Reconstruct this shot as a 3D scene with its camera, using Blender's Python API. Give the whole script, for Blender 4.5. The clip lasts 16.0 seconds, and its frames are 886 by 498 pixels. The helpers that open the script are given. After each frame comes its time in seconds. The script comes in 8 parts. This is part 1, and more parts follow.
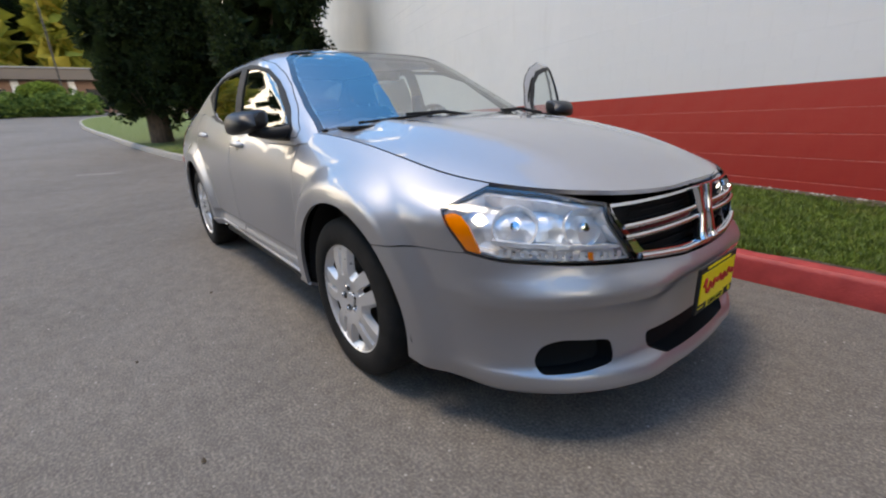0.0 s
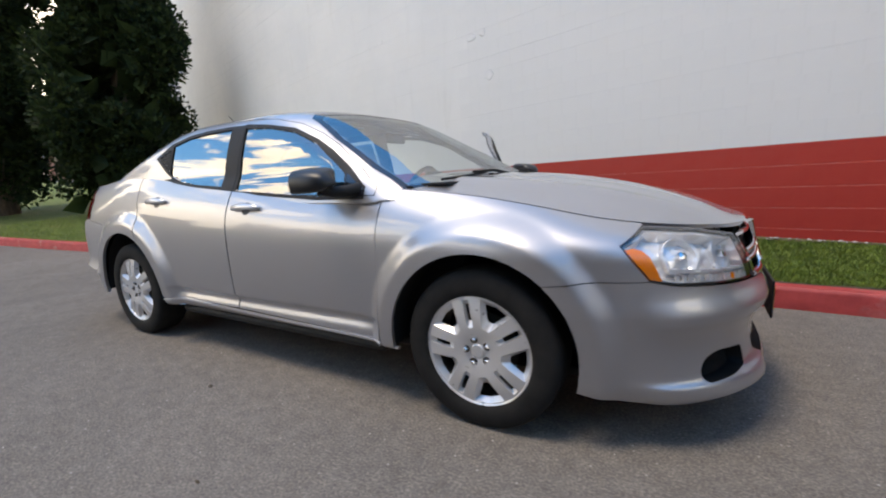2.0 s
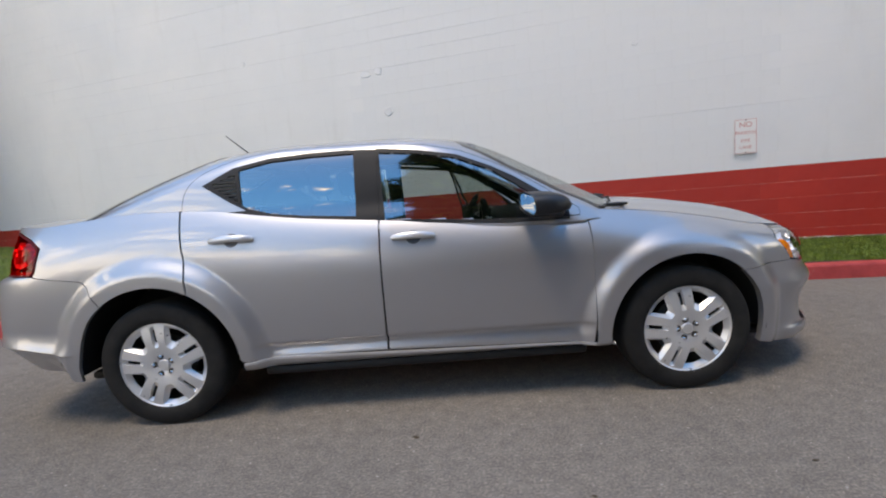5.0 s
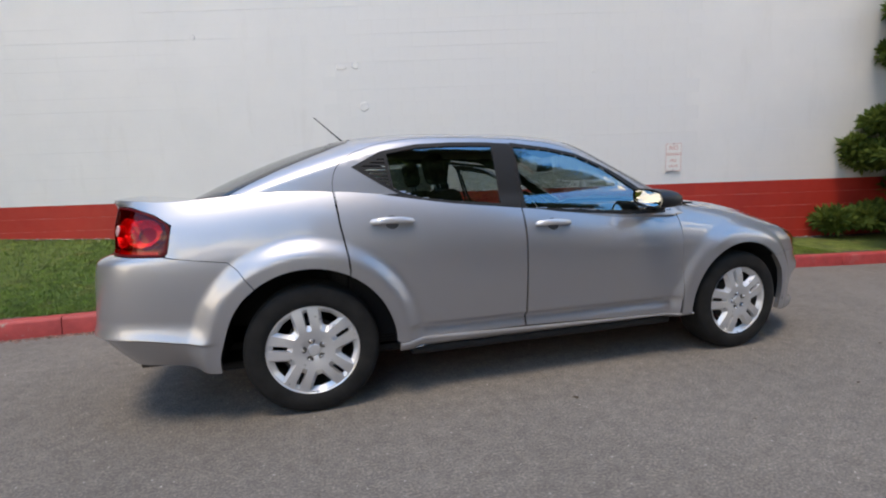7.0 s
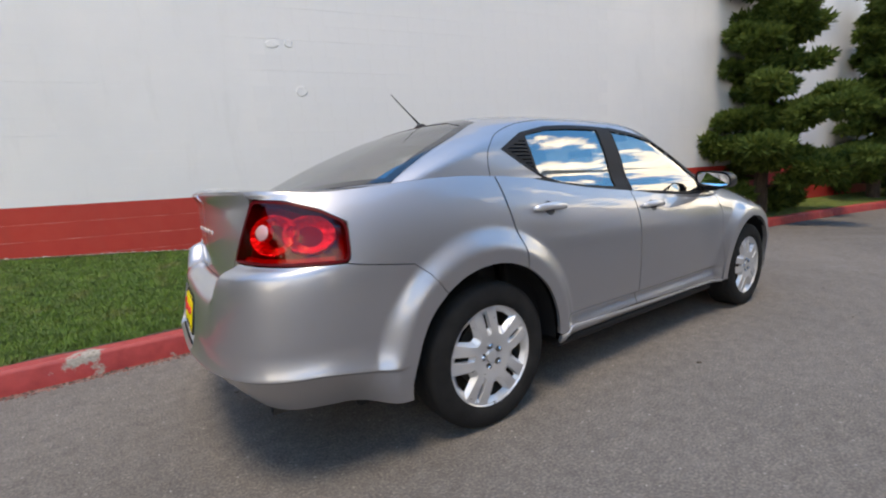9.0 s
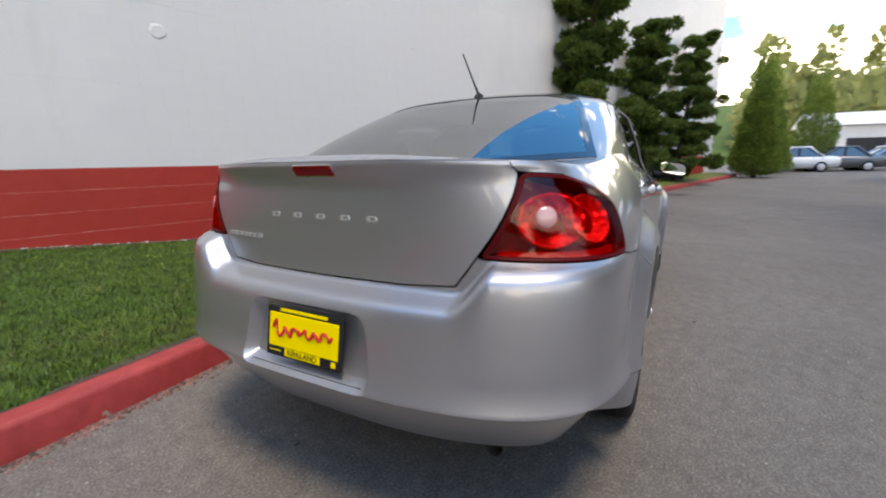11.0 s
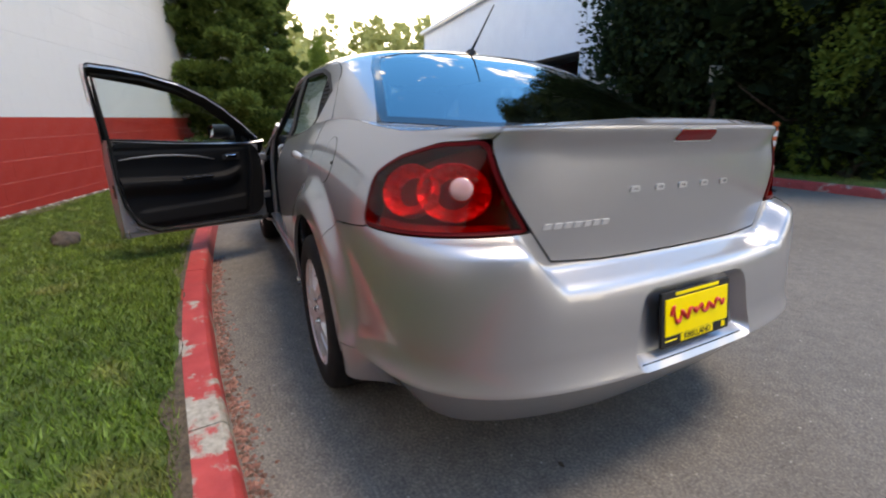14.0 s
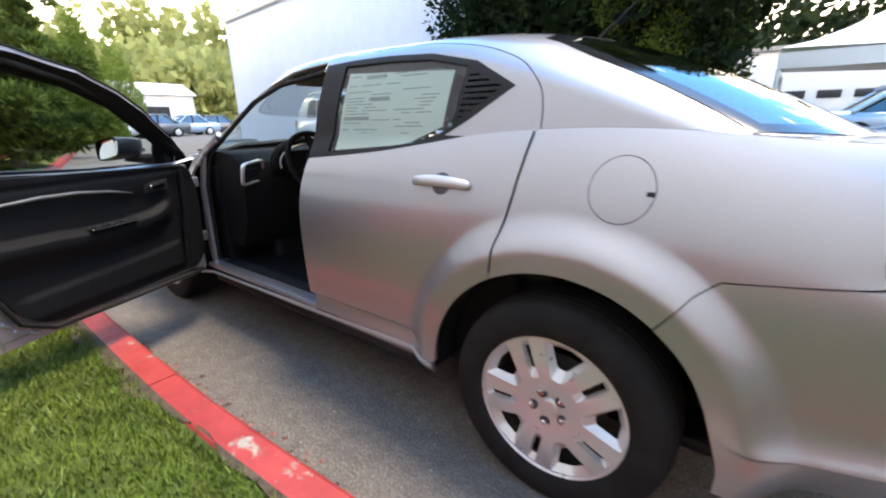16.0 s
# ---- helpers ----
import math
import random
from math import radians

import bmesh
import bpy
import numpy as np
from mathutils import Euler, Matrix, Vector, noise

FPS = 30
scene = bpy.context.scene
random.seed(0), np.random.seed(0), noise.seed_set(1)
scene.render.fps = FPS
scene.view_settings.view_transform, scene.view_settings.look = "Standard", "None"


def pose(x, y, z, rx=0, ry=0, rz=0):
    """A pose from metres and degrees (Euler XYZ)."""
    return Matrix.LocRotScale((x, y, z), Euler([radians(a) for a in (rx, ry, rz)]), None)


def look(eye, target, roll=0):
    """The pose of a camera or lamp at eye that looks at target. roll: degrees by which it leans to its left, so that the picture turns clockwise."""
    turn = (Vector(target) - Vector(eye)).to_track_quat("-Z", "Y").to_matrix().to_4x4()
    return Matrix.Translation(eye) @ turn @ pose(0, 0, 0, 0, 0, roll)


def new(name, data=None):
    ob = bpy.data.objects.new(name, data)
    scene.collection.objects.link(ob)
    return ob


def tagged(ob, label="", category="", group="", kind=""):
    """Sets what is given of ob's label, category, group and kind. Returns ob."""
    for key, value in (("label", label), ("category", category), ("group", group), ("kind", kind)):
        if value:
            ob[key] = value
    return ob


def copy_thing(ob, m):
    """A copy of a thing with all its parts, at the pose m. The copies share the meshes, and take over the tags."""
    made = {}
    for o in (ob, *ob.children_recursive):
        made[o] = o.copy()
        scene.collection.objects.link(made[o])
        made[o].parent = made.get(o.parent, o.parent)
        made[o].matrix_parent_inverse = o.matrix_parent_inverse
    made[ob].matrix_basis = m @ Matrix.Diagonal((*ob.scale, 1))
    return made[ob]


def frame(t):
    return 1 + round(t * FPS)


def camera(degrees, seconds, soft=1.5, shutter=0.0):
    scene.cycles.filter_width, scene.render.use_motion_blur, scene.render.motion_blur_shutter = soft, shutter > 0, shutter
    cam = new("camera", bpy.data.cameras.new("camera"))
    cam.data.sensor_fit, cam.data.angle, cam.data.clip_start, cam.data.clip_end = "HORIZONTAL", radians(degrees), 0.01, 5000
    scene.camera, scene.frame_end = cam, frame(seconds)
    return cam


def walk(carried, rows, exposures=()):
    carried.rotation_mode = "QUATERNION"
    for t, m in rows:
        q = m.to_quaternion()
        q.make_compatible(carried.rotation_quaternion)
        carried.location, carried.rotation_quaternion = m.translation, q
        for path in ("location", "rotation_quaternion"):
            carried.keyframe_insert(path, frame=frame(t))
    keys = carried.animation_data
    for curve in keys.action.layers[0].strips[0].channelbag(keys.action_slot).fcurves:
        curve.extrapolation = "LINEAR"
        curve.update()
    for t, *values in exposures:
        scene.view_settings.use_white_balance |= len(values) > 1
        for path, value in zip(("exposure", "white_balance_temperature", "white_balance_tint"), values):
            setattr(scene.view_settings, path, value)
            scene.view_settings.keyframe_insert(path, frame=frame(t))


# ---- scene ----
cam = camera(92.9, 16.0, soft=2.0, shutter=0.4)
PATH = [
    (0, (2.877, -1.566, 1.036), (1.387, -0.378, 0.429), -2.7),
    (0.5, (2.709, -1.748, 1.036), (1.332, -0.413, 0.47), -2.5),
    (1, (2.546, -1.918, 1.035), (1.267, -0.461, 0.545), -2.1),
    (1.5, (2.354, -2.144, 1.047), (1.241, -0.53, 0.648), -2.7),
    (2, (2.106, -2.307, 1.033), (1.095, -0.616, 0.692), -3.1),
    (2.5, (1.82, -2.442, 1.058), (0.941, -0.677, 0.722), -2.8),
    (3, (1.515, -2.612, 1.058), (0.827, -0.762, 0.73), -3.4),
    (3.5, (1.21, -2.753, 1.068), (0.62, -0.867, 0.758), -3.6),
    (4, (0.872, -2.854, 1.085), (0.498, -0.903, 0.851), -4.3),
    (6.5, (-0.946, -3.125, 1.128), (-0.573, -1.177, 0.869), -1.6),
    (7, (-1.29, -3.041, 1.098), (-0.761, -1.13, 0.842), -1.5),
    (7.5, (-1.627, -2.919, 1.106), (-0.939, -1.066, 0.797), -1.0),
    (8, (-2.011, -2.744, 1.124), (-1.088, -0.99, 0.856), -2.3),
    (8.5, (-2.322, -2.506, 1.095), (-1.294, -0.81, 0.839), -3.7),
    (9, (-2.566, -2.242, 1.096), (-1.441, -0.616, 0.799), -3.0),
    (9.5, (-2.846, -1.957, 1.117), (-1.534, -0.476, 0.822), -3.8),
    (10, (-3.037, -1.646, 1.085), (-1.585, -0.308, 0.764), -3.4),
    (12.5, (-3.513, 0.163, 1.13), (-1.561, 0.191, 0.699), 0.4),
    (13, (-3.438, 0.539, 1.091), (-1.514, 0.237, 0.636), -0.3),
    (13.5, (-3.309, 0.839, 1.108), (-1.461, 0.285, 0.579), 0.9),
    (14, (-3.128, 1.188, 1.118), (-1.426, 0.308, 0.545), 0.2),
    (14.5, (-2.881, 1.456, 1.122), (-1.263, 0.419, 0.569), 1.1),
    (15, (-2.514, 1.652, 1.144), (-1.024, 0.449, 0.566), -0.8),
    (15.5, (-2.15, 1.807, 1.134), (-0.834, 0.434, 0.516), -2.6),
    (16, (-1.793, 1.928, 1.159), (-0.623, 0.416, 0.573), -1.0),
]
EXPOSURE = [(0, 0.97, 9100, 12), (10, 1.02, 9100, 12), (12.5, 1.02, 9100, 12), (13.5, 1.0, 9100, 12), (14.0, 1.22, 9100, 12), (15.0, 1.70, 9100, 12), (16, 2.04, 9100, 12)]
walk(cam, [(t, look(eye, target, roll)) for t, eye, target, roll in PATH], EXPOSURE)

# world: broken cloud over a blue sky
world = bpy.data.worlds.new("sky")
scene.world = world
world.use_nodes = True
wn, wl = world.node_tree.nodes, world.node_tree.links
wn.clear()
SUN_EL, SUN_ROT = radians(72), radians(220)
sky = wn.new("ShaderNodeTexSky")
sky.sky_type, sky.sun_disc = "NISHITA", False
sky.sun_elevation, sky.sun_rotation, sky.dust_density = SUN_EL, SUN_ROT, 0.2
tc = wn.new("ShaderNodeTexCoord")
mp = wn.new("ShaderNodeMapping")
mp.inputs["Scale"].default_value = (1.0, 1.0, 2.2)
mp.inputs["Location"].default_value = (1.7, 0.9, 0.45)
cl = wn.new("ShaderNodeTexNoise")
cl.inputs["Scale"].default_value, cl.inputs["Detail"].default_value = 5.6, 7
cl.inputs["Roughness"].default_value = 0.55
cr = wn.new("ShaderNodeValToRGB")
cr.color_ramp.elements[0].position, cr.color_ramp.elements[1].position = 0.515, 0.585
mul = wn.new("ShaderNodeVectorMath")
mul.operation = "SCALE"
mul.inputs["Scale"].default_value = 0.175
cn = wn.new("ShaderNodeTexNoise")
cn.inputs["Scale"].default_value, cn.inputs["Detail"].default_value = 5.0, 5
cc = wn.new("ShaderNodeValToRGB")
cc.color_ramp.elements[0].position, cc.color_ramp.elements[1].position = 0.3, 0.7
cc.color_ramp.elements[0].color, cc.color_ramp.elements[1].color = (0.95, 0.96, 0.98, 1), (1.60, 1.59, 1.55, 1)
mix = wn.new("ShaderNodeMix")
mix.data_type = "RGBA"
bg = wn.new("ShaderNodeBackground")
out = wn.new("ShaderNodeOutputWorld")
wl.new(tc.outputs["Generated"], mp.inputs["Vector"])
wl.new(mp.outputs[0], cl.inputs["Vector"])
wl.new(mp.outputs[0], cn.inputs["Vector"])
wl.new(cn.outputs[0], cc.inputs[0])
hs = wn.new("ShaderNodeHueSaturation")
hs.inputs["Saturation"].default_value, hs.inputs["Value"].default_value = 1.42, 1.0
wl.new(sky.outputs[0], hs.inputs["Color"])
wl.new(hs.outputs[0], mul.inputs[0])
sep = wn.new("ShaderNodeSeparateXYZ")
wl.new(tc.outputs["Generated"], sep.inputs[0])
# more cloud towards the horizon, open blue overhead
low = wn.new("ShaderNodeValToRGB")
while len(low.color_ramp.elements) < 6:
    low.color_ramp.elements.new(0.5)
for e, (p, v) in zip(low.color_ramp.elements, ((0.0, 0.74), (0.26, 0.64), (0.40, 0.52), (0.56, 0.45), (0.75, 0.35), (1.0, 0.25))):
    e.position, e.color = p, (v, v, v, 1)
wl.new(sep.outputs["Z"], low.inputs[0])
centred = wn.new("ShaderNodeMath")
centred.operation = "SUBTRACT"
centred.inputs[1].default_value = 0.5
wl.new(low.outputs[0], centred.inputs[0])
more = wn.new("ShaderNodeMath")
wl.new(cl.outputs[0], more.inputs[0])
wl.new(centred.outputs[0], more.inputs[1])
wl.new(more.outputs[0], cr.inputs[0])
wl.new(cr.outputs[0], mix.inputs[0])
wl.new(mul.outputs[0], mix.inputs[6])
wl.new(cc.outputs[0], mix.inputs[7])
wl.new(mix.outputs[2], bg.inputs[0])
bg.inputs[1].default_value = 1.42
wl.new(bg.outputs[0], out.inputs[0])

sun_data = bpy.data.lights.new("sun", "SUN")
sun_data.energy, sun_data.angle, sun_data.color = 1.4, radians(18), (1.0, 0.965, 0.92)
sun = new("sun", sun_data)
sun.matrix_basis = look((math.sin(SUN_ROT) * math.cos(SUN_EL) * 30, math.cos(SUN_ROT) * math.cos(SUN_EL) * 30, math.sin(SUN_EL) * 30), (0, 0, 0))

# ---- materials ----
def material(name, color=(0.5, 0.5, 0.5), rough=0.5, metal=0.0, **more):
    m = bpy.data.materials.new(name)
    m.use_nodes = True
    b = m.node_tree.nodes["Principled BSDF"]
    b.inputs["Base Color"].default_value = (*color, 1)
    b.inputs["Roughness"].default_value, b.inputs["Metallic"].default_value = rough, metal
    for key, value in more.items():
        b.inputs[key.replace("_", " ")].default_value = value
    return m


def nodes_of(m):
    return m.node_tree.nodes, m.node_tree.links, m.node_tree.nodes["Principled BSDF"]


def noise_node(m, scale, detail=4.0, rough=0.6, coord="Object", stretch=None):
    n, l, b = nodes_of(m)
    tex = n.new("ShaderNodeTexNoise")
    tex.inputs["Scale"].default_value, tex.inputs["Detail"].default_value = scale, detail
    tex.inputs["Roughness"].default_value = rough
    co = n.new("ShaderNodeTexCoord")
    if stretch:
        mapping = n.new("ShaderNodeMapping")
        mapping.inputs["Scale"].default_value = stretch
        l.new(co.outputs[coord], mapping.inputs[0])
        l.new(mapping.outputs[0], tex.inputs["Vector"])
    else:
        l.new(co.outputs[coord], tex.inputs["Vector"])
    return tex.outputs[0]


def ramp(m, value, stops):
    n, l, b = nodes_of(m)
    r = n.new("ShaderNodeValToRGB")
    while len(r.color_ramp.elements) < len(stops):
        r.color_ramp.elements.new(0.5)
    for e, (p, c) in zip(r.color_ramp.elements, stops):
        e.position = p
        e.color = (*c, 1) if not isinstance(c, float) else (c, c, c, 1)
    l.new(value, r.inputs[0])
    return r.outputs[0]


def blend(m, fac, a, b_, mode="MIX"):
    n, l, b = nodes_of(m)
    x = n.new("ShaderNodeMix")
    x.data_type, x.blend_type = "RGBA", mode
    for sock, v in ((0, fac), (6, a), (7, b_)):
        if isinstance(v, (int, float)):
            x.inputs[sock].default_value = v if sock == 0 else (v, v, v, 1)
        elif isinstance(v, tuple):
            x.inputs[sock].default_value = (*v, 1)
        else:
            l.new(v, x.inputs[sock])
    return x.outputs[2]


def bump(m, height, strength=0.3, distance=0.01):
    n, l, b = nodes_of(m)
    k = n.new("ShaderNodeBump")
    k.inputs["Strength"].default_value, k.inputs["Distance"].default_value = strength, distance
    l.new(height, k.inputs["Height"])
    l.new(k.outputs[0], b.inputs["Normal"])
    return k


def feed(m, socket, value):
    n, l, b = nodes_of(m)
    l.new(value, b.inputs[socket])


def island(m):
    n, l, b = nodes_of(m)
    return n.new("ShaderNodeNewGeometry").outputs["Random Per Island"]


# car paint: silver flake under clear coat
PAINT = material("silver_paint", (0.41, 0.41, 0.425), 0.41, 0.76, Coat_Weight=1.0, Coat_Roughness=0.02, Coat_IOR=1.6)
flake = noise_node(PAINT, 900, 2)
feed(PAINT, "Base Color", ramp(PAINT, flake, [(0.3, (0.355, 0.355, 0.375)), (0.7, (0.410, 0.410, 0.430))]))
feed(PAINT, "Roughness", ramp(PAINT, noise_node(PAINT, 400, 2), [(0.3, 0.395), (0.7, 0.43)]))
HANDLE = material("bright_silver_paint", (0.54, 0.54, 0.56), 0.28, 0.45, Coat_Weight=1.0)
TRIM = material("black_trim", (0.012, 0.012, 0.0135), 0.6, 0.0, Specular_IOR_Level=0.3)
bump(TRIM, noise_node(TRIM, 600, 2), 0.15, 0.001)
GLOSSBLACK = material("gloss_black", (0.012, 0.013, 0.018), 0.16, 0.0, Coat_Weight=0.6)
CHROME = material("chrome", (0.78, 0.78, 0.80), 0.09, 1.0)
RUBBER = material("tyre_rubber", (0.022, 0.022, 0.023), 0.8, 0.0, Specular_IOR_Level=0.18)
bump(RUBBER, noise_node(RUBBER, 120, 3), 0.2, 0.002)
feed(RUBBER, "Base Color", ramp(RUBBER, noise_node(RUBBER, 9, 4), [(0.3, (0.010, 0.010, 0.0105)), (0.75, (0.022, 0.0215, 0.021))]))
WHEEL = material("wheel_silver", (0.62, 0.62, 0.63), 0.30, 0.55, Coat_Weight=0.5, Coat_Roughness=0.08)
feed(WHEEL, "Roughness", ramp(WHEEL, noise_node(WHEEL, 30, 4), [(0.3, 0.26), (0.7, 0.4)]))
DARKMETAL = material("brake_iron", (0.06, 0.057, 0.055), 0.6, 0.6)
CABIN = material("cabin_black", (0.007, 0.007, 0.0078), 0.65, 0.0, Specular_IOR_Level=0.15)
bump(CABIN, noise_node(CABIN, 350, 3), 0.25, 0.002)
CLOTH = material("seat_cloth", (0.028, 0.028, 0.03), 0.9)
bump(CLOTH, noise_node(CLOTH, 500, 2), 0.4, 0.002)
feed(CLOTH, "Base Color", ramp(CLOTH, noise_node(CLOTH, 160, 3), [(0.35, (0.02, 0.02, 0.021)), (0.7, (0.05, 0.05, 0.052))]))
AMBER = material("amber_lens", (0.95, 0.22, 0.004), 0.2, 0.0, Coat_Weight=0.3)
REDLENS = material("red_lens", (0.40, 0.005, 0.010), 0.25, 0.0, Coat_Weight=0.25, Coat_Roughness=0.02)
DARKRED = material("dark_red_lens", (0.085, 0.002, 0.004), 0.45, 0.0, Specular_IOR_Level=0.1)
REFLECTOR = material("lamp_reflector", (0.84, 0.84, 0.85), 0.20, 0.45)
rv_ = REFLECTOR.node_tree.nodes.new("ShaderNodeTexVoronoi")
rv_.inputs["Scale"].default_value = 24
REFLECTOR.node_tree.links.new(REFLECTOR.node_tree.nodes.new("ShaderNodeTexCoord").outputs["Object"], rv_.inputs["Vector"])
bump(REFLECTOR, rv_.outputs["Distance"], 0.45, 0.02)
LAMPRED = material("red_lens_over_bulb", (0.20, 0.003, 0.006), 0.22, 0.0, Specular_IOR_Level=0.25)
MIRRORSHELL = material("mirror_shell_black", (0.008, 0.009, 0.012), 0.42)
PEARL = material("lamp_white", (0.56, 0.30, 0.30), 0.2, 0.0, Coat_Weight=1.0)
YELLOW = material("plate_yellow", (0.95, 0.72, 0.0), 0.35)
PLATERED = material("plate_red", (0.55, 0.02, 0.02), 0.4)
PAPER = material("sticker_paper", (0.80, 0.86, 0.82), 0.6)
paper_back, paper_mix = PAPER.node_tree.nodes.new("ShaderNodeBsdfTranslucent"), PAPER.node_tree.nodes.new("ShaderNodeMixShader")
paper_back.inputs["Color"].default_value, paper_mix.inputs[0].default_value = (0.80, 0.86, 0.82, 1), 0.4
PAPER.node_tree.links.new(PAPER.node_tree.nodes["Principled BSDF"].outputs[0], paper_mix.inputs[1])
PAPER.node_tree.links.new(paper_back.outputs[0], paper_mix.inputs[2])
PAPER.node_tree.links.new(paper_mix.outputs[0], PAPER.node_tree.nodes["Material Output"].inputs["Surface"])
INK = material("print_grey", (0.30, 0.34, 0.33), 0.7)


def glass(name, tint, facing=0.06, rough=0.0, edge=1.0):
    """A thin pane: clear with a tint, and more gloss the flatter it is seen, alike from both sides."""
    m = bpy.data.materials.new(name)
    m.use_nodes = True
    n, l = m.node_tree.nodes, m.node_tree.links
    n.clear()
    o, mixer = n.new("ShaderNodeOutputMaterial"), n.new("ShaderNodeMixShader")
    clear, gloss, lw = n.new("ShaderNodeBsdfTransparent"), n.new("ShaderNodeBsdfGlossy"), n.new("ShaderNodeLayerWeight")
    clear.inputs[0].default_value = (*tint, 1)
    gloss.inputs["Roughness"].default_value = rough
    lw.inputs["Blend"].default_value = 0.5
    power, scale = n.new("ShaderNodeMath"), n.new("ShaderNodeMath")
    power.operation, scale.operation = "POWER", "MULTIPLY_ADD"
    power.inputs[1].default_value = 4.0
    scale.inputs[1].default_value, scale.inputs[2].default_value = edge - facing, facing
    l.new(lw.outputs["Facing"], power.inputs[0])
    l.new(power.outputs[0], scale.inputs[0])
    l.new(scale.outputs[0], mixer.inputs[0])
    l.new(clear.outputs[0], mixer.inputs[1])
    l.new(gloss.outputs[0], mixer.inputs[2])
    l.new(mixer.outputs[0], o.inputs[0])
    return m


GLASS = glass("window_glass", (0.44, 0.51, 0.48), 0.34)
SCREENGLASS = glass("windshield_glass", (0.70, 0.78, 0.75), 0.36, edge=0.75)
PRIVACY = glass("rear_glass", (0.32, 0.37, 0.35), 0.36)
BACKGLASS = glass("backlight_glass", (0.20, 0.24, 0.23), 0.36)
DOORGLASS = glass("door_glass", (0.80, 0.88, 0.85), 0.07)
REDGLASS = glass("red_lamp_glass", (0.84, 0.014, 0.022), 0.035, edge=0.07)
CLEAR = glass("lamp_glass", (0.92, 0.94, 0.96), 0.05)
MIRROR = material("mirror_glass", (0.85, 0.87, 0.88), 0.02, 1.0)

# ground and walls
ASPHALT = material("asphalt", (0.06, 0.06, 0.06), 0.85, 0.0, Specular_IOR_Level=0.3)
a1 = ramp(ASPHALT, noise_node(ASPHALT, 0.35, 5), [(0.3, (0.118, 0.106, 0.095)), (0.7, (0.162, 0.146, 0.132))])
a2 = ramp(ASPHALT, noise_node(ASPHALT, 95, 3, 0.7), [(0.30, (0.58, 0.58, 0.58)), (0.5, (0.95, 0.95, 0.95)), (0.72, (1.75, 1.71, 1.66))])
a3 = ramp(ASPHALT, noise_node(ASPHALT, 14, 5, 0.7), [(0.3, (0.75, 0.75, 0.75)), (0.7, (1.15, 1.15, 1.15))])
acol = blend(ASPHALT, 1.0, blend(ASPHALT, 1.0, a1, a2, "MULTIPLY"), a3, "MULTIPLY")
vor = ASPHALT.node_tree.nodes.new("ShaderNodeTexVoronoi")
vor.inputs["Scale"].default_value = 26
ASPHALT.node_tree.links.new(ASPHALT.node_tree.nodes.new("ShaderNodeTexCoord").outputs["Object"], vor.inputs["Vector"])
chips = ramp(ASPHALT, vor.outputs["Distance"], [(0.05, (1.0, 1.0, 1.0)), (0.16, (0.0, 0.0, 0.0))])
few = ramp(ASPHALT, vor.outputs["Color"], [(0.72, (0.0, 0.0, 0.0)), (0.77, (1.0, 1.0, 1.0))])
feed(ASPHALT, "Base Color", blend(ASPHALT, blend(ASPHALT, 1.0, chips, few, "MULTIPLY"), acol, (0.34, 0.325, 0.30)))
bump(ASPHALT, noise_node(ASPHALT, 90, 4, 0.7), 0.40, 0.004)
feed(ASPHALT, "Roughness", ramp(ASPHALT, noise_node(ASPHALT, 3, 4), [(0.3, 0.72), (0.7, 0.92)]))

GRASS = material("grass", (0.05, 0.09, 0.015), 0.9)


def lawn_colour(m, dim_green, dry, thin):
    """Darker by the car's tail and paler far behind, as light falls, put into the green; drier by its doors, with
    clumps and straw patches.
    """
    n, l, b = nodes_of(m)
    axis = n.new("ShaderNodeSeparateXYZ")
    l.new(n.new("ShaderNodeTexCoord").outputs["Object"], axis.inputs[0])
    along_ = n.new("ShaderNodeMapRange")
    along_.inputs["From Min"].default_value, along_.inputs["From Max"].default_value = -14.0, 2.0
    l.new(axis.outputs["X"], along_.inputs["Value"])
    # fall of light along the lawn, mixed into its colour by x
    mixed = blend(m, 0.45, ramp(m, along_.outputs[0], [(0.2, 0.9), (0.56, 0.35), (0.70, 0.0), (0.80, 0.25), (0.95, 1.0)]), noise_node(m, 0.9, 4))
    base = blend(m, ramp(m, mixed, [(0.25, 0.0), (0.62, 1.0)]), dim_green, dry)
    straw = ramp(m, noise_node(m, 2.3, 5, 0.65), [(0.56, 0.0), (0.70, 0.75)])
    base = blend(m, straw, base, thin)
    clump = ramp(m, noise_node(m, 9, 4, 0.65), [(0.30, (0.45, 0.48, 0.42)), (0.62, (1.18, 1.15, 1.10))])
    return blend(m, 1.0, base, clump, "MULTIPLY")


g2 = ramp(GRASS, noise_node(GRASS, 60, 4, 0.7), [(0.3, (0.45, 0.45, 0.45)), (0.7, (1.3, 1.3, 1.3))])
feed(GRASS, "Base Color", blend(GRASS, 1.0, lawn_colour(GRASS, (0.072, 0.135, 0.019), (0.11, 0.155, 0.024), (0.17, 0.16, 0.055)), g2, "MULTIPLY"))
bump(GRASS, noise_node(GRASS, 80, 4, 0.7), 0.8, 0.03)
BLADE = material("grass_blade", (0.08, 0.15, 0.02), 0.6)
b2 = ramp(BLADE, island(BLADE), [(0.0, (0.50, 0.55, 0.45)), (1.0, (1.40, 1.35, 1.2))])
feed(BLADE, "Base Color", blend(BLADE, 1.0, lawn_colour(BLADE, (0.086, 0.165, 0.021), (0.125, 0.185, 0.026), (0.21, 0.20, 0.065)), b2, "MULTIPLY"))
SOIL = material("soil", (0.10, 0.075, 0.05), 0.95)
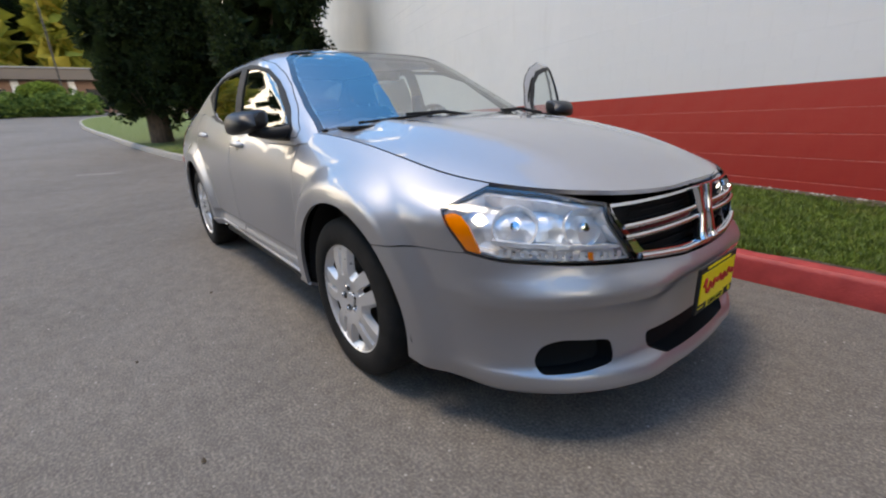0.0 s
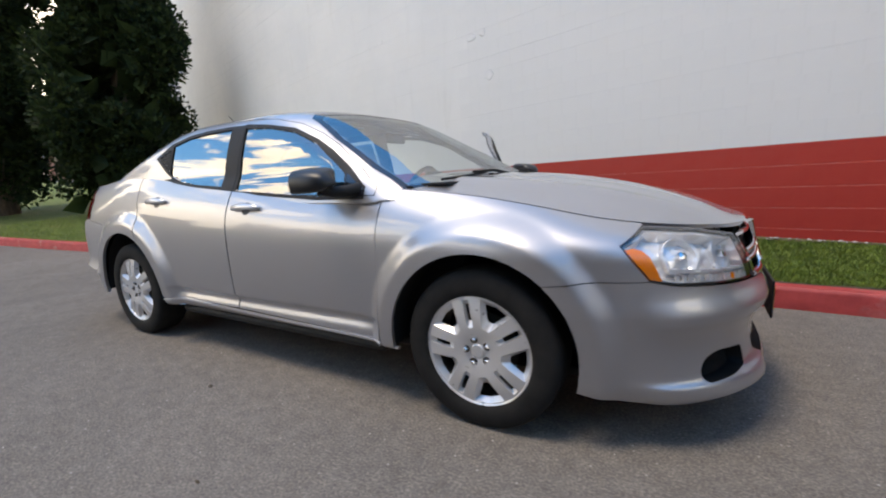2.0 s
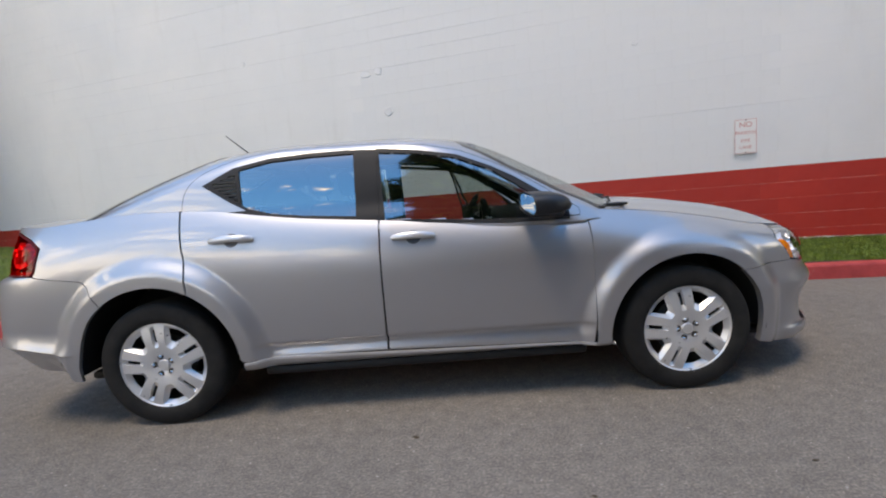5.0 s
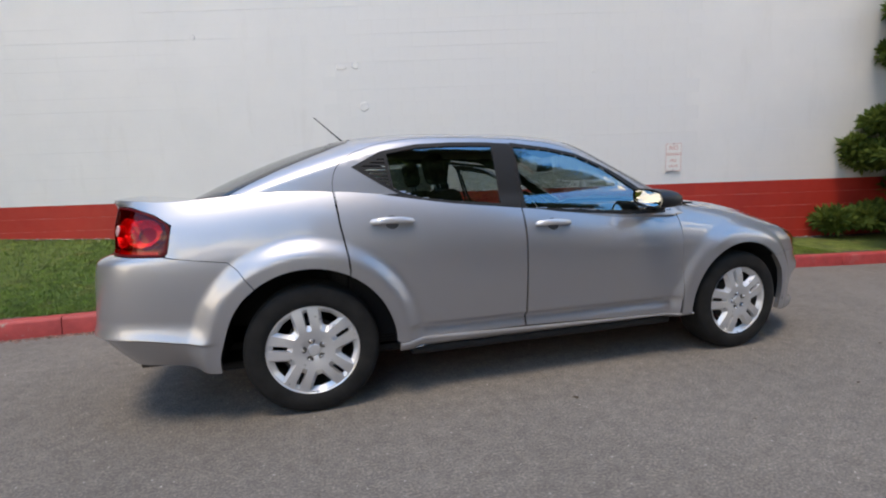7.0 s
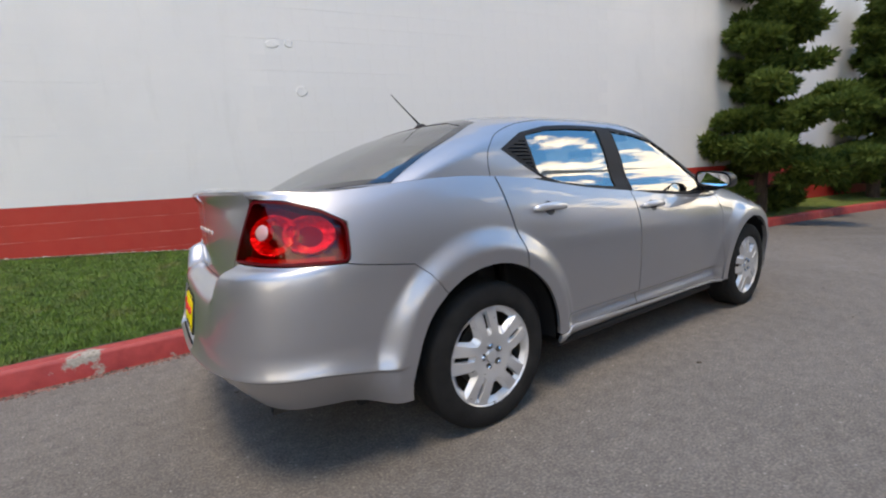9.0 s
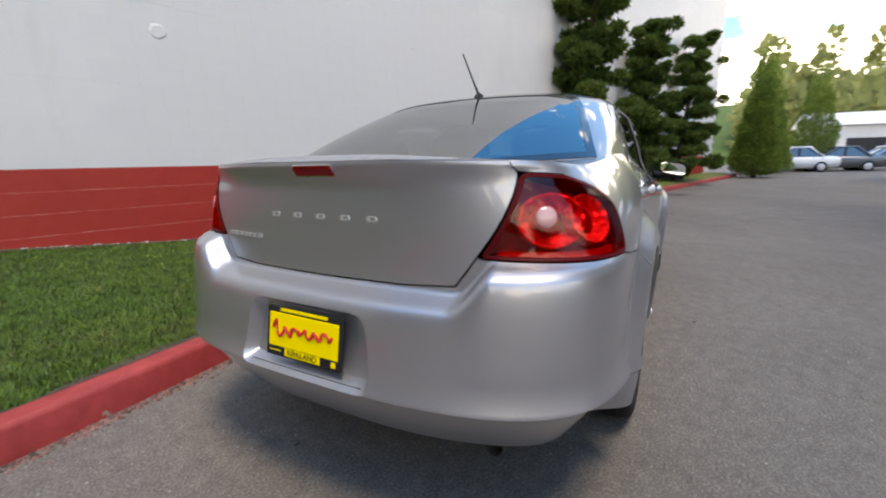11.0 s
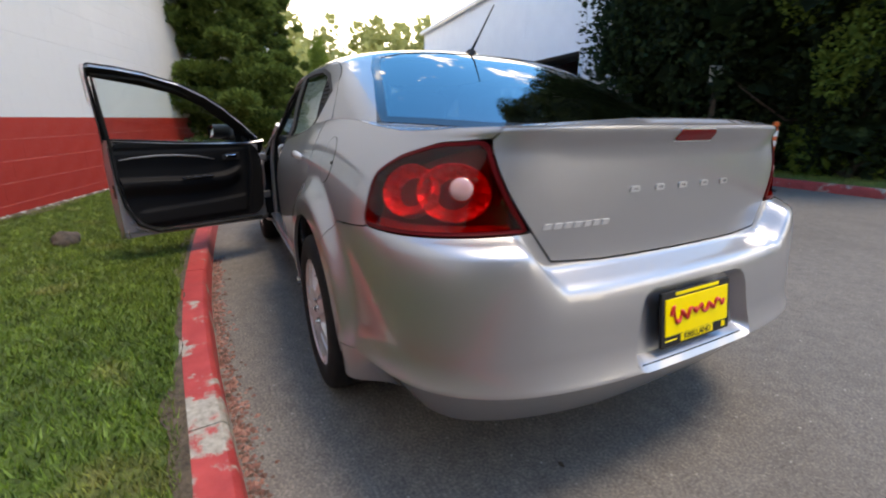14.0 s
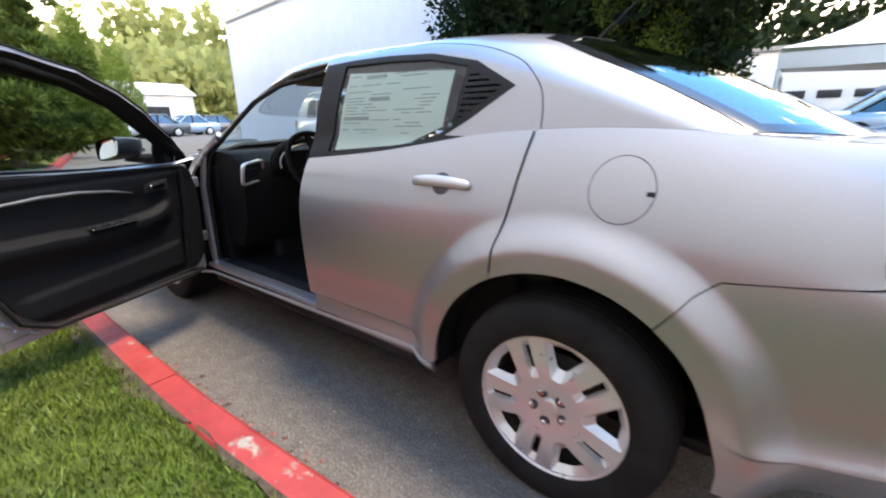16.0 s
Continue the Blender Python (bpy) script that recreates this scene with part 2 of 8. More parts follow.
feed(SOIL, "Base Color", ramp(SOIL, noise_node(SOIL, 30, 5, 0.7), [(0.3, (0.028, 0.020, 0.014)), (0.7, (0.125, 0.092, 0.062))]))
bump(SOIL, noise_node(SOIL, 50, 4, 0.7), 0.8, 0.02)


def wall_paint(name, lo, hi, dirt):
    m = material(name, hi, 0.55)
    big = ramp(m, noise_node(m, 0.7, 5), [(0.3, lo), (0.7, hi)])
    streak = ramp(m, noise_node(m, 3.0, 5, 0.65, "Object", (1.2, 1.2, 0.25)), [(0.56, (0.0, 0.0, 0.0)), (0.75, (0.35, 0.35, 0.35))])
    feed(m, "Base Color", blend(m, streak, big, dirt))
    bump(m, noise_node(m, 45, 5, 0.65), 0.28, 0.006)
    feed(m, "Roughness", ramp(m, noise_node(m, 6, 4), [(0.3, 0.45), (0.7, 0.7)]))
    return m


WHITEWALL = wall_paint("white_masonry_paint", (0.62, 0.63, 0.64), (0.69, 0.69, 0.69), (0.54, 0.54, 0.53))
REDWALL = wall_paint("red_masonry_paint", (0.36, 0.022, 0.014), (0.45, 0.030, 0.018), (0.33, 0.035, 0.025))
KERBRED = material("red_kerb_paint", (0.42, 0.03, 0.03), 0.6)
kc = ramp(KERBRED, noise_node(KERBRED, 2.6, 7, 0.66), [(0.565, (0.0, 0.0, 0.0)), (0.60, (1.0, 1.0, 1.0))])
kred = ramp(KERBRED, noise_node(KERBRED, 9, 5), [(0.3, (0.29, 0.026, 0.026)), (0.7, (0.43, 0.050, 0.046))])
kgrey = ramp(KERBRED, noise_node(KERBRED, 40, 4), [(0.3, (0.20, 0.18, 0.15)), (0.7, (0.40, 0.37, 0.32))])
kx = KERBRED.node_tree.nodes.new("ShaderNodeSeparateXYZ")
KERBRED.node_tree.links.new(KERBRED.node_tree.nodes.new("ShaderNodeTexCoord").outputs["Object"], kx.inputs[0])
kr_ = KERBRED.node_tree.nodes.new("ShaderNodeMapRange")
kr_.inputs["From Min"].default_value, kr_.inputs["From Max"].default_value = -12.0, 8.0
KERBRED.node_tree.links.new(kx.outputs["X"], kr_.inputs["Value"])
kc = blend(KERBRED, 1.0, kc, ramp(KERBRED, kr_.outputs[0], [(0.35, 0.5), (0.44, 1.0), (0.60, 1.0), (0.68, 0.12)]), "MULTIPLY")
feed(KERBRED, "Base Color", blend(KERBRED, kc, kred, kgrey))
bump(KERBRED, noise_node(KERBRED, 60, 5, 0.7), 0.4, 0.008)
CONCRETE = material("kerb_concrete", (0.3, 0.28, 0.25), 0.85)
feed(CONCRETE, "Base Color", ramp(CONCRETE, noise_node(CONCRETE, 12, 5, 0.65), [(0.3, (0.20, 0.19, 0.17)), (0.7, (0.36, 0.34, 0.31))]))
bump(CONCRETE, noise_node(CONCRETE, 60, 5, 0.7), 0.4, 0.008)
BARK = material("bark", (0.06, 0.045, 0.035), 0.95)
feed(BARK, "Base Color", ramp(BARK, noise_node(BARK, 14, 5, 0.7, "Object", (1, 1, 0.2)), [(0.3, (0.025, 0.019, 0.015)), (0.7, (0.11, 0.08, 0.06))]))
bump(BARK, noise_node(BARK, 20, 5, 0.7, "Object", (1, 1, 0.2)), 0.8, 0.03)


def leaf_material(name, dark, mid, light, thin=0.3):
    """Leaves of mixed greens that let part of the light through."""
    m = material(name, mid, 0.8, 0.0, Specular_IOR_Level=0.2)
    n, l = m.node_tree.nodes, m.node_tree.links
    greens = ramp(m, island(m), [(0.0, dark), (0.5, mid), (1.0, light)])
    feed(m, "Base Color", greens)
    through_, both_ = n.new("ShaderNodeBsdfTranslucent"), n.new("ShaderNodeMixShader")
    both_.inputs[0].default_value = thin
    l.new(greens, through_.inputs["Color"])
    l.new(n["Principled BSDF"].outputs[0], both_.inputs[1])
    l.new(through_.outputs[0], both_.inputs[2])
    l.new(both_.outputs[0], n["Material Output"].inputs["Surface"])
    return m



DARKLEAF = leaf_material("dark_cypress_leaf", (0.010, 0.018, 0.008), (0.018, 0.032, 0.011), (0.035, 0.058, 0.018))
PINELEAF = leaf_material("cypress_leaf", (0.052, 0.088, 0.020), (0.090, 0.138, 0.030), (0.138, 0.192, 0.045))
CONELEAF = leaf_material("arborvitae_leaf", (0.115, 0.170, 0.028), (0.14, 0.205, 0.036), (0.17, 0.24, 0.046))
# far hill: sunshine and haze are put into pale leaf colours
HILLLEAF = leaf_material("hill_leaf", (0.30, 0.32, 0.13), (0.33, 0.35, 0.14), (0.37, 0.38, 0.15), 0.5)
YELLOWLEAF = leaf_material("autumn_leaf", (0.15, 0.18, 0.03), (0.28, 0.29, 0.05), (0.42, 0.33, 0.06))
IVYLEAF = leaf_material("ground_cover_leaf", (0.05, 0.09, 0.02), (0.09, 0.15, 0.035), (0.15, 0.22, 0.05))

# ---- building blocks ----
def spline(keys):
    """A smooth curve through rows of (x, value, ...); returns a function of x."""
    k = np.array(sorted(keys), float)
    x, v = k[:, 0], k[:, 1:]
    d = np.diff(v, axis=0) / np.diff(x)[:, None]
    m = np.zeros_like(v)
    m[1:-1] = np.where(d[1:] * d[:-1] > 0, 2 * d[1:] * d[:-1] / (d[1:] + d[:-1] + 1e-12), 0)
    m[0], m[-1] = d[0], d[-1]

    def at(q):
        q = np.clip(np.asarray(q, float), x[0], x[-1])
        i = np.clip(np.searchsorted(x, q) - 1, 0, len(x) - 2)
        h = x[i + 1] - x[i]
        t = ((q - x[i]) / h)[..., None]
        h = h[..., None]
        r = (1 + 2 * t) * (1 - t) ** 2 * v[i] + t * (1 - t) ** 2 * h * m[i] + t * t * (3 - 2 * t) * v[i + 1] + t * t * (t - 1) * h * m[i + 1]
        return r[..., 0] if v.shape[1] == 1 else r

    return at


def smooth01(t):
    t = np.clip(t, 0, 1)
    return t * t * (3 - 2 * t)


def mesh_object(name, verts, faces, mats, parent=None, label="", smooth=False, index=None):
    me = bpy.data.meshes.new(name)
    me.from_pydata([tuple(map(float, v)) for v in verts], [], [tuple(map(int, q)) for q in faces])
    for m in mats if isinstance(mats, (list, tuple)) else [mats]:
        me.materials.append(m)
    if index is not None:
        me.polygons.foreach_set("material_index", np.asarray(index, "i"))
    if smooth:
        me.polygons.foreach_set("use_smooth", np.ones(len(me.polygons), bool))
    me.update()
    ob = new(name, me)
    if parent is not None:
        ob.parent = parent
    if label:
        tagged(ob, label)
    return ob


def part(name, bm, mat, parent, label="", smooth=None, pose_=None):
    """Links a bmesh as one mesh under a thing or under a part."""
    me = bpy.data.meshes.new(name)
    bm.normal_update()
    if smooth is not None:
        for f in bm.faces:
            f.smooth = True
        for e in bm.edges:
            e.smooth = len(e.link_faces) == 2 and e.calc_face_angle(0) < radians(smooth)
    bm.to_mesh(me)
    bm.free()
    me.materials.append(mat)
    ob = new(name, me)
    ob.parent = parent
    if pose_ is not None:
        ob.matrix_local = pose_
    if label:
        tagged(ob, label)
    return ob


def empty(name, m=None, **tags):
    ob = new(name)
    ob.empty_display_size = 0.1
    if m is not None:
        ob.matrix_basis = m
    return tagged(ob, **tags)


def box(sx, sy, sz, bevel=0.0, at=(0, 0, 0), segments=2):
    bm = bmesh.new()
    bmesh.ops.create_cube(bm, size=1, matrix=Matrix.Translation(at) @ Matrix.Diagonal((sx, sy, sz, 1)))
    if bevel:
        bmesh.ops.bevel(bm, geom=bm.edges[:], offset=bevel, segments=segments, profile=0.5, affect="EDGES")
    return bm


def lathe(profile, steps=32, axis="z"):
    """A turned form from (radius, height) rows."""
    bm = bmesh.new()
    rings = []
    for r, h in profile:
        ring = []
        for i in range(steps):
            a = 2 * math.pi * i / steps
            c, s = r * math.cos(a), r * math.sin(a)
            ring.append(bm.verts.new({"z": (c, s, h), "y": (c, h, s), "x": (h, c, s)}[axis]))
        rings.append(ring)
    for a, b in zip(rings, rings[1:]):
        for i in range(steps):
            j = (i + 1) % steps
            bm.faces.new((a[i], a[j], b[j], b[i]))
    bmesh.ops.remove_doubles(bm, verts=bm.verts[:], dist=1e-5)
    bmesh.ops.recalc_face_normals(bm, faces=bm.faces[:])
    return bm


def tube(points, radius, sides=8, close=False):
    """A round bar along points; radius may be one number or one for each point."""
    bm = bmesh.new()
    pts = [Vector(p) for p in points]
    rad = radius if isinstance(radius, (list, tuple, np.ndarray)) else [radius] * len(pts)
    rad = [float(q) for q in rad]
    rings, side = [], None
    for i, p in enumerate(pts):
        d = (pts[min(i + 1, len(pts) - 1)] - pts[max(i - 1, 0)]).normalized()
        if side is None:
            side = d.orthogonal().normalized()
        side = (side - d * side.dot(d)).normalized()
        up = d.cross(side)
        rings.append([bm.verts.new(p + rad[i] * (math.cos(2 * math.pi * k / sides) * side + math.sin(2 * math.pi * k / sides) * up)) for k in range(sides)])
    for a, b in zip(rings, rings[1:]):
        for i in range(sides):
            j = (i + 1) % sides
            bm.faces.new((a[i], a[j], b[j], b[i]))
    bm.faces.new(rings[0][::-1])
    bm.faces.new(rings[-1])
    bmesh.ops.recalc_face_normals(bm, faces=bm.faces[:])
    return bm


def join_into(bm, other):
    me = bpy.data.meshes.new("tmp")
    other.to_mesh(me)
    other.free()
    bm.from_mesh(me)
    bpy.data.meshes.remove(me)
    return bm


# ---- lie of the land ----
WALL_TURN = math.atan(-0.265)
kerb_y = spline([(-60, 18.0), (-52, 10.0), (-49, 5.0), (-47, 1.6), (-45, -0.3), (-42, -1.35), (-38, -1.72), (-33, -1.66), (-27, -1.28), (-22, -0.80), (-17, -0.42), (-12, 0.12), (-9, 0.6), (-6.5, 1.0), (-4, 1.15), (-2.2, 1.235), (-1, 1.335), (0, 1.372), (1, 1.362), (1.6, 1.342), (3, 1.28), (4.5, 1.10), (6, 0.80), (8, 0.45), (10, 0.0), (12, -0.6), (16, -1.75), (22, -3.4), (40, -8.3)])
road_z = spline([(-400, 9.0), (-120, 5.0), (-60, 2.9), (-34, 1.35), (-27, 0.95), (-20, 0.58), (-14, 0.30), (-9.6, 0.10), (-6.5, 0.01), (-5, 0.0), (4, 0.0), (8, 0.05), (14, 0.16), (24, 0.30), (60, 0.6), (400, 2.0)])
base_z = spline([(-400, 9.3), (-120, 5.3), (-34, 1.7), (-20, 1.10), (-12, 0.80), (-6.3, 0.56), (-4, 0.50), (-2.1, 0.42), (-0.3, 0.29), (1.5, 0.25), (5, 0.24), (12, 0.40), (24, 0.52), (60, 0.9), (400, 2.4)])


def wall_y(x):
    return 3.69 - 0.265 * x


def grass_z(x, y):
    """Height of the lawn between the kerb and the wall."""
    k = kerb_y(x)
    t = smooth01((y - k) / np.maximum(wall_y(x) - k, 0.4))
    return road_z(x) + 0.14 + (base_z(x) - road_z(x) - 0.14) * t


def lot_z(x, y):
    """Height of the drive and of the lot beyond the planted bed, which climbs a little."""
    return road_z(x) + 0.05 * np.clip(-y - 9.5, 0, 24) * smooth01((4 - x) / 6)


xs = np.unique(np.concatenate([np.linspace(-400, -60, 18), np.linspace(-60, -12, 33), np.linspace(-12, 14, 40), np.linspace(14, 60, 24), np.linspace(60, 400, 18)]))
ys = np.unique(np.concatenate([np.linspace(-400, -40, 12), np.linspace(-40, 40, 81), np.linspace(40, 400, 12)]))
gx, gy = np.meshgrid(xs, ys, indexing="ij")
gz = lot_z(gx, gy)
idx = np.arange(gx.size).reshape(gx.shape)
quads = np.stack([idx[:-1, :-1], idx[1:, :-1], idx[1:, 1:], idx[:-1, 1:]], -1).reshape(-1, 4)
ground = mesh_object("ground", np.stack([gx, gy, gz], -1).reshape(-1, 3), quads, ASPHALT, smooth=True)
tagged(ground, "worn grey asphalt drive with pale stone chips", "road", kind="structure")


def strip_sheet(name, xs_, lo, hi, zf, mat, n=14, **tags):
    """A sheet between two lines y = lo(x) and y = hi(x)."""
    xs_ = np.asarray(xs_, float)
    t = np.linspace(0, 1, n)
    X = np.repeat(xs_[:, None], n, 1)
    Y = lo(xs_)[:, None] * (1 - t) + hi(xs_)[:, None] * t
    i = np.arange(X.size).reshape(X.shape)
    q = np.stack([i[:-1, :-1], i[1:, :-1], i[1:, 1:], i[:-1, 1:]], -1).reshape(-1, 4)
    return tagged(mesh_object(name, np.stack([X, Y, zf(X, Y)], -1).reshape(-1, 3), q, mat, smooth=True), **tags)


lawn_hi = lambda x: np.where(x < -16.2, kerb_y(x) + 16, wall_y(x) + 0.05)
strip_sheet("lawn", np.linspace(-48, 23, 190), lambda x: kerb_y(x) + 0.13, lawn_hi, grass_z, GRASS, n=24,
            label="mown lawn strip with thin and dry patches", category="lawn", kind="structure")

# grass blades close to the walk, in one mesh
rng = np.random.default_rng(7)


def blades(name, n, x0, x1, lo, hi, zf, mat, size=(0.012, 0.038), label="", power=1.0):
    bx = rng.uniform(x0, x1, n)
    u = rng.uniform(0, 1, n) ** power
    by = lo(bx) + (hi(bx) - lo(bx)) * u
    bz = zf(bx, by)
    a = rng.uniform(0, 2 * np.pi, n)
    h = rng.uniform(*size, n)
    w = rng.uniform(0.0025, 0.0055, n)
    lean = rng.normal(0, 0.5, (n, 2)) * h[:, None]
    c, s = np.cos(a) * w, np.sin(a) * w
    p0 = np.stack([bx - c, by - s, bz - 0.004], -1)
    p1 = np.stack([bx + c, by + s, bz - 0.004], -1)
    p2 = np.stack([bx + lean[:, 0], by + lean[:, 1], bz + h], -1)
    v = np.stack([p0, p1, p2], 1).reshape(-1, 3)
    f = np.arange(3 * n).reshape(-1, 3)
    return tagged(mesh_object(name, v, f, mat), label, "grass", kind="stuff")


blades("grass", 170000, -4.6, 5.5, lambda x: kerb_y(x) + 0.155, lambda x: wall_y(x) - 0.12, grass_z, BLADE, label="short mown grass blades on the lawn", power=1.25)
blades("grass", 40000, -12.5, -4.6, lambda x: kerb_y(x) + 0.15, lambda x: wall_y(x) - 0.12, grass_z, BLADE, (0.02, 0.055), label="short mown grass blades on the lawn")

# bare strip of soil and flakes of paint along the foot of the wall
strip_sheet("bare_soil", np.linspace(-8, 9, 90), lambda x: wall_y(x) - 0.16 - 0.05 * np.sin(3.1 * x) - 0.03 * np.sin(11 * x), lambda x: wall_y(x) + 0.02,
            lambda x, y: grass_z(x, y) + 0.012, SOIL, n=4, label="bare soil along the foot of the wall", category="soil", kind="structure")
wob = lambda x: 0.035 * np.sin(2.3 * x) + 0.025 * np.sin(7.7 * x + 1) + 0.015 * np.sin(19 * x)
strip_sheet("bare_edge", np.linspace(-7, 6, 260), lambda x: kerb_y(x) + 0.125, lambda x: kerb_y(x) + 0.165 + 0.8 * wob(x),
            lambda x, y: grass_z(x, y) + 0.010, SOIL, n=4, label="strip of bare soil between the lawn and the kerb", category="soil", kind="structure")

# ---- silver sedan: surfaces ----
from mathutils.geometry import delaunay_2d_cdt

XF0, XR0 = 1.30, -1.42           # where the nose and tail roundings begin
WZ, RF, RR = 0.33, 0.405, 0.425  # wheel centre height, arch radii
WX = 1.385

z_shoulder = spline([(-2.40, 1.118), (-2.2, 1.107), (-2.05, 1.097), (-1.83, 1.11), (-1.6, 1.13), (-1.42, 1.135), (-1.26, 1.13), (-1.05, 1.115), (-0.85, 1.085), (-0.6, 1.05), (-0.23, 1.015), (0.0, 0.995), (0.49, 0.965), (0.75, 0.965), (0.92, 0.985), (1.08, 0.975), (1.33, 0.945), (1.58, 0.90), (1.81, 0.85), (1.97, 0.825), (2.2, 0.80), (2.33, 0.785)])
y_shoulder = spline([(-2.40, 0.70), (-1.95, 0.742), (-1.65, 0.758), (-1.42, 0.765), (-1.0, 0.78), (-0.5, 0.80), (0.0, 0.805), (0.5, 0.80), (0.9, 0.765), (1.2, 0.735), (1.6, 0.715), (2.35, 0.70)])
x_nose = spline([(0.14, 2.29), (0.18, 2.375), (0.205, 2.405), (0.24, 2.395), (0.29, 2.362), (0.36, 2.35), (0.45, 2.364), (0.50, 2.384), (0.525, 2.396), (0.545, 2.389), (0.575, 2.369), (0.61, 2.352), (0.66, 2.345), (0.72, 2.33), (0.79, 2.305), (0.83, 2.27), (1.0, 2.2)])
x_tail = spline([(0.14, -2.15), (0.20, -2.30), (0.30, -2.385), (0.42, -2.45), (0.48, -2.472), (0.52, -2.475), (0.60, -2.465), (0.68, -2.452), (0.715, -2.440), (0.732, -2.415), (0.748, -2.365), (0.758, -2.355), (0.80, -2.352), (0.95, -2.352), (1.03, -2.352), (1.075, -2.360), (1.10, -2.375), (1.13, -2.37), (1.2, -2.3)])


def cap_table(p, q, w, length):
    th = np.linspace(0, 1, 8001) ** 6 * np.pi / 2
    x, y = length * np.sin(th) ** (2 / p), w * np.cos(th) ** (2 / q)
    s = np.concatenate([[0], np.cumsum(np.hypot(np.diff(x), np.diff(y)))])
    return s, th, s[-1]


PF, QF, PR, QR = 3.4, 2.5, 7.5, 3.0
SF, TF, CF = cap_table(PF, QF, 0.88, 1.08)
SR, TR, CR = cap_table(PR, QR, 0.87, 0.96)
MID_F, MID_R = XF0 + CF, XR0 - CR   # the centre lines of nose and tail, along the girth


def half_width(x, z):
    zs, ys = z_shoulder(x), y_shoulder(x)
    wm = 0.885 - 0.006 * np.abs(x / 1.4) ** 2
    h = np.clip((z - 0.70) / np.maximum(zs - 0.70, 0.05), 0, 1.15)
    g = np.clip((0.70 - z) / 0.45, 0, 1.4)
    low = 0.028 * g**2 + 0.018 * np.clip((0.27 - z) / 0.1, 0, 1) ** 2
    sill = -0.095 * smooth01((0.288 - z) / 0.06) * smooth01((1.06 - np.abs(x)) / 0.1)
    return wm - (wm - ys) * h**2.5 - low + sill


z_corner = spline([(0.0, 0.0), (0.3, 0.3), (0.5, 0.5), (0.6, 0.57), (0.70, 0.635), (0.80, 0.706), (0.85, 0.749), (0.89, 0.80), (0.95, 0.875), (1.02, 0.985), (1.1, 1.1), (1.2, 1.2), (1.3, 1.3)])


def girth(s, z):
    """The body below the windows: s runs round the car, z up. Gives x, y, z."""
    s, z = np.broadcast_arrays(np.asarray(s, float), np.asarray(z, float))
    left = (s > MID_F) | (s < MID_R)
    a = np.where(s > MID_F, 2 * MID_F - s, np.where(s < MID_R, 2 * MID_R - s, s))
    tf = np.interp(a - XF0, SF, TF)
    tr = np.interp(XR0 - a, SR, TR)
    front, rear = a > XF0, a < XR0
    kf, kr = np.cos(tf) ** (2 / QF), np.cos(tr) ** (2 / QR)
    y_near = 0.88 * np.where(rear, kr, 1)
    b = smooth01((y_near - 0.47) / 0.13)
    zz = z * (1 - b) + b * z_corner(z)
    x = np.where(front, XF0 + (x_nose(z) - XF0) * np.sin(tf) ** (2 / PF), np.where(rear, XR0 + (x_tail(zz) - XR0) * np.sin(tr) ** (2 / PR), a))
    y = half_width(x, z) * np.where(front, kf, np.where(rear, kr, 1))
    # flares over the wheels, the crease round the tail
    for xw, r0, r1, h in ((WX, 0.462, 0.562, 0.040), (-WX, 0.480, 0.588, 0.043)):
        r = np.hypot(x - xw, z - WZ)
        y = y + h * (1 - smooth01((r - r0) / (r1 - r0))) * smooth01((z - 0.1) / 0.1)
    tail = smooth01((-1.77 - a) / 0.11)
    over, under = np.clip(1 - (z - 0.470) / 0.085, 0, 1) ** 2, np.clip((0.470 - z) / 0.15, 0, 1.3)
    bulge = tail * np.where(z > 0.470, 0.030 * over, 0.030 - 0.024 * smooth01((0.470 - z) / 0.016) - 0.080 * under * smooth01((-1.82 - a) / 0.22) * np.where(rear, 1 - 0.8 * np.sin(tr) ** 4, 1))
    nx, ny = np.where(rear, -np.sin(tr) ** 2, 0), np.where(rear, np.cos(tr) ** 2, 1)
    x, y = x + bulge * nx, y + bulge * ny
    # crease and lip round the nose
    nose = np.where(front, smooth01((x - 1.95) / 0.12) * smooth01((y - 0.20) / 0.16), 0)
    fold = 0.020 * np.where(z > 0.492, np.clip(1 - (z - 0.492) / 0.085, 0, 1) ** 1.3, np.clip(1 - (0.492 - z) / 0.10, 0, 1) ** 1.5)
    fold = nose * (fold + 0.016 * smooth01((0.272 - z) / 0.022))
    x, y = x + fold * np.sin(tf) ** 2, y + fold * np.cos(tf) ** 2
    # light scoop in the doors
    dx = smooth01((x + 0.95) / 0.25) * smooth01((0.95 - x) / 0.2)
    y = y - 0.024 * dx * smooth01((0.412 - z) / 0.026) * (1 - 0.80 * smooth01((0.378 - z) / 0.055))
    # the tail's crease dips towards the wheel
    z = z - 0.040 * smooth01((-1.62 - a) / 0.14) * (1 - smooth01((-1.82 - a) / 0.30)) * np.exp(-(((z - 0.45) / 0.10) ** 2))
    return np.stack([x, np.where(left, y, -y), z], -1)


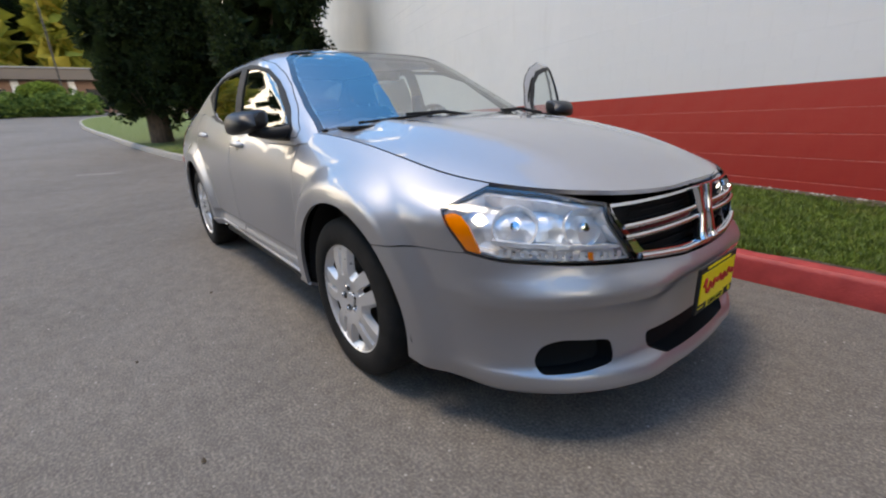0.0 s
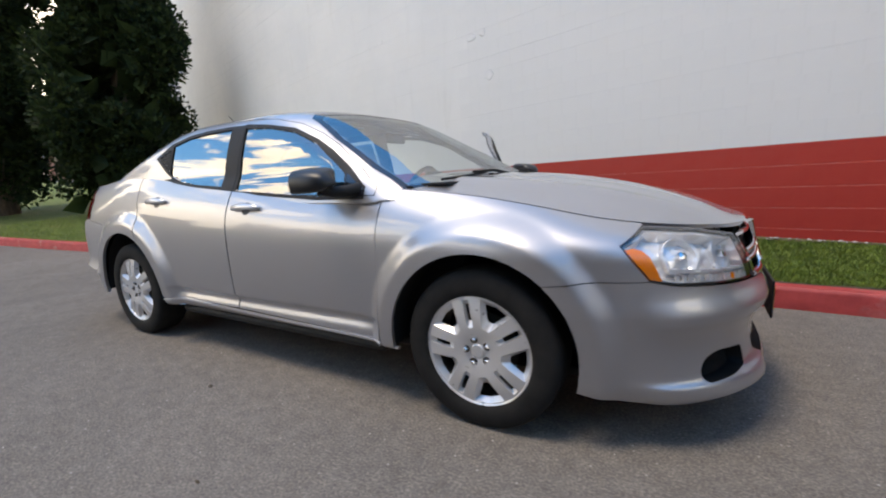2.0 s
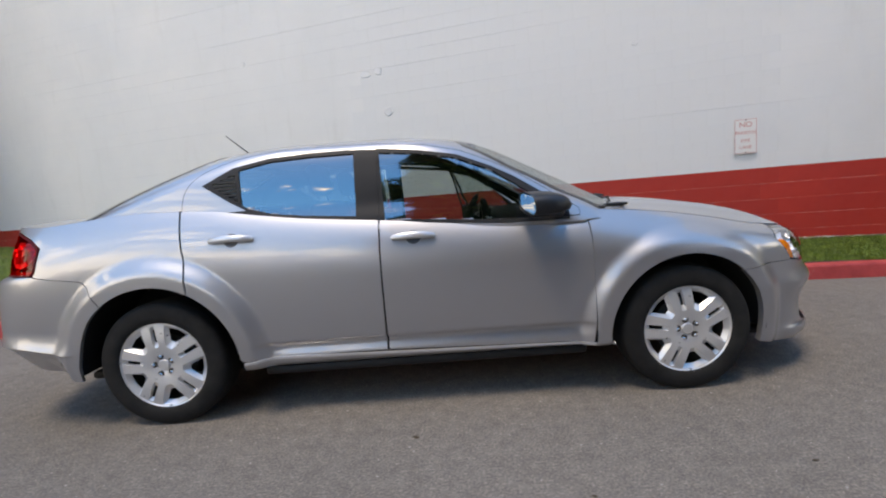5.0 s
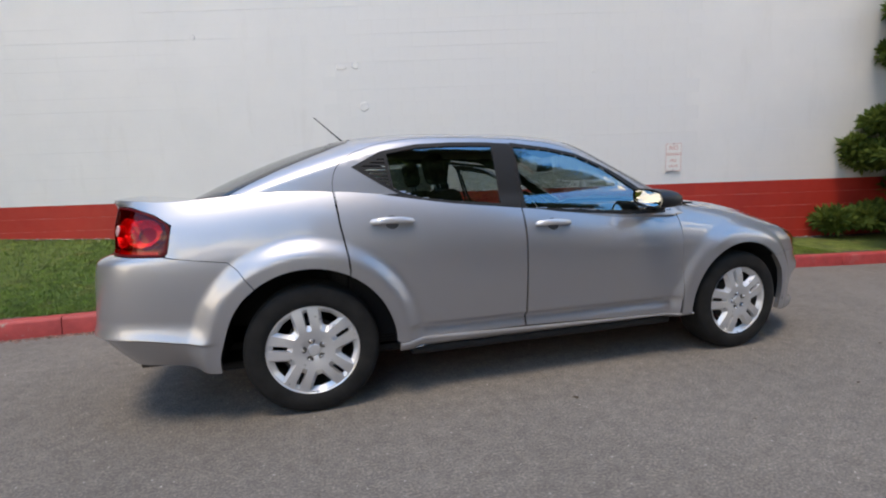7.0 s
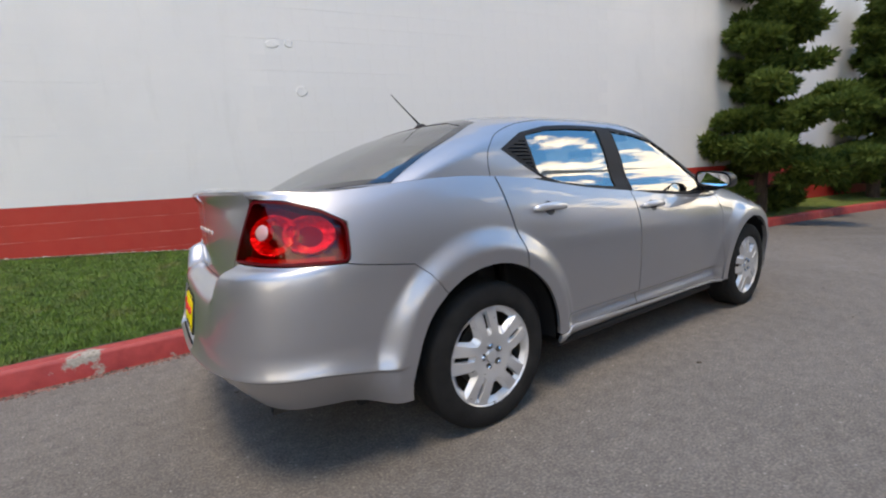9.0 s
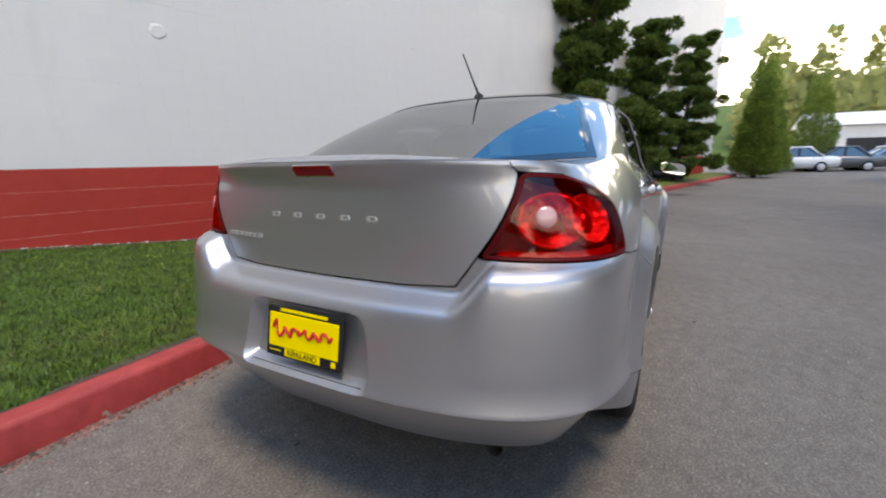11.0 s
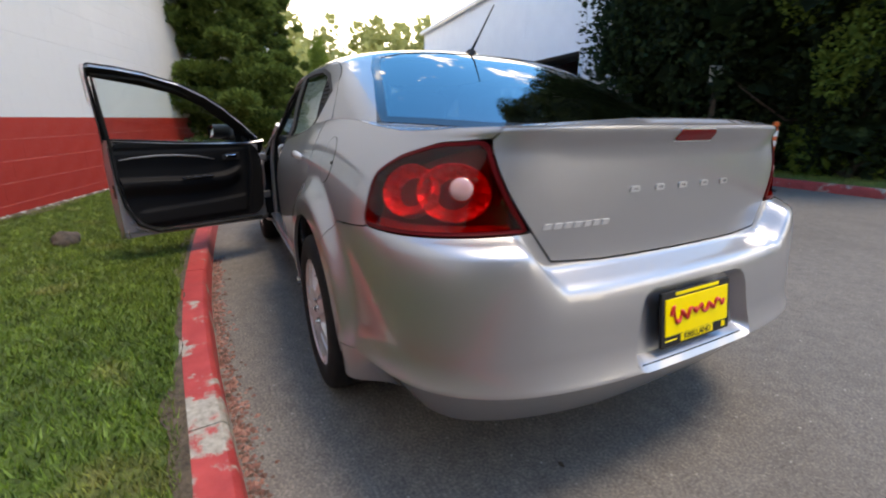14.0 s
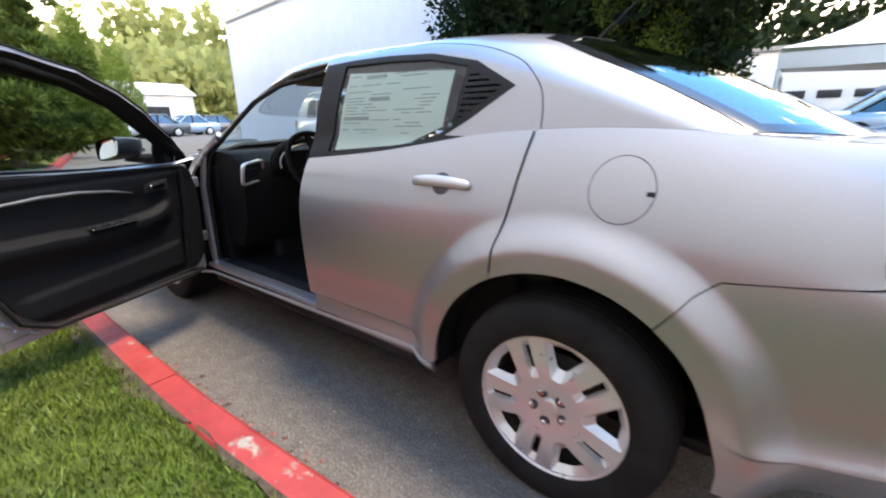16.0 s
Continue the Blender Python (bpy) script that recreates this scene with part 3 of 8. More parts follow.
# ---- cabin dome: rows of height, half width, front and rear end at the middle ----
DOME = np.array([(0.93, 0.825, 1.31, -2.32), (0.97, 0.812, 1.24, -2.25), (1.03, 0.792, 1.14, -2.13), (1.10, 0.757, 1.01, -2.02), (1.17, 0.738, 0.88, -1.895), (1.24, 0.716, 0.745, -1.755),
                 (1.30, 0.693, 0.635, -1.62), (1.35, 0.672, 0.54, -1.495), (1.39, 0.650, 0.455, -1.385), (1.415, 0.628, 0.39, -1.30), (1.438, 0.590, 0.31, -1.21), (1.458, 0.52, 0.20, -1.11),
                 (1.474, 0.42, 0.05, -0.98), (1.485, 0.29, -0.14, -0.80), (1.4915, 0.15, -0.30, -0.62), (1.493, 0.0, -0.44, -0.44)])
dome = spline([(i, *row) for i, row in enumerate(DOME)])
_t = np.linspace(0, len(DOME) - 1, 4001)
_d = dome(_t)


def dome_rows(z):
    return tuple(np.interp(z, _d[:, 0], _d[:, k]) for k in (1, 2, 3))


GPF, GQF, GPR, GQR = 2.0, 3.6, 2.0, 3.2


def dome_caps(xf, xr):
    span = xf - xr
    return np.minimum(0.46, 0.32 * span), np.minimum(0.45 * span, np.interp(span, [2.0, 3.0, 3.5], [0.58, 0.36, 0.30]))


def cabin_side(x, z):
    """Half width of the cabin at x and height z."""
    w, xf, xr = dome_rows(z)
    lf, lr = dome_caps(xf, xr)
    u = np.clip((x - (xf - lf)) / lf, 0, 0.999)
    v = np.clip(((xr + lr) - x) / lr, 0, 0.999)
    return w * (1 - u**GPF) ** (1 / GQF) * (1 - v**GPR) ** (1 / GQR)


def cabin_front(y, z):
    w, xf, xr = dome_rows(z)
    lf, lr = dome_caps(xf, xr)
    return xf - lf + lf * np.clip(1 - (np.abs(y) / w) ** GQF, 0, 1) ** (1 / GPF)


def cabin_rear(y, z):
    w, xf, xr = dome_rows(z)
    lf, lr = dome_caps(xf, xr)
    return xr + lr - lr * np.clip(1 - (np.abs(y) / w) ** GQR, 0, 1) ** (1 / GPR)


def side_of(sign):
    return lambda x, z: np.stack([np.asarray(x, float), sign * cabin_side(x, z), np.asarray(z, float)], -1)


def windscreen_at(y, z):
    return np.stack([cabin_front(y, z), np.asarray(y, float), np.asarray(z, float)], -1)


def backlight_at(y, z):
    return np.stack([cabin_rear(y, z), np.asarray(y, float), np.asarray(z, float)], -1)


hood_mid = spline([(0.8, 1.06), (1.0, 1.05), (1.13, 1.04), (1.44, 1.015), (1.73, 0.972), (1.96, 0.918), (2.14, 0.86), (2.25, 0.812), (2.33, 0.785)])


def edge_width(x):
    """Half width of the shoulder line at x, for hood and boot lid."""
    return np.interp(x, EDGE_X, EDGE_Y)


_s = np.concatenate([np.linspace(MID_R, XR0, 500), np.linspace(XR0, XF0, 500), np.linspace(XF0, MID_F, 500)])
_x = _s.copy()
for _ in range(6):
    _p = girth(_s, z_shoulder(_x))
    _x = _p[:, 0]
_o = np.argsort(_x)
EDGE_X, EDGE_Y = _x[_o], -_p[_o, 1]
s_at_x = lambda x: np.interp(x, _x[_o], _s[_o])


def shoulder_s(s):
    """Height of the shoulder line at girth s."""
    a = np.where(s > MID_F, 2 * MID_F - s, np.where(s < MID_R, 2 * MID_R - s, s))
    return z_shoulder(np.interp(a, _s, _x))


def hood_at(x, y):
    x, y = np.asarray(x, float), np.asarray(y, float)
    e = np.maximum(edge_width(np.minimum(x, 2.31)), 0.15)
    t = np.clip(np.abs(y) / e, 0, 1)
    z = z_shoulder(x) + (hood_mid(x) - z_shoulder(x)) * (1 - t**2.6)
    ridge = 0.010 * np.exp(-(((np.abs(y) - (0.50 - 0.10 * (x - 1.0))) / 0.06) ** 2)) * smooth01((2.25 - x) / 0.4)
    return np.stack([x, y, z + ridge], -1)


def deck_at(x, y):
    x, y = np.asarray(x, float), np.asarray(y, float)
    e = np.maximum(edge_width(np.maximum(x, -2.36)), 0.15)
    t = np.clip(np.abs(y) / e, 0, 1)
    lip = 0.009 * smooth01((-2.16 - x) / 0.18) * (1 - smooth01((np.abs(y) - 0.45) / 0.2))
    return np.stack([x, y, z_shoulder(x) + (0.012 * (1 - t**2.4) + lip * (1 - t**3)) * smooth01((x + 2.375) / 0.03)], -1)


def find_s(x, y, z):
    """The girth s of a point near the body, on the side y < 0."""
    s = np.linspace(MID_R, MID_F, 8000)
    p = girth(s, np.full_like(s, z))
    return float(s[np.argmin(np.hypot(p[:, 0] - x, p[:, 1] - y))])


# ---- sheets cut to an outline and laid on a surface ----
def inside(poly, px, py):
    poly = np.asarray(poly, float)
    res = np.zeros(len(px), bool)
    j = len(poly) - 1
    for i in range(len(poly)):
        (xi, yi), (xj, yj) = poly[i], poly[j]
        hit = (yi > py) != (yj > py)
        with np.errstate(divide="ignore", invalid="ignore"):
            res ^= hit & (px < (xj - xi) * (py - yi) / (yj - yi) + xi)
        j = i
    return res


def dense(poly, step):
    out = []
    poly = [np.asarray(p, float) for p in poly]
    for a, b in zip(poly, poly[1:] + poly[:1]):
        n = max(1, int(np.ceil(np.hypot(*(b - a)) / step)))
        out += [a + (b - a) * k / n for k in range(n)]
    return np.array(out)


def rounded(poly, r, n=4):
    """The outline with its corners rounded."""
    poly = [np.asarray(p, float) for p in poly]
    out = []
    for i, b in enumerate(poly):
        a, c = poly[i - 1], poly[(i + 1) % len(poly)]
        u, v = a - b, c - b
        k = min(r, 0.45 * np.hypot(*u), 0.45 * np.hypot(*v))
        p, q = b + u / np.hypot(*u) * k, b + v / np.hypot(*v) * k
        out += [(1 - t) ** 2 * p + 2 * t * (1 - t) * b + t * t * q for t in np.linspace(0, 1, n)]
    return out


def inset(poly, d):
    """The outline drawn in by d (out, where d < 0)."""
    p = np.asarray(poly, float)
    area = 0.5 * np.sum(p[:, 0] * np.roll(p[:, 1], -1) - p[:, 1] * np.roll(p[:, 0], -1))
    e = np.roll(p, -1, 0) - p
    n = np.stack([-e[:, 1], e[:, 0]], -1) / np.maximum(np.hypot(e[:, 0], e[:, 1]), 1e-9)[:, None] * np.sign(area)
    m = n + np.roll(n, 1, 0)
    m = m / np.maximum((m * m).sum(-1), 0.5)[:, None] * 2
    return p + d * m


def sheet(name, poly, fn, mat, parent, step=0.03, holes=(), off=0.0, thick=0.016, label="", back=None, centre=(0, 0, 0.7)):
    """A panel with a rim and a dark back, cut to an outline in the plane of fn's two arguments."""
    loops = [dense(poly, step)] + [dense(h, step) for h in holes]
    pts = np.concatenate(loops)
    lo, hi = pts.min(0), pts.max(0)
    g = np.stack(np.meshgrid(np.arange(lo[0] + step / 2, hi[0], step), np.arange(lo[1] + step / 2, hi[1], step), indexing="ij"), -1).reshape(-1, 2)
    keep = inside(loops[0], g[:, 0], g[:, 1])
    for h in loops[1:]:
        keep &= ~inside(h, g[:, 0], g[:, 1])
    g = g[keep]
    if len(g):
        near = np.full(len(g), 9.0)
        for q in np.array_split(pts, max(1, len(pts) // 200)):
            near = np.minimum(near, np.hypot(g[:, None, 0] - q[None, :, 0], g[:, None, 1] - q[None, :, 1]).min(1))
        g = g[near > 0.45 * step]
    edges, o = [], 0
    for lp in loops:
        edges += [(o + i, o + (i + 1) % len(lp)) for i in range(len(lp))]
        o += len(lp)
    v2, _, tris, *_ = delaunay_2d_cdt([Vector(p) for p in np.concatenate([pts, g])], edges, [], 0, 1e-7)
    v2 = np.array([tuple(v) for v in v2])
    tris = np.array([t for t in tris if len(t) == 3])
    mid = v2[tris].mean(1)
    ok = inside(loops[0], mid[:, 0], mid[:, 1])
    for h in loops[1:]:
        ok &= ~inside(h, mid[:, 0], mid[:, 1])
    tris = tris[ok]
    used = np.unique(tris)
    remap = -np.ones(len(v2), int)
    remap[used] = np.arange(len(used))
    v2, tris = v2[used], remap[tris]
    e = 0.004
    P = fn(v2[:, 0], v2[:, 1])
    N = np.cross(fn(v2[:, 0] + e, v2[:, 1]) - fn(v2[:, 0] - e, v2[:, 1]), fn(v2[:, 0], v2[:, 1] + e) - fn(v2[:, 0], v2[:, 1] - e))
    N /= np.maximum(np.linalg.norm(N, axis=1), 1e-12)[:, None]
    ref = P - np.array(centre)
    ref[:, 0] *= 0.25
    if (N * ref).sum() < 0:
        N = -N
    tn = np.cross(P[tris[:, 1]] - P[tris[:, 0]], P[tris[:, 2]] - P[tris[:, 0]])
    flip = (tn * N[tris].mean(1)).sum(1) < 0
    tris[flip] = tris[flip][:, ::-1]
    P = P + off * N
    n = len(P)
    # rim: border edges belong to one triangle
    ed = np.concatenate([tris[:, [0, 1]], tris[:, [1, 2]], tris[:, [2, 0]]])
    key = np.sort(ed, 1)
    _, first, count = np.unique(key, axis=0, return_index=True, return_counts=True)
    rim = ed[first[count == 1]]
    verts, norms, faces, index = [P, P - thick * N], [N, -N], [tris, tris[:, ::-1] + n], [np.zeros(len(tris), int), np.ones(len(tris), int)]
    if thick:
        A, B = P[rim[:, 0]], P[rim[:, 1]]
        side = np.cross(B - A, N[rim[:, 0]])
        side /= np.maximum(np.linalg.norm(side, axis=1), 1e-12)[:, None]
        o, k = 2 * n, len(rim)
        verts += [A, B, B - thick * N[rim[:, 1]], A - thick * N[rim[:, 0]]]
        norms += [side] * 4
        r = np.arange(k)
        quad = np.stack([o + r + k, o + r, o + 3 * k + r, o + 2 * k + r], -1)
        faces = [*tris, *(tris[:, ::-1] + n), *quad]
        index.append(np.zeros(k, int))
    else:
        verts, norms, faces, index = [P], [N], [*tris], [np.zeros(len(tris), int)]
    verts, norms = np.concatenate(verts), np.concatenate(norms)
    ob = mesh_object(name, verts, faces, [mat, back or CABIN], parent, label, True, np.concatenate(index))
    ob.data.normals_split_custom_set_from_vertices([tuple(map(float, v)) for v in norms])
    return ob


def mirrored(poly):
    """A girth outline of the right side, moved to the left side round the nose."""
    return [(2 * MID_F - a, b) for a, b in poly][::-1]


def arc(xw, r, a0, a1, n=22):
    return [(xw + r * math.cos(radians(a)), WZ + r * math.sin(radians(a))) for a in np.linspace(a0, a1, n)]


def arch_s(xw, r, a0, a1, n=22):
    """The wheel arch as girth s and height."""
    return [(find_s(x, -0.9, z), z) for x, z in arc(xw, r, a0, a1, n)]


GAP = 0.0015
CAR = empty("sedan", label="silver four-door sedan with its driver's door open", category="car")

# outlines of lamps and seams, as girth s and height
hl = [(find_s(1.905, -0.80, 0.765), 0.765), (find_s(1.99, -0.77, 0.645), 0.645), (find_s(2.06, -0.70, 0.628), 0.628), (find_s(2.257, -0.369, 0.60), 0.60), (find_s(2.20, -0.42, 0.772), 0.772)]
hl += [(s, float(shoulder_s(np.array(s))) - 0.006) for s in (find_s(2.12, -0.56, 0.80), find_s(2.0, -0.70, 0.82))]
tl = [(find_s(-2.01, -0.82, 0.845), 0.845), (find_s(-1.985, -0.80, 0.985), 0.985), (find_s(-2.07, -0.78, 1.035), 1.035), (find_s(-2.17, -0.70, 1.07), 1.07), (find_s(-2.256, -0.607, 1.08), 1.08), (find_s(-2.31, -0.525, 0.855), 0.855)]
top = lambda a, b, n=30, d=0.0: [(s, float(shoulder_s(np.array(s))) - d) for s in np.linspace(a, b, n)]

S_TOPF = hl[-1][0]
fender = [(0.905, 0.285), (1.0, 0.285)] + arch_s(WX, RF, 187, 47.6) + [(find_s(1.80, -0.87, 0.645), 0.645), (hl[1][0] - 0.02, 0.643), (hl[1][0], 0.645), hl[0], hl[-1]] + top(S_TOPF, 0.905)
fr_door = [(-0.188, 0.325), (0.893, 0.295), (0.903, 0.40), (0.907, 0.62), (0.905, 0.80), (0.90, 0.975)] + top(0.90, -0.188, 20)
rr_door = [(-0.196, 0.325), (-0.188 - 0.006, 0.60), (-0.194, float(z_shoulder(-0.194)))] + top(-0.25, -1.238, 20) + [(-1.215, 0.95), (-1.185, 0.80), (-1.18, 0.73)] + arch_s(-WX, RR, 62, 1, 12) + [(-0.94, 0.325)]
quarter = [(-1.186, 0.73), (-1.191, 0.80), (-1.221, 0.95), (-1.244, 1.12)] + top(-1.25, tl[4][0], 22) + [(tl[4][0], 1.082), (tl[3][0], 1.072), (tl[2][0], 1.037), (tl[1][0] + 0.001, 0.987), tl[0], (find_s(-1.99, -0.85, 0.838), 0.838), (find_s(-1.75, -0.88, 0.805), 0.805), (find_s(-1.70, -0.89, 0.765), 0.765)] + arch_s(-WX, RR, 125.8, 62, 14)
sill = [(-0.945, 0.318), (0.895, 0.288), (0.975, 0.282), (0.975, 0.256), (-0.945, 0.276)]
fogs = [(MID_F - 0.725, 0.258), (MID_F - 0.728, 0.300), (MID_F - 0.700, 0.345), (MID_F - 0.639, 0.366), (MID_F - 0.462, 0.347), (MID_F - 0.463, 0.273), (MID_F - 0.58, 0.262)]
low = [(MID_F - 0.25, 0.250), (MID_F - 0.32, 0.285), (MID_F - 0.315, 0.335), (MID_F + 0.315, 0.335), (MID_F + 0.32, 0.285), (MID_F + 0.25, 0.250)]
grille = [(hl[3][0] + 0.012, 0.605), (hl[4][0] + 0.012, 0.765), (MID_F, 0.772)]
g0, g1 = grille[0][0], grille[1][0]
grille_poly = [(g0, 0.60), (MID_F - 0.18, 0.582), (MID_F, 0.577), (MID_F + 0.18, 0.582), (2 * MID_F - g0, 0.60), (2 * MID_F - g1, 0.765), (MID_F, 0.772), (g1, 0.765)]
front_right = [(hl[1][0], 0.642), (hl[2][0], 0.622), (hl[3][0], 0.592)]
bumper_front = (arch_s(WX, RF, 47.2, -14, 12) + [(find_s(1.95, -0.82, 0.21), 0.192), (find_s(2.15, -0.7, 0.2), 0.178), (MID_F - 0.35, 0.178), (MID_F - 0.25, 0.185)])
bumper_front = bumper_front + mirrored(bumper_front) + [(2 * MID_F - a, b) for a, b in front_right]
bumper_front += [(2 * MID_F - g0, 0.592), (MID_F + 0.18, 0.574), (MID_F, 0.569), (MID_F - 0.18, 0.574), (g0, 0.592)] + front_right[::-1] + [(find_s(1.80, -0.87, 0.635), 0.642)]

PANEL = {}
for sign, word in ((-1, "right"), (1, "left")):
    turn = (lambda p: p) if sign < 0 else mirrored
    PANEL["fender", sign] = sheet("front_fender", turn(inset(fender, GAP)), girth, PAINT, CAR, step=0.015)
    PANEL["rear_door", sign] = sheet("rear_door", turn(inset(rr_door, GAP)), girth, PAINT, CAR, step=0.012)
    PANEL["quarter", sign] = sheet("quarter_panel", turn(inset(quarter, GAP)), girth, PAINT, CAR, step=0.015)
    PANEL["sill", sign] = sheet("rocker_panel", turn(inset(sill, 0.001)), girth, PAINT, CAR)
DOOR_R = sheet("front_door", inset(fr_door, GAP), girth, PAINT, CAR, step=0.012)
HINGE = Vector((0.93, 0.87, 0.0))
DOOR_L = empty("front_door")
DOOR_L.parent = CAR
tagged(DOOR_L, "driver's door standing wide open")
SWING = Matrix.Translation(HINGE) @ Matrix.Rotation(radians(-67), 4, "Z") @ Matrix.Translation(-HINGE)
DOOR_L.matrix_local = SWING
sheet("door_skin", mirrored(inset(fr_door, GAP)), girth, PAINT, DOOR_L)

fog_r = rounded(fogs, 0.03)
fog_l = [(2 * MID_F - a, b) for a, b in fog_r][::-1]
low_r = rounded(low, 0.02)
FRONT_BUMPER = sheet("front_bumper", bumper_front, girth, PAINT, CAR, holes=(fog_r, fog_l, low_r), thick=0.03, step=0.018)

# tail: bumper and boot lid
lid_half = [(tl[4][0] - 0.005, float(shoulder_s(np.array(tl[4][0]))) - 0.004), (tl[4][0] - 0.005, 1.08), (tl[5][0] - 0.005, 0.862), (find_s(-2.34, -0.46, 0.775), 0.776), (MID_R + 0.30, 0.766), (MID_R, 0.763)]
lid_face = [(a, b) for a, b in lid_half] + [(2 * MID_R - a, b) for a, b in lid_half[:-1][::-1]] + [(2 * MID_R - a, b) for a, b in [(MID_R + x, float(shoulder_s(np.array(MID_R + x))) - 0.003) for x in (0.50, 0.36, 0.2)]] + [(MID_R, float(shoulder_s(np.array(MID_R))) - 0.003)] + [(MID_R + x, float(shoulder_s(np.array(MID_R + x))) - 0.003) for x in (0.2, 0.36, 0.50)]
bumper_rear_r = [(MID_R, 0.298), (MID_R + 0.5, 0.300), (find_s(-2.15, -0.78, 0.33), 0.300), (-1.90, 0.280)] + arch_s(-WX, RR, 187, 126.3, 14) + [(find_s(-1.70, -0.89, 0.763), 0.763), (find_s(-1.75, -0.88, 0.803), 0.803), (find_s(-1.99, -0.85, 0.836), 0.836), (tl[0][0], 0.843), (tl[5][0], 0.852), (lid_half[2][0] + 0.002, 0.857), (lid_half[3][0] + 0.004, 0.771), (MID_R + 0.30, 0.761), (MID_R, 0.758)]
bumper_rear = bumper_rear_r + [(2 * MID_R - a, b) for a, b in bumper_rear_r[1:-1][::-1]]
recess = [(MID_R - 0.275, 0.468), (MID_R - 0.232, 0.690), (MID_R + 0.232, 0.690), (MID_R + 0.275, 0.468)]
REAR_BUMPER = sheet("rear_bumper", bumper_rear, girth, PAINT, CAR, holes=(rounded(recess, 0.05),), thick=0.02, step=0.0105)
LID = sheet("trunk_lid", lid_face, girth, PAINT, CAR, step=0.018)
deck_out = [(x, -edge_width(x)) for x in np.linspace(-1.25, -2.2, 30)]
deck_end = [tuple(girth(s, shoulder_s(np.array(s)))[:2]) for s in np.linspace(s_at_x(-2.22), MID_R, 30)]
half = deck_out + deck_end
sheet("deck", half + [(a, -b) for a, b in half[::-1]], deck_at, PAINT, LID, holes=(), centre=(0, 0, 0))
hood_out = [(x, -edge_width(x) + 0.004) for x in np.linspace(0.93, 2.05, 30)]
hood_end = [tuple(girth(s, shoulder_s(np.array(s)))[:2] + (0, 0.004)) for s in np.linspace(s_at_x(2.07), MID_F, 30)]
half = hood_out + hood_end
HOOD = sheet("hood", half + [(a, -b) for a, b in half[::-1]], hood_at, PAINT, CAR, centre=(0, 0, 0))

# ---- cabin shell with its openings ----
SIDE_OPEN = [(0.80, 0.955), (0.80, 1.0), (0.68, 1.09), (0.54, 1.185), (0.42, 1.25), (0.24, 1.325), (0.04, 1.362), (-0.2, 1.385), (-0.36, 1.392), (-0.57, 1.39), (-0.78, 1.377), (-0.98, 1.335), (-1.13, 1.255), (-0.99, 1.165), (-0.90, 1.115), (-0.77, 1.07), (-0.59, 1.045), (0.0, 0.99), (0.5, 0.955)]
SCREEN = [(-0.735, 0.99), (-0.70, 1.09), (-0.64, 1.25), (-0.575, 1.375), (-0.52, 1.408), (-0.3, 1.425), (0.0, 1.43)]
SCREEN = SCREEN + [(-y, z) for y, z in SCREEN[:-1][::-1]] + [(0.4, 0.985), (-0.4, 0.985)]
BACK = [(-0.70, 1.13), (-0.66, 1.20), (-0.585, 1.32), (-0.52, 1.395), (-0.40, 1.425), (0.0, 1.437)]
BACK = BACK + [(-y, z) for y, z in BACK[:-1][::-1]] + [(0.4, 1.11), (-0.4, 1.11)]
DOOR_TOP = [(0.875, 0.80), (0.86, 1.0), (0.70, 1.115), (0.55, 1.215), (0.42, 1.285), (0.26, 1.352), (0.06, 1.396), (-0.188, 1.420), (-0.188, 0.80)]

nphi = 240
tz = np.concatenate([np.linspace(0, 8, 44), np.linspace(8, len(DOME) - 1, 40)[1:]])
rows = dome(tz)
ring = []
for z, w, xf, xr in rows:
    lf, lr = dome_caps(xf, xr)
    n4 = nphi // 4
    th = np.linspace(0, np.pi / 2, n4 + 1)
    # quarter from the side to the middle, evenly along the line
    def quarter_line(p, q, length, x0, sgn):
        f = np.linspace(0, np.pi / 2, 400)
        px, py = x0 + sgn * length * np.sin(f) ** (2 / p), w * np.cos(f) ** (2 / q)
        d = np.concatenate([[0], np.cumsum(np.hypot(np.diff(px), np.diff(py)))])
        k = np.linspace(0, d[-1], 49)
        return np.interp(k, d, px), np.interp(k, d, py)
    fx, fy = quarter_line(GPF, GQF, lf, xf - lf, 1)
    rx, ry = quarter_line(GPR, GQR, lr, xr + lr, -1)
    mx = np.linspace(xr + lr, xf - lf, 60)[1:-1]
    hx = np.concatenate([rx[::-1], mx, fx])
    hy = np.concatenate([ry[::-1], np.full(len(mx), w), fy])
    ring.append(np.stack([np.concatenate([hx, hx[-2:0:-1]]), np.concatenate([-hy, hy[-2:0:-1]]), np.full(2 * len(hx) - 2, z)], -1))
ring = np.array(ring)
nr, nc = ring.shape[:2]
ii = np.arange(nr * nc).reshape(nr, nc)
quads = np.stack([ii[:-1, :], np.roll(ii, -1, 1)[:-1, :], np.roll(ii, -1, 1)[1:, :], ii[1:, :]], -1).reshape(-1, 4)
V = ring.reshape(-1, 3)
C = V[quads].mean(1)
keep = C[:, 2] > z_shoulder(np.clip(C[:, 0], -2.3, 2.2)) - 0.05
cf = cabin_front(C[:, 1], C[:, 2])
cb = cabin_rear(C[:, 1], C[:, 2])
is_front = (C[:, 0] > -0.3) & (np.abs(C[:, 0] - cf) < 0.03)
is_back = (C[:, 0] < -0.6) & (np.abs(C[:, 0] - cb) < 0.03)
keep &= ~(is_front & inside(inset(SCREEN, 0.012), C[:, 1], C[:, 2]))
keep &= ~(is_back & inside(inset(BACK, 0.006), C[:, 1], C[:, 2]))
on_side = np.abs(np.abs(C[:, 1]) - cabin_side(C[:, 0], C[:, 2])) < 0.02
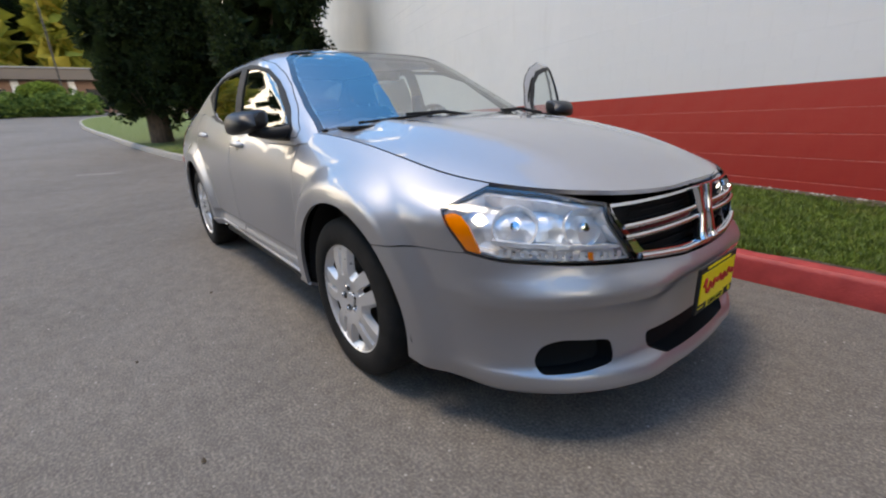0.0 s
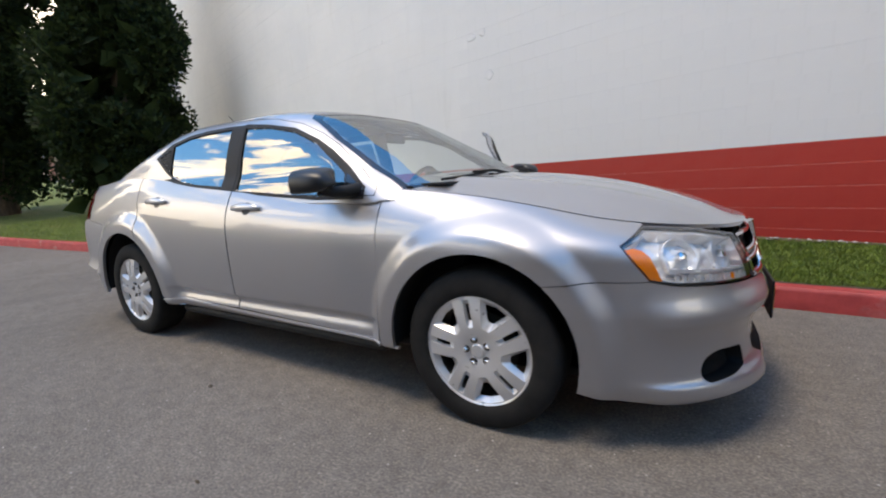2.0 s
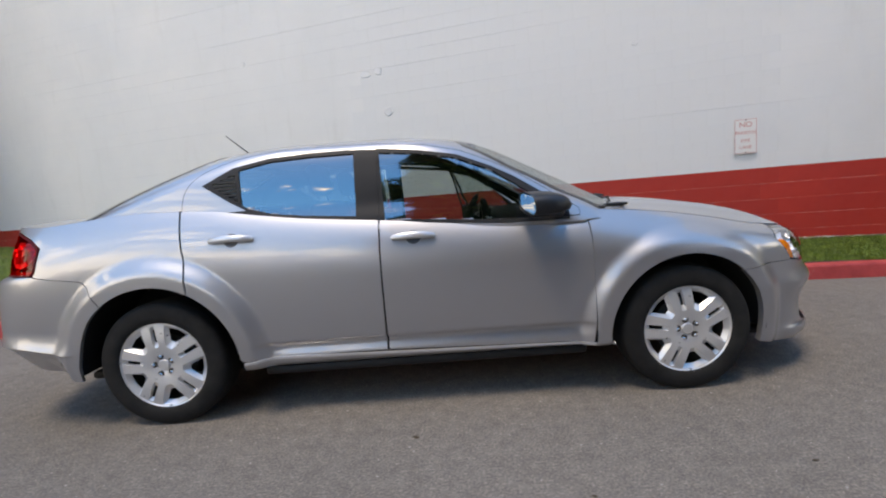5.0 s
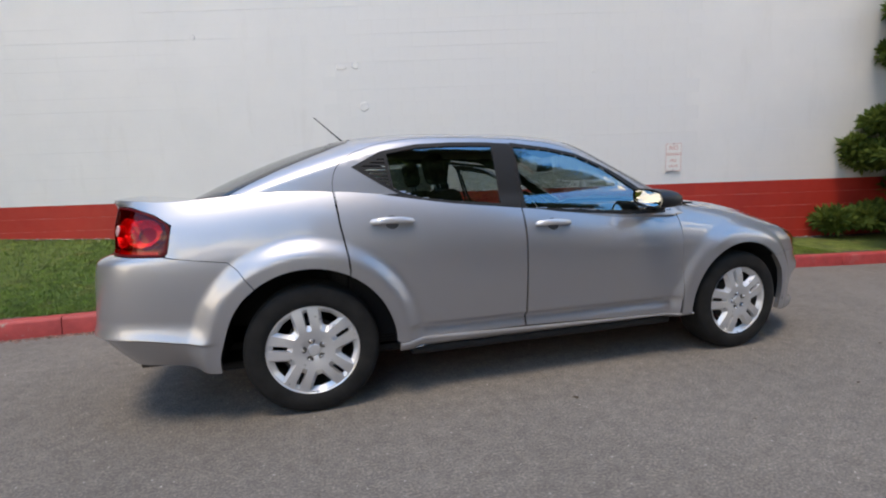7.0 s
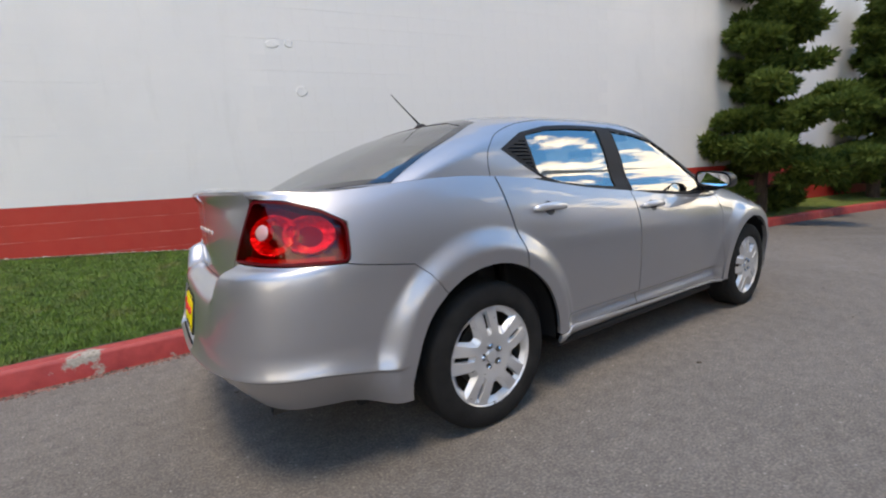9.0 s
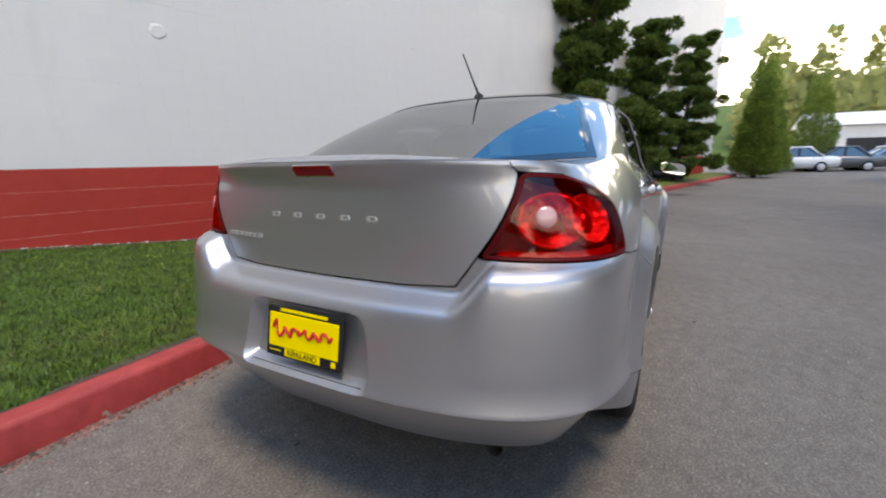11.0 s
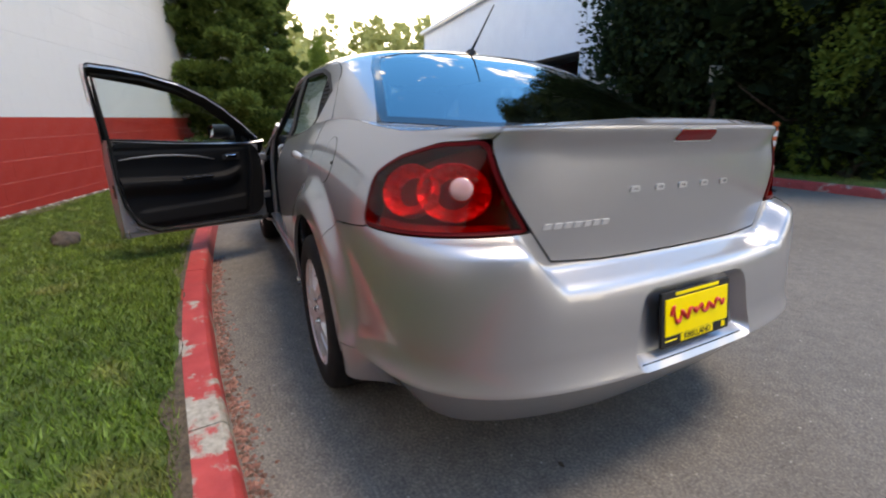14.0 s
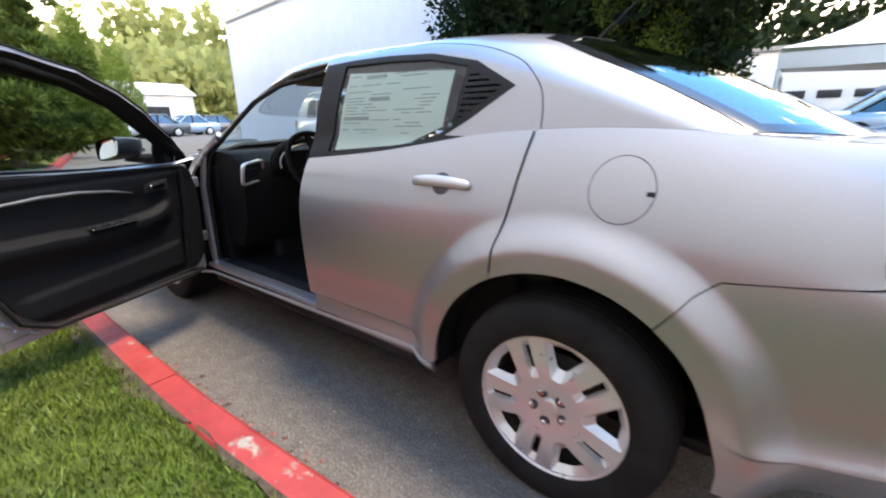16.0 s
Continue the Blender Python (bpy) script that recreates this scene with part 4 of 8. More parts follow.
keep &= ~(on_side & inside(inset(SIDE_OPEN, 0.012), C[:, 0], C[:, 2]))
keep &= ~(on_side & (C[:, 1] > 0) & inside(inset(DOOR_TOP, 0.010), C[:, 0], C[:, 2]))
quads = quads[keep]
used = np.unique(quads)
remap = -np.ones(len(V), int)
remap[used] = np.arange(len(used))
roof = mesh_object("roof", V[used], remap[quads], [PAINT, CABIN], CAR, "painted roof and pillars", True)
sol = roof.modifiers.new("thickness", "SOLIDIFY")
sol.thickness, sol.offset, sol.material_offset = 0.018, -1, 1

# glass, seals and pillar covers
sheet("windshield", inset(SCREEN, 0.004), windscreen_at, SCREENGLASS, CAR, step=0.04, off=0.001, thick=0, centre=(-1.0, 0, 0.7))
sheet("windshield_frit", inset(SCREEN, -0.010), windscreen_at, GLOSSBLACK, CAR, step=0.03, holes=(inset(SCREEN, 0.009),), off=0.0022, thick=0.004, centre=(-1.0, 0, 0.7))
sheet("rear_window", inset(BACK, 0.004), backlight_at, BACKGLASS, CAR, step=0.04, off=0.001, thick=0, centre=(1.0, 0, 0.7))
sheet("rear_window_frit", inset(BACK, -0.012), backlight_at, GLOSSBLACK, CAR, step=0.03, holes=(inset(BACK, 0.008),), off=0.0028, thick=0.004, centre=(1.0, 0, 0.7))
GF = [(0.70, 0.965), (0.67, 1.075), (0.54, 1.165), (0.42, 1.232), (0.24, 1.307), (0.04, 1.345), (-0.188, 1.366), (-0.165, 1.01), (0.02, 1.0), (0.5, 0.966)]
GR = [(-0.315, 1.372), (-0.57, 1.370), (-0.78, 1.358), (-0.955, 1.322), (-0.93, 1.14), (-0.88, 1.115), (-0.77, 1.083), (-0.59, 1.06), (-0.305, 1.038)]
GF = [(x, z + (0.010 if z > 1.2 else -0.006)) for x, z in GF]
GR = [(x, z + (0.010 if z > 1.2 else -0.006)) for x, z in GR]
VENT = [(-0.962, 1.318), (-1.105, 1.255), (-0.98, 1.172), (-0.937, 1.146)]
for sign in (-1, 1):
    fnc = side_of(sign)
    dr = PANEL["rear_door", sign]
    front_parent = DOOR_R if sign < 0 else DOOR_L
    split = -0.192
    rim = inset(SIDE_OPEN, -0.006)
    rear_rim = [(split, 1.397)] + [tuple(p) for p in rim if p[0] < split] + [(split, 1.007)]
    front_rim = [(split + 0.004, 1.0)] + [tuple(p) for p in rim[-3:] if p[0] > split] + [tuple(p) for p in rim[:8] if p[0] > split] + [(split + 0.004, 1.396)]
    if sign > 0:
        front_rim = [(x - 0.045 * max(0.0, (z - 1.0) / 0.4) if x < split + 0.01 else x, z + (0.012 if z > 1.3 else 0.0)) for x, z in front_rim]
    # painted upper frames
    frame_f = [(0.86, 0.965), (0.862, 1.0), (0.70, 1.117), (0.55, 1.217), (0.42, 1.287), (0.26, 1.354), (0.06, 1.398), (-0.188, 1.422), (-0.188, 0.99)]
    if sign > 0:
        frame_f = [(0.86, 0.965), (0.862, 1.0), (0.70, 1.122), (0.55, 1.228), (0.42, 1.302), (0.26, 1.372), (0.06, 1.420), (-0.10, 1.440), (-0.225, 1.446), (-0.238, 1.440), (-0.188, 0.99)]
    sheet("door_frame", frame_f, fnc, PAINT, front_parent, holes=(inset(front_rim, 0.004),), off=0.0015, thick=0.02)
    frame_r = [(-0.196, 1.0), (-0.196, 1.422), (-0.36, 1.428), (-0.57, 1.428), (-0.80, 1.418), (-1.0, 1.385), (-1.15, 1.325), (-1.225, 1.25), (-1.245, 1.18), (-1.243, 1.10), (-1.0, 1.07), (-0.6, 1.02)]
    frame_r = [tuple(p) for p in frame_r[:2]] + [tuple(p) for p in rounded(frame_r, 0.07, 4)[8:36]] + [tuple(p) for p in frame_r[9:]]
    sheet("door_frame", frame_r, fnc, PAINT, dr, holes=(inset(rear_rim, 0.004),), off=0.0015, thick=0.02)
    sheet("window_seal", rear_rim, fnc, TRIM, dr, holes=(inset(GR, 0.006), inset(VENT, 0.004)), off=0.003, thick=0.012, step=0.02)
    sheet("window_seal", front_rim, fnc, TRIM, front_parent, holes=(inset(GF if sign < 0 else [(x - 0.04, z + 0.014) if (x < -0.15 and z > 1.2) else (x, z) for x, z in GF], 0.006),), off=0.003, thick=0.012, step=0.02)
    sheet("window_glass", GR, fnc, PRIVACY if sign < 0 else DOORGLASS, dr, step=0.04, off=-0.004, thick=0)
    GF_ = GF if sign < 0 else [(x - 0.04, z + 0.014) if (x < -0.15 and z > 1.2) else (x, z) for x, z in GF]
    sheet("window_glass", GF_, fnc, GLASS if sign < 0 else DOORGLASS, front_parent, step=0.04, off=-0.004, thick=0)
    for fr, par in ((frame_f, front_parent), (frame_r, dr)):
        sheet("frame_seam", inset(fr, -0.0035), fnc, TRIM, par, holes=(inset(fr, 0.0005),), off=0.0008, thick=0.003, step=0.03)
    sheet("belt_molding", [(-1.0, 1.105), (-0.9, 1.088), (-0.77, 1.058), (-0.59, 1.036), (-0.2, 1.004), (-0.2, 1.016), (-0.59, 1.048), (-0.77, 1.070), (-0.9, 1.108)] , fnc, TRIM, dr, off=0.006, thick=0.01)
    # ribbed cover behind the rear window
    for k in range(9):
        t0, t1 = k / 9 + 0.012, (k + 1) / 9 - 0.03
        za, zb = 1.15 + t0 * 0.166, 1.15 + t1 * 0.166
        row = []
        for z in (za, zb):
            xl = np.interp(z, [1.146, 1.172, 1.255, 1.318], [-0.937, -0.98, -1.105, -0.962])
            xr_ = np.interp(z, [1.14, 1.322], [-0.937, -0.962])
            row.append((xl + 0.003, xr_ - 0.002))
        if row[0][1] - row[0][0] > 0.012 and row[1][1] - row[1][0] > 0.004:
            sheet("vent_slat", [(row[0][0], za), (row[0][1], za), (row[1][1], zb), (row[1][0], zb)], fnc, TRIM, dr, step=0.05, off=0.004, thick=0.008)

# ---- wheels ----
def build_wheel():
    """A wheel whose outer face looks along -y, centred on its hub."""
    hub = empty("wheel")
    prof = [(0.222, 0.084), (0.232, 0.098), (0.246, 0.105), (0.262, 0.1075), (0.285, 0.107), (0.304, 0.103), (0.318, 0.098), (0.328, 0.090), (0.334, 0.078), (0.337, 0.05), (0.338, 0.0), (0.337, -0.05), (0.334, -0.078), (0.318, -0.098), (0.285, -0.106), (0.25, -0.105), (0.222, -0.084)]
    tyre = lathe([(r, -h) for r, h in prof], 72, "y")
    part("tyre", tyre, RUBBER, hub, smooth=40)
    bm = bmesh.new()
    for lane in (-0.045, -0.015, 0.015, 0.045):
        join_into(bm, lathe([(0.3365, lane - 0.004), (0.3388, lane - 0.003), (0.3388, lane + 0.003), (0.3365, lane + 0.004)], 72, "y"))
    part("tread", bm, RUBBER, hub)
    rim = lathe([(0.225, -0.082), (0.236, -0.090), (0.238, -0.086), (0.232, -0.076), (0.215, -0.070), (0.205, -0.03), (0.20, 0.07)], 72, "y")
    part("rim", rim, DARKMETAL, hub, smooth=40)
    disc = lathe([(0.0, -0.030), (0.06, -0.035), (0.15, -0.028), (0.15, -0.018), (0.0, -0.018)], 48, "y")
    part("brake_disc", disc, DARKMETAL, hub, smooth=30)
    # trim cover: one dished face with five windows and five slots, a lip round it
    def polar(r, a):
        return r * math.cos(radians(a)), r * math.sin(radians(a))

    def face(u, v):
        r = np.hypot(u, v)
        t = np.clip((r - 0.03) / 0.2, 0, 1)
        return np.stack([u, -0.084 - 0.015 * np.sin(np.pi * t ** 0.9) - 0.004 * t, v], -1)

    def opening(a, big, deep):
        """Outline of a window or slot: at the face, or of the hole at the foot of its ramps."""
        if big:
            rows_ = ((0.138, -5.5), (0.138, 5.5), (0.199, 14.0), (0.202, 0), (0.199, -14.0)) if deep else ((0.107, -8.5), (0.107, 8.5), (0.221, 19.0), (0.223, 0), (0.221, -19.0))
            return rounded([polar(r, a + d) for r, d in rows_], 0.006, 3)
        x0, y0 = polar(1, a)
        rows_ = ((0.129, -0.0085), (0.129, 0.0085), (0.197, 0.0095), (0.197, -0.0095)) if deep else ((0.102, -0.0125), (0.102, 0.0125), (0.216, 0.0135), (0.216, -0.0135))
        return rounded([(x0 * r - y0 * w, y0 * r + x0 * w) for r, w in rows_], 0.003, 2)

    spots = [(66 - 72 * k, True) for k in range(5)] + [(102 - 72 * k, False) for k in range(5)]
    holes = [opening(a, big, False) for a, big in spots]
    edge_ = [polar(0.229, a) for a in np.linspace(0, 360, 72, endpoint=False)]
    cover = sheet("trim_cover", edge_, face, WHEEL, hub, step=0.012, holes=holes, thick=0.022, back=WHEEL, centre=(0, 0.5, 0))
    part("cover_lip", lathe([(0.240, -0.084), (0.236, -0.0935), (0.229, -0.0955), (0.225, -0.092), (0.224, -0.078)], 90, "y"), WHEEL, cover, smooth=40)
    part("centre_cap", lathe([(0.0, -0.0925), (0.026, -0.092), (0.030, -0.088), (0.031, -0.08)], 36, "y"), WHEEL, cover, smooth=35)
    for a, big in spots:
        # sloping flanks from the face down to the hole
        up_, dn_ = np.array(opening(a, big, False)), np.array(opening(a, big, True))
        flank = bmesh.new()
        top_ = [flank.verts.new(tuple(map(float, q))) for q in face(up_[:, 0], up_[:, 1])]
        low_ = [flank.verts.new((float(q[0]), float(q[1]) + (0.024 if big else 0.017), float(q[2]))) for q in face(dn_[:, 0], dn_[:, 1])]
        for i in range(len(top_)):
            j = (i + 1) % len(top_)
            flank.faces.new((top_[i], top_[j], low_[j], low_[i]))
        part("window_flank", flank, WHEEL, cover, smooth=25)
    for k in range(5):
        u, v = polar(0.052, 104 - 72 * k)
        yl = float(face(np.array(u), np.array(v))[1])
        nut = lathe([(0.0, yl - 0.010), (0.006, yl - 0.010), (0.0085, yl - 0.007), (0.0085, yl)], 6, "y")
        part("lug_nut", nut, CHROME, hub, "chrome lug nut", pose_=Matrix.Translation((u, 0, v)))
        dish = lathe([(0.0086, yl - 0.0006), (0.0140, yl - 0.0012), (0.0165, yl - 0.0024), (0.0178, yl + 0.002)], 20, "y")
        part("nut_seat", dish, DARKMETAL, hub, pose_=Matrix.Translation((u, 0, v)))
    return hub


wheel_a = build_wheel()
wheel_a.parent = CAR
wheel_a.matrix_local = pose(WX, -0.785, 0.331, 0, 0, 0)
for x, y, turn, spin in ((-WX, -0.785, 0, 3), (WX, 0.81, 180, 30), (-WX, 0.81, 180, -12)):
    w = copy_thing(wheel_a, Matrix.Identity(4))
    w.parent = CAR
    w.matrix_basis = pose(x, y, 0.331, 0, 0, turn) @ pose(0, 0, 0, 0, spin, 0)
# dark wells behind the arches and the floor pan
for x, r in ((WX, RF + 0.015), (-WX, RR + 0.015)):
    for sgn in (-1, 1):
        bm = bmesh.new()
        a = np.linspace(radians(-4), radians(184), 24)
        ring_ = [[bm.verts.new((x + r * math.cos(t), sgn * yy, WZ + r * math.sin(t))) for t in a] for yy in (0.868, 0.80, 0.52)]
        for p, q in zip(ring_, ring_[1:]):
            for i in range(len(a) - 1):
                bm.faces.new((p[i], p[i + 1], q[i + 1], q[i]))
        bm.faces.new(ring_[-1])
        part("wheel_well", bm, TRIM, CAR, smooth=40)
pan = box(3.9, 1.36, 0.05, 0.02, (0.0, 0, 0.225))
join_into(pan, box(1.5, 1.04, 0.25, 0.03, (1.4, 0, 0.36)))
join_into(pan, box(1.5, 1.04, 0.2, 0.03, (-1.5, 0, 0.33)))
join_into(pan, box(1.75, 1.66, 0.05, 0.02, (0.0, 0, 0.24)))
part("floor_pan", pan, TRIM, CAR)

# ---- lamps, grille, trim ----
def circle(cs, cz, r, n=24, k=1.0):
    return [(cs + r * k * math.cos(2 * math.pi * i / n), cz + r * math.sin(2 * math.pi * i / n)) for i in range(n)]


def on_girth(s, z, off=0.0):
    """A pose on the body: local z looks outwards, local y up."""
    e = 0.01
    p = girth(np.array(s), np.array(z))
    n = np.cross(girth(np.array(s + e), np.array(z)) - girth(np.array(s - e), np.array(z)), girth(np.array(s), np.array(z + e)) - girth(np.array(s), np.array(z - e)))
    n = Vector(n).normalized()
    if n.dot(Vector((p[0] * 0.3, p[1], 0))) < 0:
        n = -n
    x = Vector((0, 0, 1)).cross(n).normalized()
    y = n.cross(x)
    m = Matrix((x, y, n)).transposed().to_4x4()
    return Matrix.Translation(Vector(p) + off * n) @ m


def lamp_front(poly, sign):
    thing = empty("headlight")
    thing.parent = CAR
    flip = (lambda q: q) if sign < 0 else mirrored
    sheet("housing", flip(inset(poly, 0.004)), girth, REFLECTOR, thing, off=-0.055, thick=0.01, step=0.04)
    sheet("bezel", flip(inset(poly, 0.001)), girth, GLOSSBLACK, thing, holes=(flip(inset(poly, 0.006)),), off=-0.002, thick=0.012, step=0.03)
    sheet("inner_rim", flip(inset(poly, 0.003)), girth, REFLECTOR, thing, holes=(flip(inset(poly, 0.012)),), off=-0.014, thick=0.05, step=0.03, back=REFLECTOR)
    # amber corner, just under the clear lens
    amber = [(MID_F - 0.994, 0.752), (MID_F - 0.958, 0.650), (MID_F - 0.872, 0.640), (MID_F - 0.903, 0.728), (MID_F - 0.930, 0.752), (MID_F - 0.960, 0.760)]
    sheet("turn_signal", flip(amber), girth, AMBER, thing, off=-0.006, thick=0.012, step=0.02, label="orange turn signal")
    # two bowls with bulbs
    for cs, cz, r in ((find_s(2.08, -0.66, 0.72), 0.735, 0.066), (find_s(2.19, -0.49, 0.71), 0.715, 0.058)):
        m = on_girth(cs if sign < 0 else 2 * MID_F - cs, cz, -0.05)
        bowl = lathe([(0.004, -0.045), (r * 0.5, -0.038), (r * 0.85, -0.020), (r, 0.004), (r + 0.002, 0.002), (r + 0.004, -0.05)], 32)
        b = part("bowl", bowl, REFLECTOR, thing, smooth=40, pose_=m)
        bulb = lathe([(0.0, 0.012), (0.008, 0.008), (0.010, -0.03), (0.0, -0.03)], 16)
        part("bulb", bulb, CLEAR, b)
        cap_ = lathe([(0.0, 0.022), (0.014, 0.018), (0.016, 0.0), (0.0, 0.0)], 20)
        part("bulb_shield", cap_, CHROME, b, smooth=40)
    # chrome blade between, ribbed strip at the foot
    sa0, sa1 = poly[2][0], poly[3][0]
    blade = [(sa0 - 0.02, 0.668), (sa1 - 0.03, 0.638), (sa1 - 0.03, 0.648), (sa0 - 0.02, 0.682)]
    sheet("blade", flip(blade), girth, REFLECTOR, thing, off=-0.02, thick=0.03, step=0.03, back=REFLECTOR)
    for k in range(16):
        t = k / 16
        s0 = sa0 + (sa1 - sa0 - 0.03) * t
        z0 = 0.637 - 0.028 * t
        rib = [(s0, z0), (s0 + 0.014, z0 - 0.002), (s0 + 0.014, z0 + 0.02), (s0, z0 + 0.022)]
        sheet("marker_rib", flip(rib), girth, AMBER if k == 11 else REFLECTOR, thing, off=-0.014 + 0.003 * (k % 2), thick=0.006, step=0.05)
    pane = sheet("lens", flip(inset(poly, 0.002)), girth, CLEAR, thing, off=0.001, thick=0, step=0.03, label="clear headlight lens")
    pane.visible_shadow = False
    return thing


hl_round = [tuple(p) for p in hl]
lamp_front(hl_round, -1)
lamp_front(hl_round, 1)


LAMPBACK = material("lamp_back_red", (0.19, 0.04, 0.04), 0.4, 0.1)
STRIPRED = material("lamp_strip_red", (0.42, 0.10, 0.10), 0.35, 0.2)
BOWL = material("bowl_reflector", (0.88, 0.84, 0.84), 0.28, 0.25)
bw_ = BOWL.node_tree.nodes.new("ShaderNodeTexVoronoi")
bw_.inputs["Scale"].default_value = 46
BOWL.node_tree.links.new(BOWL.node_tree.nodes.new("ShaderNodeTexCoord").outputs["Object"], bw_.inputs["Vector"])
bump(BOWL, bw_.outputs["Distance"], 0.8, 0.02)


def lamp_rear(poly, sign):
    thing = empty("tail_lamp")
    thing.parent = CAR
    flip = (lambda q: q) if sign < 0 else (lambda q: [(2 * MID_R - a, b) for a, b in q][::-1])
    outline = rounded([tuple(p) for p in poly], 0.03)
    body = inset(outline, 0.001)
    sheet("housing", flip(body), girth, LAMPBACK, thing, off=-0.045, thick=0.004, step=0.02, back=DARKRED)
    sheet("lamp_rim", flip(body), girth, DARKRED, thing, holes=(flip(inset(outline, 0.011)),), off=0.0045, thick=0.05, step=0.02, back=DARKRED)
    s_in, s_out = poly[5][0], poly[0][0]
    lens_s = find_s(-2.235, -0.675, 0.965)
    # two bowls behind the red lens, the inner one with a white reversing lens
    for cs, cz, r in ((lens_s + 0.022, 0.958, 0.074), (find_s(-2.12, -0.79, 0.955), 0.960, 0.071)):
        bowl = lathe([(r + 0.003, -0.030), (r + 0.003, 0.0), (r, 0.0015), (r - 0.003, 0.0), (0.90 * r, -0.010), (0.70 * r, -0.021), (0.45 * r, -0.028), (0.22 * r, -0.031), (0.0, -0.032)], 36)
        b_ = part("reflector_bowl", bowl, BOWL, thing, smooth=50)
        b_.matrix_local = on_girth(flip([(cs, cz)])[0][0], cz, -0.022) @ Matrix.Diagonal((1.22, 0.96, 1, 1))
    white = lathe([(0.030, -0.022), (0.030, 0.0), (0.027, 0.004), (0.018, 0.0065), (0.008, 0.0078), (0.0, 0.008)], 28)
    w_ = part("reversing_lens", white, PEARL, thing, "round white reversing lens", smooth=50)
    w_.matrix_local = on_girth(flip([(lens_s, 0.965)])[0][0], 0.965, -0.0008)
    strip = inset([(s_in, 0.853), (s_out, 0.848), (s_out, 0.880), (s_in, 0.880)], 0.004)
    lo_z = min(p[1] for p in body)
    strip = [(a, max(b, lo_z + 0.010)) for a, b in strip]
    strip[0] = (strip[0][0] * 0.93 + strip[1][0] * 0.07, strip[0][1])
    strip[3] = (strip[3][0] * 0.90 + strip[2][0] * 0.10, strip[3][1])
    strip[1] = (strip[1][0] * 0.9 + strip[0][0] * 0.1, strip[1][1])
    strip[2] = (strip[2][0] * 0.9 + strip[3][0] * 0.1, strip[2][1])
    sheet("lower_strip", flip(strip), girth, STRIPRED, thing, off=-0.020, thick=0.012, step=0.03)
    front = sheet("red_lens", flip(inset(outline, 0.009)), girth, REDGLASS, thing, off=0.003, thick=0, step=0.02, label="glossy red lens")
    front.visible_shadow = False
    return thing


lamp_rear(tl, -1)
lamp_rear(tl, 1)
stop = [(MID_R - 0.095, 1.075), (MID_R + 0.095, 1.075), (MID_R + 0.093, 1.103), (MID_R - 0.093, 1.103)]
sheet("stop_lamp", rounded(stop, 0.008), girth, LAMPRED, LID, off=0.004, thick=0.01, step=0.008, label="narrow red stop lamp")
sheet("stop_lamp_rim", rounded(inset(stop, -0.004), 0.009), girth, CHROME, LID, off=0.0022, thick=0.008, step=0.008)
# lettering of the maker and model as plain bars
for k in range(5):
    c = MID_R - 0.212 + 0.106 * k
    bar = rounded([(c - 0.019, 0.940), (c + 0.019, 0.940), (c + 0.019, 0.957), (c - 0.019, 0.957)], 0.006)
    sheet("emblem_bar", bar, girth, WHEEL, LID, off=0.004, thick=0.004, step=0.02, holes=([(c - 0.008, 0.9455), (c + 0.011, 0.9455), (c + 0.011, 0.9515), (c - 0.008, 0.9515)],))
for k in range(7):
    c = MID_R - 0.49 + 0.031 * k
    sheet("emblem_bar", [(c - 0.012, 0.860), (c + 0.010, 0.860), (c + 0.014, 0.874), (c - 0.008, 0.874)], girth, WHEEL, LID, off=0.004, thick=0.004, step=0.02)

# recess and plate at the tail
rec = rounded(recess, 0.05)
DEEP = np.array([0.042, 0.0, 0.0])
floor_ = inset(dense(rec, 0.02), 0.026)
sheet("plate_recess", inset(floor_, -0.004), lambda a, b: girth(a, b) + DEEP, PAINT, REAR_BUMPER, thick=0.005)
ring_pts = dense(rec, 0.02)
P0 = girth(ring_pts[:, 0], ring_pts[:, 1])
P1 = girth(floor_[:, 0], floor_[:, 1]) + DEEP
n_ = len(P0)
mesh_object("recess_wall", np.concatenate([P0, P1]), [(i, (i + 1) % n_, n_ + (i + 1) % n_, n_ + i) for i in range(n_)], PAINT, REAR_BUMPER, smooth=True)


def text_mesh(name, words, size, mat, parent, m, extrude=0.0006):
    cu = bpy.data.curves.new("tmp", "FONT")
    cu.body, cu.size, cu.align_x, cu.align_y, cu.extrude = words, size, "CENTER", "CENTER", extrude
    ob = bpy.data.objects.new("tmp", cu)
    me = bpy.data.meshes.new_from_object(ob)
    bpy.data.objects.remove(ob)
    me.name = name
    me.materials.clear()
    me.materials.append(mat)
    t = new(name, me)
    t.parent = parent
    t.matrix_local = m
    return t


